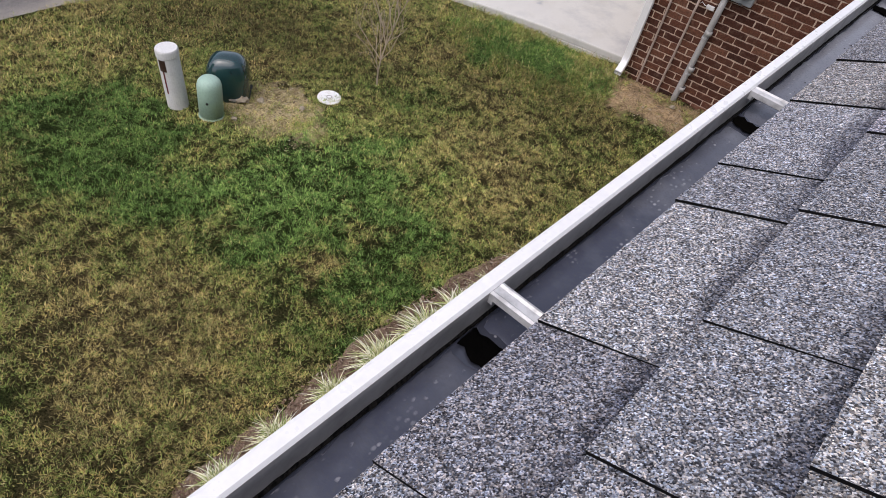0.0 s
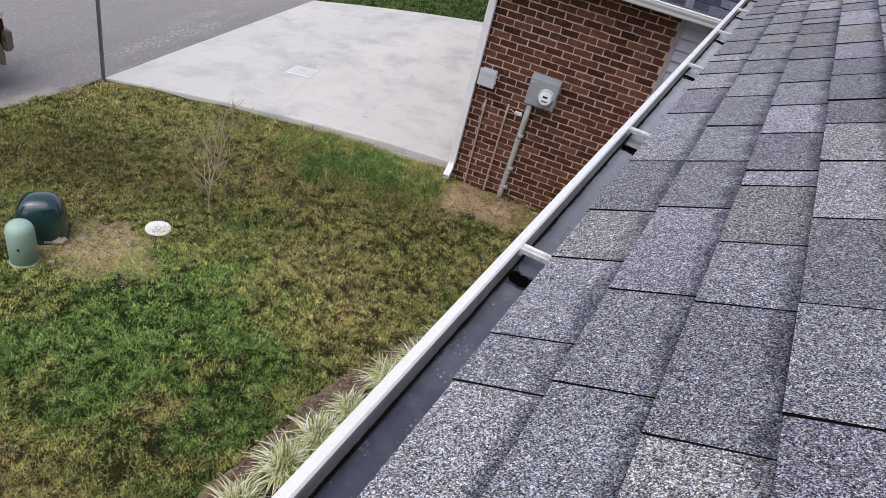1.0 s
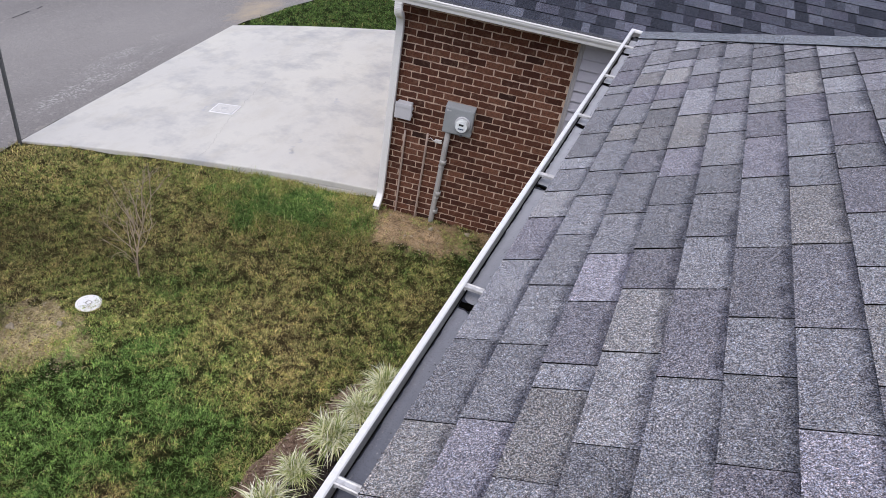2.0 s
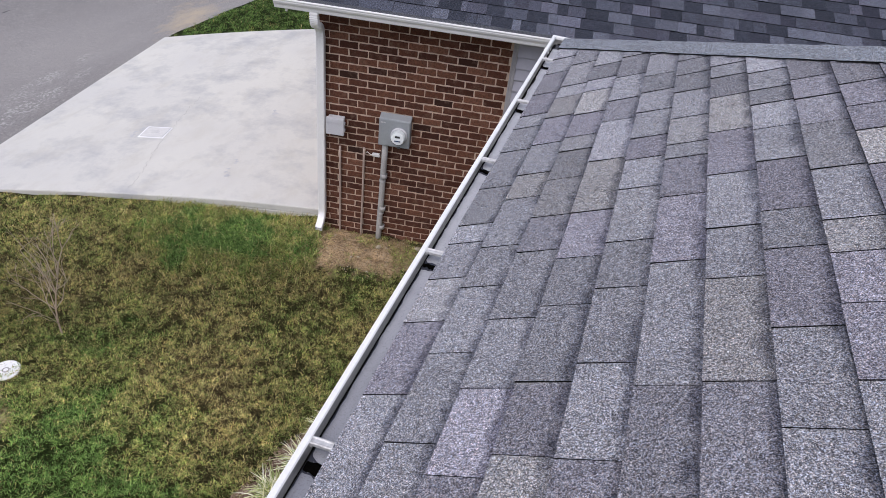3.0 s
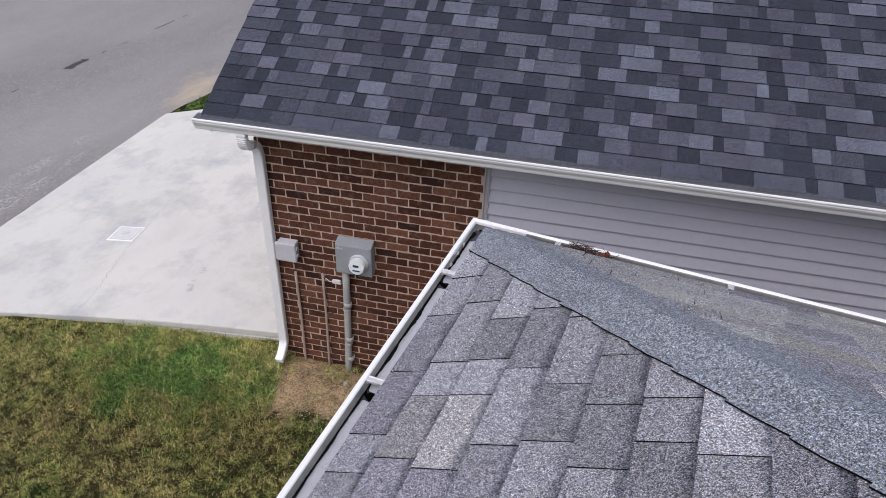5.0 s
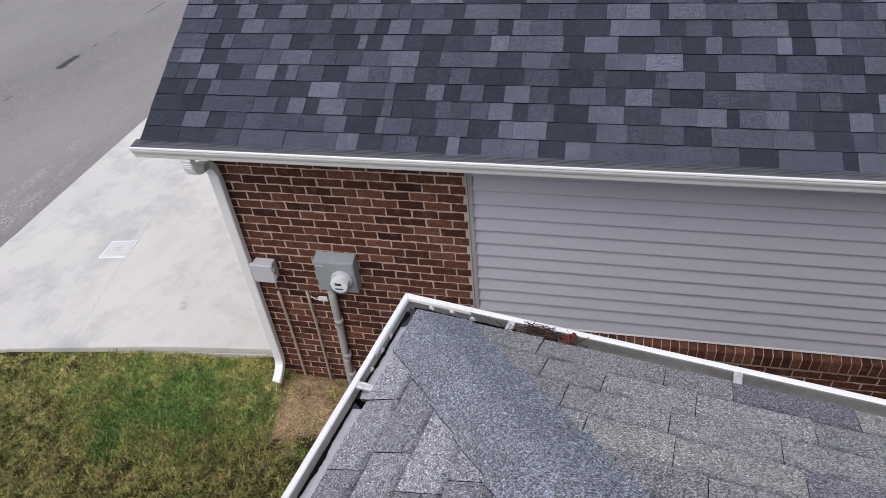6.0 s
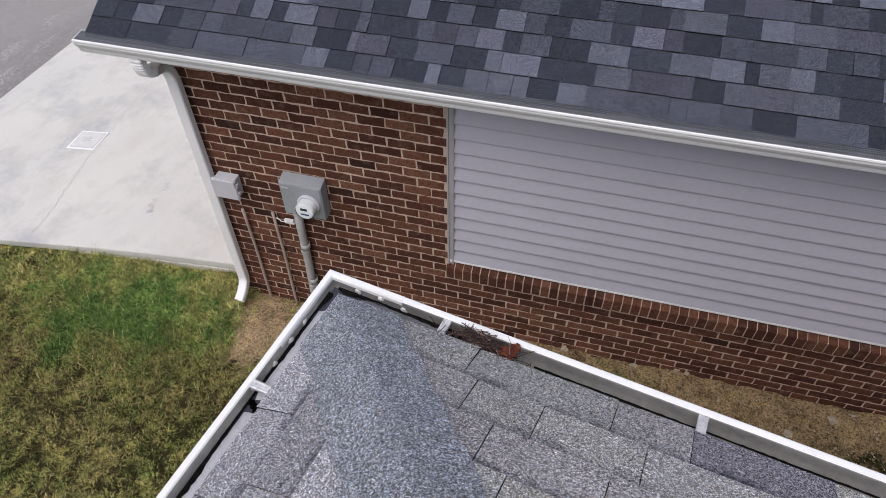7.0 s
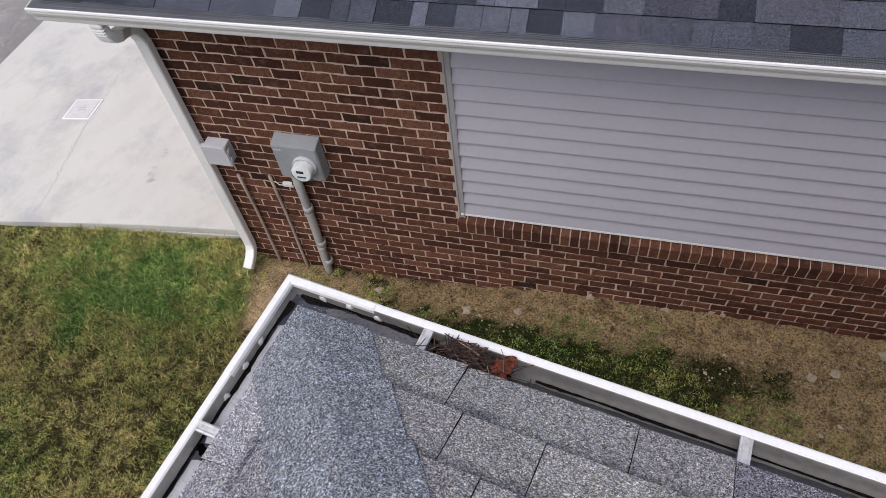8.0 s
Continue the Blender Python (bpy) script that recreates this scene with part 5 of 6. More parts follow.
part("end_cap", extrude_profile(NO + [(0.0, 2.80)], -1.424, -1.420, lambda s, p: (s, VE - p[0], p[1])), M_GUTTER, ngut)
# mesh guard: fine bars along and across
bm = bmesh.new()
for i in range(7):
    o = 0.004 + i * 0.0145
    box(-1.415, UR, VE - o - 0.0028, VE - o + 0.0028, 2.798 - o * 0.06, 2.8000 - o * 0.06, bm=bm)
q = -1.41
while q < 5.0:
    box(q, q + 0.0055, VE - 0.094, VE, 2.7935, 2.7955, bm=bm)
    q += 0.0125
part("gutter_guard", bm, M_GUARDBAR, ngut, "grey perforated mesh guard")

# downspout: outlet, two ribbed elbows, straight run, kicked-out foot
dsp = thing("downspout", NEIGHBOUR, "white ribbed metal downspout at the brick corner", "downspout")


def duct(points, hw=0.043, hd=0.032, rib=0.0, bm=None):
    """Rectangular pipe through (u, v, z) points in one vertical plane."""
    bm = bm or bmesh.new()
    rings = []
    n = len(points)
    for i, p in enumerate(points):
        a, b = Vector(points[max(i - 1, 0)]), Vector(points[min(i + 1, n - 1)])
        dd = (b - a).normalized()
        nn = Vector((1, 0, 0)).cross(dd).normalized() if abs(dd.x) < 0.9 else Vector((0, 1, 0))
        side = dd.cross(nn).normalized()
        e = 1 - rib * (i % 2)
        c = 0.008
        ring = []
        for sx, sy in ((-hw, -hd + c), (-hw + c, -hd), (hw - c, -hd), (hw, -hd + c), (hw, hd - c), (hw - c, hd), (-hw + c, hd), (-hw, hd - c)):
            ring.append(bm.verts.new(Vector(p) + side * (sx * e) + nn * (sy * e)))
        rings.append(ring)
    for a, b in zip(rings, rings[1:]):
        for k in range(8):
            j = (k + 1) % 8
            bm.faces.new((a[k], a[j], b[j], b[k]))
    return bm, rings


def finer(pts):
    """The same line with three times the points, for close ribs."""
    out = []
    for a, b in zip(pts, pts[1:]):
        out += [tuple(p + (q - p) * k / 3 for p, q in zip(a, b)) for k in range(3)]
    return out + [pts[-1]]


UD, UO = -1.072, -1.045
bm, _ = duct(finer([(UO, -0.335, 2.71), (UO, -0.335, 2.66), (UO, -0.334, 2.635), (UO, -0.330, 2.612), (UO, -0.321, 2.590), (UO, -0.307, 2.572), (UO, -0.289, 2.557), (UO, -0.268, 2.546), (UO, -0.245, 2.538)]), rib=0.11)
part("outlet_elbow", bm, M_GUTTER, dsp, "ribbed elbow")
bm, _ = duct([(UO, -0.250, 2.540), (UO - 0.01, -0.215, 2.528), (UO - 0.018, -0.185, 2.517), (UD, -0.155, 2.505)])
part("offset_run", bm, M_GUTTER, dsp)
bm, _ = duct(finer([(UD, -0.160, 2.507), (UD, -0.138, 2.498), (UD, -0.117, 2.485), (UD, -0.098, 2.468), (UD, -0.082, 2.448), (UD, -0.070, 2.424), (UD, -0.060, 2.397), (UD, -0.054, 2.368), (UD, -0.051, 2.34)]), rib=0.11)
part("wall_elbow", bm, M_GUTTER, dsp, "ribbed elbow")
bm, _ = duct([(UD, -0.050, 2.36), (UD, -0.048, 1.4), (UD, -0.048, 0.24)])
part("pipe", bm, M_GUTTER, dsp)
bm, rings = duct(finer([(UD, -0.048, 0.27), (UD, -0.050, 0.235), (UD, -0.056, 0.21), (UD, -0.066, 0.188), (UD, -0.082, 0.166), (UD, -0.102, 0.146), (UD, -0.126, 0.128), (UD, -0.155, 0.112), (UD, -0.21, 0.086)]), rib=0.06)
part("foot", bm, M_GUTTER, dsp, "ribbed foot kicked out over the grass")

# charcoal roof
bm = bmesh.new()
pts = [(-1.375, VE + 0.005, ZE), (UR, VE + 0.005, ZE), (UR, 3.9, ZE + NS * 4.19), (-1.335, 3.9, ZE + NS * 4.19), (-1.335, 8.1, ZE), (UR, 8.1, ZE)]
vs = [bm.verts.new((p[0], p[1], p[2] - 0.012)) for p in pts]
bm.faces.new((vs[0], vs[1], vs[2], vs[3])), bm.faces.new((vs[3], vs[2], vs[5], vs[4]))
bmesh.ops.solidify(bm, geom=bm.faces[:], thickness=-0.03)
nroof = part("roof", bm, M_EDGE, nh, "charcoal laminated shingle roof with lighter random tabs")
NE, NV = 0.1143, VE - 0.021
BLENDS = (M_CHARCOAL, M_CHARDARK, M_CHARLIGHT)
# overlay tabs stand higher than the base layer between them
NTABS = [[tab_mesh("shingle", mt, h, h - 0.0015, 1.0, NE, NS) for h in hs] for mt, hs in zip(BLENDS, ((0.0105, 0.0125), (0.0080, 0.0092), (0.0115, 0.0135)))]
# cuts of the lowest courses, each with the blend of the tab before it: m middling, d dark, l light
NROWS = {
    0: ((-1.10, -0.82, -0.64, -0.50, -0.31, 0.06, 0.21, 0.37), "ddmmmmld"),
    1: ((-1.23, -1.10, -0.91, -0.78, -0.63, -0.50, -0.23, -0.05, 0.10, 0.31, 0.36), "ddldmmmmldl"),
    2: ((-1.15, -0.99, -0.77, -0.60, -0.43, -0.34, -0.22, -0.12, 0.07, 0.20, 0.33), "ddmmmdldlmd"),
    3: ((-1.22, -1.15, -1.08, -0.97, -0.89, -0.51, -0.21, 0.0, 0.32), "ddmdlmdlm"),
    4: ((-1.26, -1.09, -0.94, -0.76, -0.64, -0.49, -0.41, -0.33, -0.14, 0.04, 0.19, 0.34), "mmldmldlmdlm"),
    5: ((-1.27, -1.10, -0.90, -0.63, -0.49, -0.26, -0.07, 0.12, 0.31), "mldmmlmmm"),
    6: ((-1.10, -0.97, -0.89, -0.59, -0.44, -0.28, -0.11, 0.07, 0.13, 0.24), "mdlmldmdld"),
    7: ((-1.14, -1.02, -0.85, -0.68, -0.48, -0.35, -0.16, 0.02, 0.17), "mmdlmmmdm"),
}
rnd = random.Random(15)
near_tabs, far_parts = [], {0: [], 1: [], 2: []}
for c in range(36):
    start = -1.388 + rnd.uniform(-0.004, 0.004) + 0.004 * min(c, 9)
    known, blend = NROWS.get(c, ((), ""))
    cuts, kinds = [start, *known], ["mdl".index(q) for q in blend]
    last = kinds[-1] if kinds else 1
    while cuts[-1] < 6.6:
        cuts.append(min(cuts[-1] + (rnd.uniform(0.06, 0.12) if rnd.random() < 0.25 else rnd.uniform(0.11, 0.23)), 6.6))
        last = rnd.choice((0, 0, 2, 2, 1) if last == 1 else (0, 1, 1, 2) if last == 0 else (0, 1, 1, 2))
        kinds.append(last)
    for p, q, kd in zip(cuts, cuts[1:], kinds):
        # tab's x runs up the roof (v), its y along the eave (-u)
        m = Matrix.Translation((q, NV + c * NE + rnd.uniform(-0.0015, 0.0015), ZE + NS * (NV - VE + c * NE))) @ pose(0, 0, 0, 0, 0, 90) @ Matrix.Diagonal((1, q - p - rnd.choice((0.0, 0.0014, 0.0022)), 1, 1))
        me = rnd.choice(NTABS[kd])
        if c < 16 and q < 2.6 and len(near_tabs) < 298:
            near_tabs.append(piece("shingle", me, nroof, m))
        else:
            far_parts[kd].append((me, m))
for kd, mt in enumerate(BLENDS):
    far_v, far_f, far_m, far_uv = [], [], [], []
    for me, m in far_parts[kd]:
        far_tab(me, m)
    tagged(piece("shingles", far_mesh(mt), nroof), kind="stuff")
# black starter strip, a little wavy, under the first course
bm = bmesh.new()
rows_ = []
for i in range(82):
    u = -1.385 + 0.1 * i
    w_ = 0.005 * math.sin(u * 4.1) + 0.006 * noise.noise(Vector((u * 2.3, 3.0, 0.0)))
    rows_.append([bm.verts.new((u, NV - 0.014 + w_ + a, ZE - 0.0185 + b + 0.3 * w_)) for a, b in ((0.0, 0.0), (0.0, -0.005), (0.06, 0.026), (0.06, 0.031))])
for a, b in zip(rows_, rows_[1:]):
    for k in range(4):
        bm.faces.new((a[k], a[(k + 1) % 4], b[(k + 1) % 4], b[k]))
part("starter_strip", bm, M_EDGE, nroof, "black wavy starter strip")
part("rake_board", extrude_profile([(0, 0), (0, -0.14), (4.2, -0.14 + NS * 4.2), (4.2, NS * 4.2)], -1.345, -1.325, lambda s, p: (s, VE + 0.01 + p[0], ZE - 0.02 + p[1])), M_GUTTER, nh, "white rake board")
bm = extrude_profile([(0.0, 2.67), (3.9, 2.67 + 2.2), (7.6, 2.67)], U0 + 0.01, U0 + 0.2, lambda s, p: (s, p[0], p[1] - 0.05))
part("gable_wall", bm, M_TRIM, nh)

# ---- fittings on the brick wall ----
meter = thing("electric_meter", NEIGHBOUR @ pose(-0.2555, 0, 1.44), "grey enamelled electric meter box with a round glass meter", "electric meter")
bm = bmesh.new()
prof = [(-0.004, -0.165), (-0.100, -0.165), (-0.104, -0.160), (-0.104, 0.150), (-0.100, 0.157), (-0.004, 0.182)]
extrude_profile(prof, -0.169, 0.169, lambda s, p: (s, p[0], p[1]), bm)
bmesh.ops.bevel(bm, geom=bm.edges[:], offset=0.003, segments=2, affect="EDGES")
mb = part("body", bm, M_METER, meter)
bm = box(-0.160, 0.160, -0.109, -0.103, -0.155, 0.146, 0.002)
part("cover", bm, M_METER, meter)
TURN_OUT = pose(0.055, -0.108, -0.012, 90, 0, 0)
part("meter_ring", lathe([(0.088, 0.0), (0.090, 0.004), (0.090, 0.020), (0.083, 0.026), (0.076, 0.026), (0.076, 0.0)], 32, m=TURN_OUT), M_JBOX, meter, "pale metal sealing ring", smooth=True)
part("meter_drum", lathe([(0.071, 0.02), (0.071, 0.078), (0.066, 0.090), (0.0, 0.092)], 32, m=TURN_OUT), M_FACE, meter, "pale grey meter drum", smooth=False)
part("display", box(0.026, 0.080, -0.2015, -0.1990, 0.0, 0.024, 0.0008), M_BLACK, meter, "dark display window")
part("nameplate", box(0.022, 0.088, -0.2012, -0.1990, -0.044, -0.030, 0.0006), M_NAMEPLATE, meter, "dark blue nameplate")
gl = part("glass_cover", lathe([(0.0755, 0.022), (0.0755, 0.086), (0.070, 0.097), (0.058, 0.102), (0.0, 0.104)], 32, m=TURN_OUT), M_GLASS, meter, "clear domed cover", smooth=True)
gl.visible_shadow = False
bm = box(-0.150, -0.128, -0.1115, -0.1085, 0.108, 0.122)
box(-0.122, -0.098, -0.1115, -0.1085, 0.108, 0.122, bm=bm)
part("sticker", bm, M_LETTER, meter, "small white sticker")
part("latch", box(0.045, 0.075, -0.114, -0.10, -0.172, -0.150, 0.002), M_STEEL, meter, "lock latch")

jb = thing("junction_box", NEIGHBOUR @ pose(-0.9085, 0, 1.407), "pale grey plastic utility box on the brick wall", "utility box")
part("body", box(-0.088, 0.088, -0.082, -0.002, -0.090, 0.090, 0.004), M_JBOX, jb)
bm = box(-0.101, 0.101, -0.107, -0.080, -0.100, 0.100, 0.007)
lid_ = part("lid", bm, M_JBOX, jb, "stepped lid")
part("lid_step", box(-0.098, 0.098, -0.113, -0.104, 0.045, 0.097, 0.004), M_JBOX, lid_)
for z in (-0.05, 0.03):
    part("hinge_clip", box(0.098, 0.110, -0.095, -0.070, z, z + 0.03, 0.002), M_JBOX, jb)


def wall_pipe(name, u, top, r, material, label, lean=0.0, collars=()):
    t = thing(name, NEIGHBOUR @ pose(u, 0, 0), label, "pipe")
    pts = [(lean * (1 - i / 6), -r - 0.012 - 0.006 * math.sin(i * 1.3), -0.15 + (top + 0.15) * i / 6) for i in range(7)]
    part("tube", sweep(pts, r, 14), material, t, smooth=True)
    for z in collars:
        part("collar", lathe([(r + 0.0005, z - 0.028), (r + 0.006, z - 0.026), (r + 0.006, z + 0.026), (r + 0.0005, z + 0.028)], 18, m=Matrix.Translation((0, -r - 0.014, 0))), material, t, smooth=True)
    return t


wall_pipe("thin_pipe", -0.868, 1.14, 0.0125, M_COPPER, "thin tan pipe rising from the dirt beside the wall", 0.01)
wall_pipe("thin_pipe", -0.595, 1.17, 0.0125, M_COPPER, "thin tan pipe with wires coming out of its top", -0.005)
cond = wall_pipe("conduit", -0.355, 1.285, 0.034, M_CONDUIT, "grey plastic conduit running from the meter into the ground", -0.03, (0.86, 0.42, 0.16))
for z in (0.80, 0.36):
    part("strap", lathe([(0.0345, z - 0.01), (0.037, z - 0.009), (0.037, z + 0.009), (0.0345, z + 0.01)], 18, m=Matrix.Translation((-0.012, -0.048, 0))), M_HANGER, cond)
gr = thing("ground_clamp_box", NEIGHBOUR @ pose(-0.455, 0, 1.105), "small white wire connector hanging by the meter", "connector")
part("body", box(-0.045, 0.045, -0.05, -0.02, -0.022, 0.02, 0.006), M_PVC, gr)
part("wire", sweep([(-0.118, -0.03, 0.0), (-0.10, -0.05, 0.03), (-0.06, -0.06, 0.01), (-0.02, -0.05, 0.0)], 0.004, 6), M_PVC, gr)
part("wire", sweep([(0.03, -0.04, 0.0), (0.05, -0.055, 0.03), (0.06, -0.05, 0.08)], 0.0035, 6), M_BLACK, gr)


# ---- utility things on the lawn ----
def on_ground(x, y):
    return float(lumps(x, y))


post = thing("marker_post", pose(-3.705, 3.835, on_ground(-3.705, 3.835) - 0.02, 1.5, -4, 20), "white plastic pipe post with brown label and red stripe", "marker post")
part("tube", lathe([(0.0, -0.05), (0.096, -0.05), (0.096, 0.585), (0.0, 0.585)], 32), M_PVC, post, smooth=False)
part("cap", lathe([(0.099, 0.555), (0.102, 0.56), (0.102, 0.615), (0.096, 0.630), (0.0, 0.634)], 32), M_PVC, post, "flat white cap", smooth=False)


def curved_patch(r, a0, a1, z0, z1, material, name, parent, label):
    bm = bmesh.new()
    cols = []
    for i in range(7):
        a = radians(a0 + (a1 - a0) * i / 6)
        cols.append([bm.verts.new((r * math.cos(a), r * math.sin(a), z)) for z in (z0, z1)])
    for a, b in zip(cols, cols[1:]):
        bm.faces.new((a[0], b[0], b[1], a[1]))
    bmesh.ops.solidify(bm, geom=bm.faces[:], thickness=0.0008)
    return part(name, bm, material, parent, label)


curved_patch(0.0975, -110, -68, 0.43, 0.545, M_BROWN, "label", post, "weathered brown label")
curved_patch(0.0977, -93, -84, 0.20, 0.43, M_RED, "stripe", post, "red painted stripe")
ped = thing("utility_pedestal", pose(-3.392, 3.985, on_ground(-3.392, 3.985) - 0.02), "pale green plastic utility pedestal with a domed top", "utility pedestal")
part("shell", lathe([(0.0, -0.05), (0.112, -0.05), (0.112, 0.33), (0.110, 0.36), (0.100, 0.395), (0.078, 0.420), (0.045, 0.434), (0.0, 0.438)], 36), M_MINT, ped, smooth=True)
part("lock", lathe([(0.0, 0.0), (0.011, 0.0), (0.011, 0.006), (0.0, 0.007)], 14, m=pose(0.075, -0.084, 0.22, 90, 0, 41)), M_BLACK, ped, "black keyhole")
part("base_ring", lathe([(0.112, -0.05), (0.121, -0.04), (0.119, 0.035), (0.112, 0.04)], 36), M_MINT, ped, smooth=True)
dome = thing("cable_box", pose(-3.615, 4.335, on_ground(-3.615, 4.335) - 0.02, 0, 0, 46), "dark green domed plastic cable box on the lawn", "cable box")
bm = bmesh.new()
rings = []
for i in range(15):
    t = i / 14
    x = -0.20 + 0.40 * t
    e = max(0.02, 1 - abs(2 * t - 1) ** 3) ** 0.5
    ring = []
    for kk in range(17):
        a = math.pi * kk / 16
        ww, hh = 0.185 * (0.55 + 0.45 * e), 0.45 * (0.60 + 0.40 * e)
        ring.append(bm.verts.new((x, ww * math.copysign(abs(math.cos(a)) ** 0.55, math.cos(a)), hh * math.sin(a) ** 0.75)))
    rings.append(ring)
for a, b in zip(rings, rings[1:]):
    for kk in range(16):
        bm.faces.new((a[kk], a[kk + 1], b[kk + 1], b[kk]))
bm.faces.new(rings[0]), bm.faces.new(rings[-1][::-1])
part("hood", bm, M_DARKGREEN, dome, smooth=True)
part("base", box(-0.205, 0.205, -0.16, 0.15, -0.05, 0.06, 0.01), M_BLACK, dome, "black base")
part("latch", box(0.02, 0.12, -0.185, -0.155, 0.05, 0.085, 0.006), M_CONDUIT, dome, "grey latch")
lid = thing("cleanout_lid", pose(-2.965, 5.06, on_ground(-2.965, 5.06) + 0.012), "round white plastic cover set in the lawn", "cover")
part("disc", lathe([(0.0, -0.06), (0.118, -0.06), (0.122, -0.01), (0.118, 0.004), (0.100, 0.007), (0.096, 0.004), (0.0, 0.004)], 36), M_PLATE, lid, smooth=False)
part("boss", lathe([(0.030, 0.003), (0.030, 0.0075), (0.022, 0.0080), (0.021, 0.0045)], 24), M_CONDUIT, lid, "small moulded ring")
plate = thing("cover_plate", pose(-4.64, 9.39, slab_z(-4.64, 9.39) + 0.003, 0, -6.0, math.degrees(TH) + 1), "square pale utility cover plate set in the concrete", "cover plate")
rim_ = part("frame", box(-0.192, 0.192, -0.168, 0.168, -0.02, 0.006, 0.003), M_PLATE, plate, "white-edged frame")
part("groove", box(-0.170, 0.170, -0.146, 0.146, -0.01, 0.0075, 0.001), M_SCUFF, rim_, "dirty grey groove")
lid_ = part("plate", box(-0.162, 0.162, -0.138, 0.138, -0.01, 0.0105, 0.002), M_PLATEIN, plate, "off-white plate")
for q in (-0.02, 0.016):
    part("mark", box(-0.055, 0.055, q, q + 0.014, 0.0100, 0.0118), M_SCUFF, lid_, "worn grey lettering as bars")
ribbon("crack", [(-4.41, 9.25), (-4.30, 8.98), (-4.21, 8.74), (-4.10, 8.45), (-4.02, 8.24), (-3.96, 7.95)], 0.0032, M_CRACK, 0.003, slab_z, "fine crack in the concrete", 2, driveway)
ribbon("crack", [(-4.50, 9.56), (-4.57, 9.85), (-4.64, 10.1), (-4.80, 10.7)], 0.0026, M_CRACK, 0.003, slab_z, "fine crack in the concrete", 3, driveway)

for q, (pts, w_) in enumerate((([(-2.98, 8.60), (-3.02, 8.72), (-3.10, 8.86)], 0.05), ([(-3.06, 8.98), (-3.10, 9.08)], 0.06), ([(-3.30, 10.40), (-3.36, 10.55), (-3.40, 10.66)], 0.09), ([(-4.86, 9.15), (-4.92, 9.30), (-4.90, 9.5)], 0.05))):
    ribbon("scuff_mark", pts, w_, M_SCUFF, 0.003, slab_z, "grey scuff mark on the concrete", 30 + q, driveway, True)
road_z = lambda x, y: float(gz(x, y)) + 0.022
ribbon("tar_line", [(-10.5, 9.6), (-10.75, 10.95), (-11.15, 12.8), (-11.3, 14.8), (-11.4, 16.2), (-11.6, 19.0)], 0.03, M_TAR, 0.004, road_z, "dark sealed crack in the asphalt", 5, road, True)
ribbon("tar_spot", [(-11.22, 14.5), (-11.30, 14.85), (-11.33, 15.1)], 0.16, M_TAR, 0.007, road_z, "dark tar spot on the asphalt", 6, road)

pole = thing("street_sign_post", pose(-6.28, 7.16, on_ground(-6.28, 7.16)), "thin grey steel post at the corner of the driveway", "post")
bm = extrude_profile([(-0.028, -0.012), (-0.02, 0.014), (-0.006, 0.014), (-0.004, -0.004), (0.004, -0.004), (0.006, 0.014), (0.02, 0.014), (0.028, -0.012), (0.020, -0.014), (0.012, -0.008), (-0.012, -0.008), (-0.020, -0.014)], -0.3, 2.4, lambda s, p: (p[0], p[1], s))
part("post", bm, M_STEEL, pole)

# stones by the pedestals and on the dirt
def stone(x, y, s, seed):
    r = random.Random(seed)
    bm = bmesh.new()
    bmesh.ops.create_icosphere(bm, subdivisions=2, radius=s)
    for q in bm.verts:
        q.co *= 1 + 0.75 * noise.noise(q.co * (1.4 / s) + Vector((seed, 0, 0)))
        q.co.z *= 0.55
    st = thing("stone", pose(x, y, on_ground(x, y) + 0.012 + s * 0.25, r.uniform(-10, 10), r.uniform(-10, 10), r.uniform(0, 360)), "small tan field stone lying on the soil", "stone", "stones on the ground")
    part("rock", bm, M_STONE, st)


for i, (x, y, s) in enumerate([(-3.40, 4.33, 0.06), (-3.30, 4.47, 0.035), (-3.2, 4.1, 0.03), (-2.95, 4.7, 0.03), (2.067, 8.892, 0.042), (2.871, 9.056, 0.045), (3.146, 8.626, 0.034), (3.291, 8.716, 0.034), (2.483, 8.964, 0.034), (2.40, 8.93, 0.024), (0.6, 8.35, 0.04), (1.0, 8.45, 0.03), (-0.62, 8.1, 0.03), (-0.2, 8.3, 0.035), (3.6, 9.0, 0.04), (1.5, 8.75, 0.03)]):
    stone(x, y, s * 0.95, i + 1)

# gravel and crumbs of soil over the worn ground
rg = np.random.default_rng(5)
PX, PY = rg.uniform(-2.0, 4.4, 9000), rg.uniform(7.2, 9.4, 9000)
PX, PY = np.concatenate((PX, rg.uniform(-3.9, -2.3, 3000))), np.concatenate((PY, rg.uniform(3.8, 5.2, 3000)))
pu, pv = to_uv(PX, PY)
ok = (bareness(PX, PY) > rg.uniform(0.1, 1, len(PX))) & (pv < -0.03)
v, f = [], []
for x, y in zip(PX[ok], PY[ok]):
    s_ = rg.uniform(0.004, 0.010) * (2.0 if rg.random() < 0.07 else 1.0)
    n0, c_, z_ = len(v), rg.uniform(0, 6.28), on_ground(x, y)
    for k_ in range(4):
        a_, r_ = c_ + k_ * 1.571, s_ * rg.uniform(0.7, 1.4)
        v.append((x + r_ * math.cos(a_), y + r_ * math.sin(a_), z_ + s_ * rg.uniform(-0.1, 0.3)))
    v.append((x + rg.uniform(-0.3, 0.3) * s_, y + rg.uniform(-0.3, 0.3) * s_, z_ + s_ * rg.uniform(0.6, 1.0)))
    f += [(n0, n0 + 1, n0 + 4), (n0 + 1, n0 + 2, n0 + 4), (n0 + 2, n0 + 3, n0 + 4), (n0 + 3, n0, n0 + 4)]
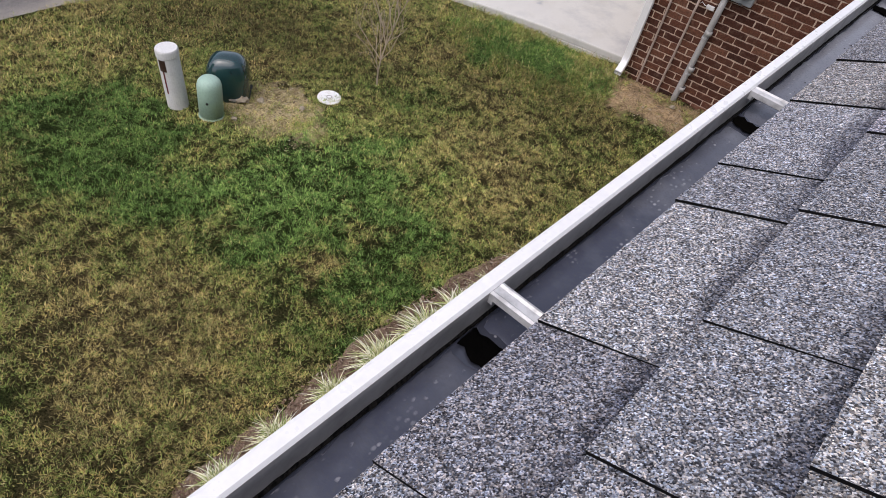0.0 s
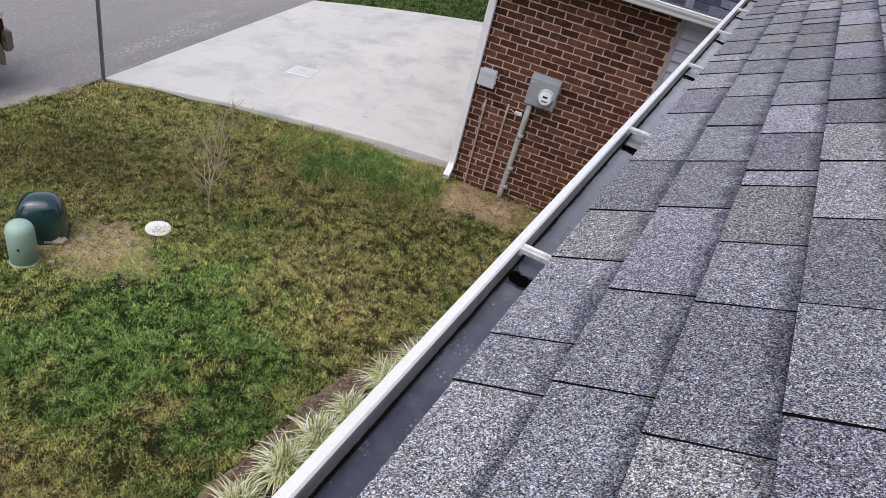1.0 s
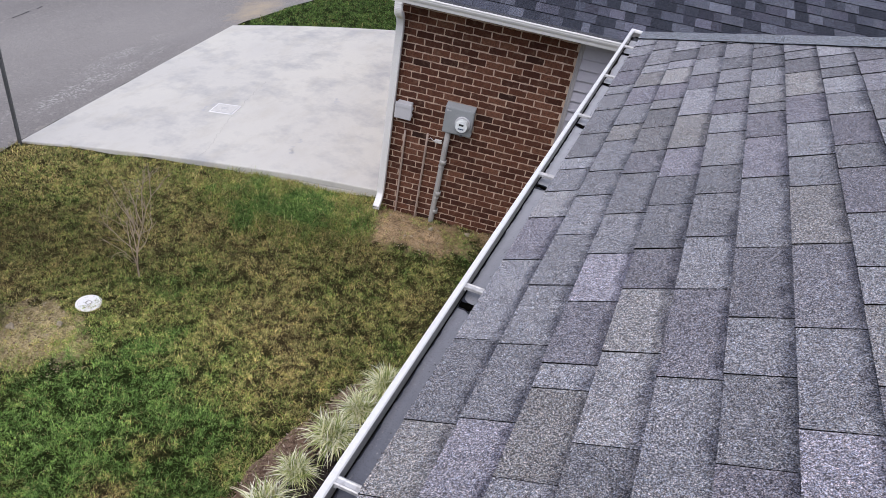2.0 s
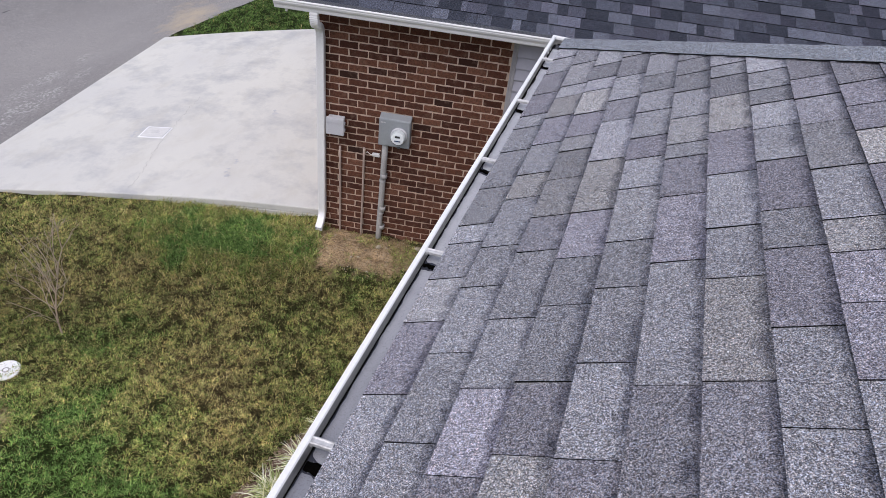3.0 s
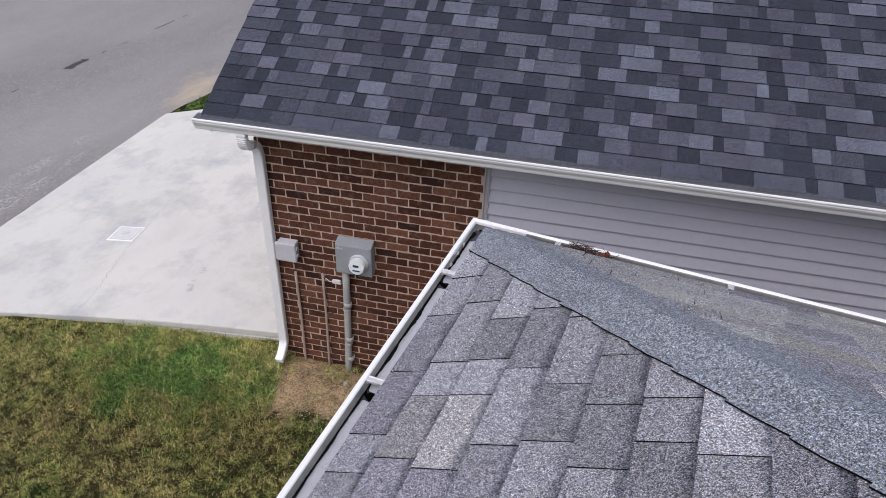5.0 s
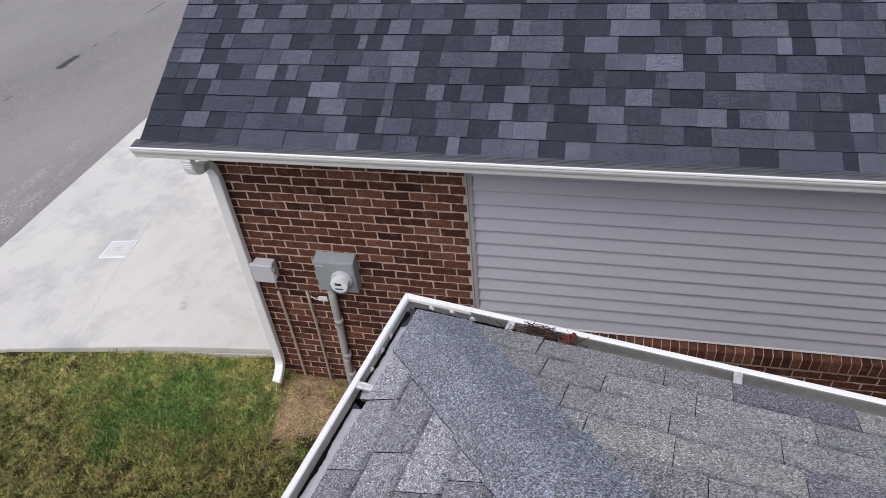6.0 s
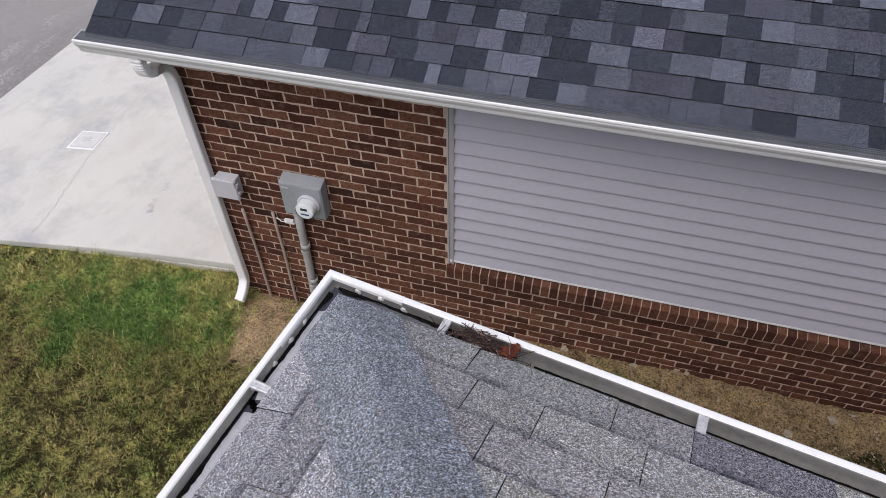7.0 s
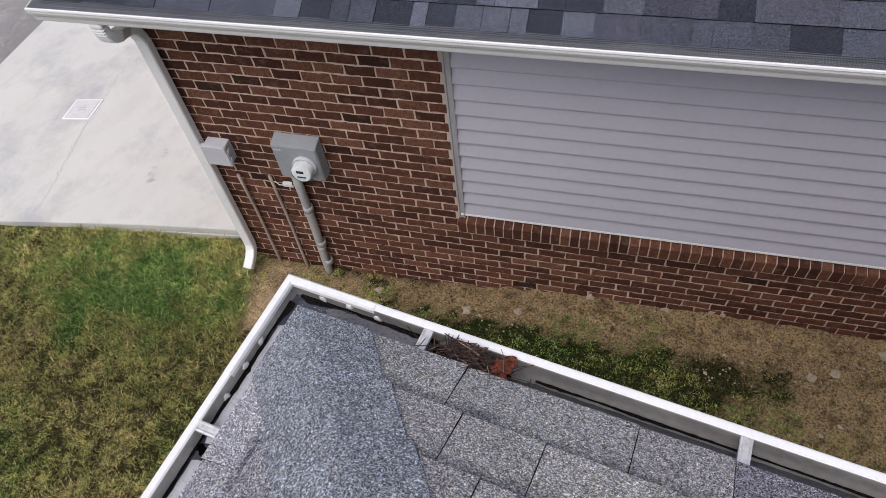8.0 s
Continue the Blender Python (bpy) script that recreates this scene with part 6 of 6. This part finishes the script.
tagged(new("gravel", mesh_of("gravel", v, f, [M_CRUMB])), "tan crumbs of soil and gravel on bare ground", "gravel", kind="stuff")

# bare shrub
shrub = thing("bare_shrub", pose(-2.86, 5.62, on_ground(-2.86, 5.62)), "leafless twiggy grey-brown shrub on the lawn", "shrub")
rnd = random.Random(31)


def twig(bm, p, d, length, r, depth):
    pts = [Vector(p)]
    for i in range(6):
        d = (d + Vector((rnd.gauss(0, 0.12), rnd.gauss(0, 0.12), rnd.gauss(0.02, 0.07)))).normalized()
        pts.append(pts[-1] + d * (length / 6))
    sweep(pts, r, 5, bm, 0.4)
    if depth:
        for _ in range(rnd.randint(3, 4)):
            q = pts[rnd.randint(2, 6)]
            e = (d + Vector((rnd.gauss(0, 0.5), rnd.gauss(0, 0.5), rnd.gauss(0.15, 0.3)))).normalized()
            twig(bm, q, e, length * rnd.uniform(0.3, 0.55), r * 0.55, depth - 1)
    return pts


bm = bmesh.new()
stem = twig(bm, (0, 0, -0.03), Vector((-0.14, 0.05, 1)).normalized(), 1.0, 0.010, 0)
part("stem", bm, M_BARK, shrub)
# long, thin branches, most of them leaning towards the street
for at, dx, dy, dz, ln in ((1, -0.5, 0.2, 0.9, 0.52), (1, 0.45, -0.3, 0.9, 0.5), (2, -0.75, -0.3, 0.6, 0.46), (2, 0.5, 0.4, 0.9, 0.5), (2, -0.3, 0.3, 1.0, 0.55), (3, 0.5, -0.1, 0.9, 0.45), (3, -0.45, 0.2, 0.9, 0.5), (3, 0.15, 0.35, 1.0, 0.5), (4, 0.3, -0.3, 1.0, 0.42), (4, -0.3, 0.3, 1.0, 0.44), (4, -0.35, -0.2, 0.9, 0.4), (5, 0.2, 0.2, 1.0, 0.34), (5, -0.2, -0.15, 1.0, 0.34), (6, 0.0, 0.1, 1.0, 0.25)):
    bm = bmesh.new()
    twig(bm, stem[at], Vector((dx, dy, dz)).normalized(), ln, 0.0055, 2)
    part("branch", bm, M_BARK, shrub)


# variegated lilyturf along the bed
def lilyturf(seed, n=540):
    r = random.Random(seed)
    vs, fs = [], []
    for _ in range(n):
        a, reach, ln, wd = r.uniform(0, 6.283), r.uniform(0.08, 1.0), r.uniform(0.16, 0.32), r.uniform(0.0026, 0.0056)
        ca, sa = math.cos(a), math.sin(a)
        bx, by = r.gauss(0, 0.035), r.gauss(0, 0.035)
        i0 = len(vs)
        for i in range(6):
            t = i / 5
            out, up = reach * ln * (0.25 * t + 0.62 * t * t), ln * (t * (1.15 - 0.25 * reach) - (0.25 + 0.62 * reach) * t * t)
            w_ = wd * (1 - 0.85 * t ** 2)
            x, y = bx + ca * out, by + sa * out
            vs.append((x - sa * w_, y + ca * w_, up))
            vs.append((x + sa * w_, y - ca * w_, up))
        for i in range(5):
            k = i0 + 2 * i
            fs.append((k, k + 1, k + 3, k + 2))
    return mesh_of("leaves", vs, fs, [M_LIRIOPE])


TURF = [lilyturf(s) for s in range(5)]
for i, (x, y, s) in enumerate([(-0.27, 0.75, 1.0), (-0.28, 1.13, 0.95), (-0.26, 1.52, 0.9), (-0.27, 1.95, 0.9), (-0.265, 2.36, 0.95), (-0.275, 2.81, 0.95), (-0.27, 3.22, 1.15), (-0.23, 3.638, 1.32), (-0.19, 3.98, 1.25), (-0.165, 4.35, 1.0), (-0.085, 4.78, 1.36), (-0.02, 5.125, 1.22), (0.05, 5.50, 1.25)]):
    t = thing("lilyturf", pose(x, y, on_ground(x, y) + 0.02, 0, 0, i * 67), "clump of cream-edged variegated lilyturf in the mulch bed", "plant", "lilyturf row")
    piece("leaves", TURF[i % 5], t, Matrix.Diagonal((s, s, s, 1)))

# bark chips on the mulch, dead leaf litter along the bed's lip
def chips(name, n, o0, o1, size, material, label, seed):
    r = np.random.default_rng(seed)
    vs, fs = [], []
    for _ in range(n):
        y = r.uniform(1.2, 5.7)
        x = float(bed_edge(y)) + r.uniform(o0, o1)
        if x > 1.0:
            continue
        a, ln, wd = r.uniform(0, 6.283), size * r.uniform(0.5, 1.5), size * r.uniform(0.2, 0.5)
        ca, sa, z, t = math.cos(a), math.sin(a), on_ground(x, y) + 0.030 + r.uniform(0, 0.012), r.normal(0, 0.35)
        k = len(vs)
        for p, q in ((-1, -1), (1, -1), (1, 1), (-1, 1)):
            dx, dy = p * ln / 2 * r.uniform(0.7, 1.1), q * wd / 2 * r.uniform(0.6, 1.1)
            vs.append((x + ca * dx - sa * dy, y + sa * dx + ca * dy, z + dx * t + 0.004))
            vs.append((x + ca * dx - sa * dy, y + sa * dx + ca * dy, z + dx * t - 0.002))
        fs += [(k, k + 2, k + 4, k + 6)] + [(k + i, k + i + 1, k + (i + 3) % 8, k + (i + 2) % 8) for i in (0, 2, 4, 6)]
    return tagged(new(name, mesh_of(name, vs, fs, [material])), label, "mulch", kind="stuff")


chips("bark_chips", 5200, 0.20, 0.85, 0.032, M_CHIP, "dark bark chips of a mulched bed", 51)
chips("leaf_litter", 3400, -0.03, 0.30, 0.022, M_LITTER, "brown dead leaf litter along the bed", 52)

# twigs and a dry leaf caught in the gutter
rnd = random.Random(77)
bm = bmesh.new()
for _ in range(340):
    x, y = rnd.gauss(1.640, 0.048), rnd.uniform(EY - 0.01, EY + 0.060)
    a = rnd.uniform(-1.5, 1.5)
    ln = rnd.uniform(0.03, 0.075)
    c0 = Vector((x, y, WZ + rnd.uniform(0.010, 0.074)))
    dd = Vector((math.cos(a), math.sin(a) * 0.6, rnd.gauss(0, 0.24)))
    p0, p1 = c0 - dd * ln * 0.5, c0 + dd * ln * 0.5
    for p in (p0, p1):
        p.y = min(max(p.y, EY - 0.03), EY + 0.064)
        p.z = min(max(p.z, WZ + 0.002), WZ + 0.080)
    sweep([p0, (p0 + p1) / 2 + Vector((0, 0, rnd.uniform(-0.004, 0.006))), p1], rnd.uniform(0.0006, 0.0014), 5, bm)
# black lumps low in the pile stand in for the dark void under the twigs
rb = random.Random(40)
for _ in range(44):
    q = bmesh.ops.create_icosphere(bm, subdivisions=1, radius=rb.uniform(0.010, 0.018), matrix=Matrix.Translation((rb.uniform(1.55, 1.72), EY + rb.uniform(-0.01, 0.05), WZ - 0.003 + rb.uniform(-0.01, 0.010))) @ Matrix.Diagonal((1.4, 1.0, 0.6, 1)))
    for p_ in {f_ for v_ in q["verts"] for f_ in v_.link_faces}:
        p_.material_index = 1
tagged(part("twigs", bm, [M_TWIG, M_BLACKFILL]), "tangle of dry brown twigs clogging the gutter", "debris", kind="stuff")
LX = Vector((0.30, 0.80, 0.52)).normalized()
LZ = (Vector((-0.35, -0.45, 0.82)) - LX * LX.dot(Vector((-0.35, -0.45, 0.82)))).normalized()
LM = Matrix((LX, LZ.cross(LX), LZ)).transposed().to_4x4()
leaf = thing("dry_leaf", Matrix.Translation((1.715, EY + 0.036, WZ + 0.040)) @ LM @ Matrix.Diagonal((0.85, 1.0, 1.5, 1)), "curled rust-brown dry leaf in the gutter", "leaf")
bm = bmesh.new()
cols = []
for i in range(19):
    t = i / 18
    # a lobed outline, folded along the midrib and crumpled across it
    w_ = 0.027 * math.sin(math.pi * min(1, t * 1.0 + 0.02)) ** 0.55 * (0.86 + 0.20 * math.sin(t * 23)) + 0.001
    row_ = []
    for j in range(9):
        q = -1 + j / 4
        fold = 0.011 * abs(q) ** 1.3 - 0.012 * max(0, abs(q) - 0.6)
        row_.append(bm.verts.new((-0.045 + 0.09 * t, w_ * q, fold + 0.009 * math.sin(t * 5) + 0.0035 * math.sin(q * 7 + t * 13) + 0.003 * math.sin(t * 31 - q * 5))))
    cols.append(row_)
for a, b in zip(cols, cols[1:]):
    for i in range(8):
        bm.faces.new((a[i], a[i + 1], b[i + 1], b[i]))
bmesh.ops.solidify(bm, geom=bm.faces[:], thickness=0.0012)
part("blade", bm, M_LEAF, leaf, smooth=True)
part("stalk", sweep([(-0.045, 0, 0.0), (-0.06, 0.003, 0.004), (-0.072, 0.0, 0.012)], 0.0012, 5), M_TWIG, leaf)

# ---- parked pickup on the street ----
truck = thing("pickup_truck", pose(-6.73, 5.625, -0.412, 0, 0, 88), "parked maroon pickup truck with taupe lower cladding", "truck")
# front axle at x = 0, near side at y = 0 facing -y
bm = bmesh.new()
extrude_profile([(-4.6, 0.62), (-4.6, 1.18), (-1.0, 1.20), (-0.5, 1.18), (0.50, 1.08), (0.585, 0.95), (0.60, 0.62), (0.53, 0.62), (0.47, 0.86), (0.30, 1.0), (0.0, 1.04), (-0.30, 1.0), (-0.47, 0.86), (-0.52, 0.62)], 0.06, 1.86, lambda s, p: (p[0], s, p[1]), bm)
bmesh.ops.bevel(bm, geom=[e for e in bm.edges if abs(e.verts[0].co.y - e.verts[1].co.y) < 0.01], offset=0.03, segments=2, affect="EDGES")
part("body", bm, M_MAROON, truck)
bm = extrude_profile([(-3.0, 1.19), (-2.75, 1.80), (-1.5, 1.86), (-0.75, 1.76), (-0.05, 1.19)], 0.16, 1.76, lambda s, p: (p[0], s, p[1]))
part("cab", bm, M_MAROON, truck)
for y0, y1 in ((0.150, 0.158), (1.762, 1.770)):
    part("side_window", extrude_profile([(-2.7, 1.24), (-2.6, 1.74), (-1.5, 1.78), (-0.85, 1.70), (-0.35, 1.24)], y0, y1, lambda s, p: (p[0], s, p[1])), M_GLASSD, truck)
part("windscreen", extrude_profile([(-0.03, 1.22), (-0.72, 1.74), (-0.70, 1.76), (-0.01, 1.24)], 0.24, 1.68, lambda s, p: (p[0], s, p[1])), M_GLASSD, truck)
part("cladding", box(-3.2, -0.56, 0.045, 0.075, 0.50, 0.74, 0.012), M_TAN, truck, "tan lower cladding")
bm = bmesh.new()
rings = []
for i in range(13):
    a = math.pi * (-0.06 + 1.12 * i / 12)
    rings.append([bm.verts.new((r * math.cos(a), y, 0.46 + r * math.sin(a))) for r, y in ((0.475, 0.03), (0.525, 0.03), (0.53, 0.08), (0.475, 0.08))])
for a, b in zip(rings, rings[1:]):
    for k in range(4):
        bm.faces.new((a[k], a[(k + 1) % 4], b[(k + 1) % 4], b[k]))
bm.faces.new(rings[0]), bm.faces.new(rings[-1][::-1])
part("fender_flare", bm, M_TAN, truck, "tan wheel-arch flare")
part("bumper", box(0.535, 0.66, 0.03, 1.89, 0.52, 0.78, 0.03), M_TAN, truck, "taupe front bumper")
part("bumper_corner", box(0.54, 0.64, 0.02, 0.2, 0.70, 0.80, 0.02), M_TAN, truck, "taupe bumper end")
hl = part("headlight", box(0.47, 0.590, 0.054, 0.24, 0.93, 1.04, 0.02), M_LENS, truck, "pale headlight")
part("indicator", box(0.44, 0.50, 0.048, 0.10, 0.90, 1.04, 0.01), M_AMBER, hl, "amber indicator")
part("underbody", box(-4.4, 0.5, 0.3, 1.6, 0.34, 0.62), M_BLACK, truck)
part("wheel_well", box(-0.5, 0.5, 0.35, 0.62, 0.3, 1.0), M_BLACK, truck)


def wheel(x, y, flip):
    m = pose(x, y, 0.405, 90 if not flip else -90, 0, 0)
    t = part("wheel", lathe([(0.27, -0.02), (0.29, 0.0), (0.33, 0.012), (0.385, 0.004), (0.404, -0.02), (0.406, -0.2), (0.385, -0.235), (0.28, -0.235), (0.27, -0.2)], 40), M_RUBBER, truck, "black all-terrain tyre", m, smooth=True)
    part("barrel", lathe([(0.272, -0.01), (0.262, -0.03), (0.255, -0.12), (0.0, -0.12)], 36), M_BLACK, t)
    rim_ = bmesh.new()
    lathe([(0.272, 0.0), (0.266, 0.006), (0.254, 0.004), (0.250, -0.02), (0.268, -0.03)], 36, rim_)
    for i in range(6):
        for q in (-9, 9):
            a = radians(i * 60 + q)
            b = radians(i * 60 + q * 1.35)
            sweep([(0.05 * math.cos(a), 0.05 * math.sin(a), -0.012), (0.15 * math.cos(a), 0.15 * math.sin(a), -0.004), (0.256 * math.cos(b), 0.256 * math.sin(b), -0.008)], 0.013, 6, rim_)
    lathe([(0.062, -0.03), (0.062, 0.0), (0.045, 0.008), (0.0, 0.01)], 24, rim_)
    part("rim", rim_, M_ALLOY, t, "machined split-spoke alloy rim")
    letters = bmesh.new()
    for i in range(14):
        if i % 7 < 5:
            a = radians(i * 360 / 14)
            mm = Matrix.Rotation(a, 4, "Z") @ Matrix.Translation((0.355, 0, 0.0115))
            bmesh.ops.create_cube(letters, size=1, matrix=mm @ Matrix.Diagonal((0.016, 0.034, 0.002, 1)))
    part("sidewall_marks", letters, M_LETTER, t, "raised white sidewall marks")
    return t


for x in (0.0, -3.5):
    wheel(x, 0.12, False)
    wheel(x, 1.80, True)

# ---- grass, sown where the lawn is ----
rng = np.random.default_rng(12)


def blades(name, X, Y, h0, h1, wide, label, spread=0.0, per=1):
    """Bent tapering blades; per blades share one root, fanned out to make a tuft."""
    if per > 1:
        lift = np.repeat(rng.uniform(0.5, 1.4, len(X)), per)
        X, Y = np.repeat(X, per), np.repeat(Y, per)
    else:
        lift = 1.0
    n = len(X)
    a = rng.uniform(0, 2 * np.pi, n)
    r0 = spread * np.sqrt(rng.uniform(0, 1, n))
    X, Y = X + np.cos(a) * r0, Y + np.sin(a) * r0
    a = a + rng.normal(0, 0.9, n)
    Z = lumps(X, Y) - 0.005
    h = rng.uniform(h0, h1, n) * lift
    t1, t2 = np.abs(rng.normal(0.62, 0.3, n)), np.abs(rng.normal(1.38, 0.35, n))
    w_ = wide * rng.uniform(0.6, 1.3, n)
    ca, sa = np.cos(a), np.sin(a)
    mid = np.column_stack((X + ca * np.sin(t1) * h * 0.5, Y + sa * np.sin(t1) * h * 0.5, Z + np.cos(t1) * h * 0.5))
    tip = mid + np.column_stack((ca * np.sin(t2), sa * np.sin(t2), np.cos(t2))) * (h * 0.55)[:, None]
    off = np.column_stack((-sa * w_, ca * w_, 0 * w_))
    root = np.column_stack((X, Y, Z))
    co = np.stack((root - off, root + off, mid - off * 0.8, mid + off * 0.8, tip), 1).reshape(-1, 3)
    base = np.arange(n)[:, None] * 5
    loops = (base + np.array((0, 1, 3, 2, 2, 3, 4))).ravel().astype(np.int32)
    starts = (np.arange(n)[:, None] * 7 + np.array((0, 4))).ravel().astype(np.int32)
    me = bpy.data.meshes.new(name)
    me.vertices.add(5 * n)
    me.vertices.foreach_set("co", co.ravel())
    me.loops.add(7 * n)
    me.loops.foreach_set("vertex_index", loops)
    me.polygons.add(2 * n)
    me.polygons.foreach_set("loop_start", starts)
    me.update(calc_edges=True)
    me.validate()
    me.materials.append(M_GRASS)
    return tagged(new(name, me), label, "grass", kind="stuff")


N = 190000
X, Y = rng.uniform(-6.6, 4.6, N), rng.uniform(0.2, 9.5, N)
u_, v_ = to_uv(X, Y)
keep = (X > kerb(Y) - 0.03 + 0.03 * rng.normal(size=N)) & ((X < bed_edge(Y) + 0.02 * rng.normal(size=N)) | (Y > 5.95))
keep &= np.where(u_ < -1.12, v_ < drive_edge(u_) - 0.025, v_ < -0.03)
keep &= (X < 1.35) | (Y > 6.0)
cover = 0.12 + 0.95 * field(X, Y, 15, 8) + 0.35 * (field(X, Y, 2.4, 9) - 0.5)
cover *= 1 - 0.97 * bareness(X, Y)
strip = (X > -0.1) & (Y > 6.2)
cover = np.where(strip, cover * np.clip(0.35 + 0.9 * field(X, Y, 2.2, 12) - np.clip((X - 2.2) * 0.25, 0, 0.4), 0, 1), cover)
keep &= rng.uniform(0, 1, N) < cover
X, Y = X[keep], Y[keep]
worn = strip[keep]
blades("grass", X[worn], Y[worn], 0.016, 0.036, 0.0019, "thin short grass in the strip between the houses", 0.022, 11)
X, Y = X[~worn], Y[~worn]
near = (X > -4.6) & (Y < 8.9)
blades("grass", X[near], Y[near], 0.022, 0.054, 0.0022, "short matted lawn grass, green in patches and dry straw between", 0.024, 11)
blades("grass", X[~near], Y[~near], 0.028, 0.066, 0.0034, "short matted lawn grass, green in patches and dry straw between", 0.030, 7)
# the rest of the lawn, out of the way
N = 26000
X, Y = rng.uniform(-6.3, 9.5, N), rng.uniform(-7.5, 9.9, N)
u_, v_ = to_uv(X, Y)
ok = ((Y < 0.2) & (X < bed_edge(Y))) | ((X > 4.6) & (Y > 6.5) & (v_ < -0.05))
blades("grass", X[ok], Y[ok], 0.03, 0.07, 0.006, "short matted lawn grass, green in patches and dry straw between", 0.05, 7)
# lusher, taller tufts by the driveway's end
n = 4600
X, Y = rng.normal(-2.25, 0.6, n), rng.normal(7.72, 0.36, n)
u_, v_ = to_uv(X, Y)
ok = (v_ < drive_edge(u_) - 0.03) & (u_ < -1.0)
blades("tall_grass", X[ok], Y[ok], 0.06, 0.13, 0.0028, "taller lush green grass beside the driveway", 0.02, 9)
n = 9000
X, Y = rng.uniform(-7.6, -2.5, n), rng.uniform(13.3, 22, n)
t_ = (X + 7.38) / 4.74
ok = (X > kerb(Y) + 0.05) & (Y > 13.25 + 1.95 * t_ + 0.04)
blades("far_grass", X[ok], Y[ok], 0.04, 0.09, 0.005, "green grass verge beyond the driveway", 0.04, 10)
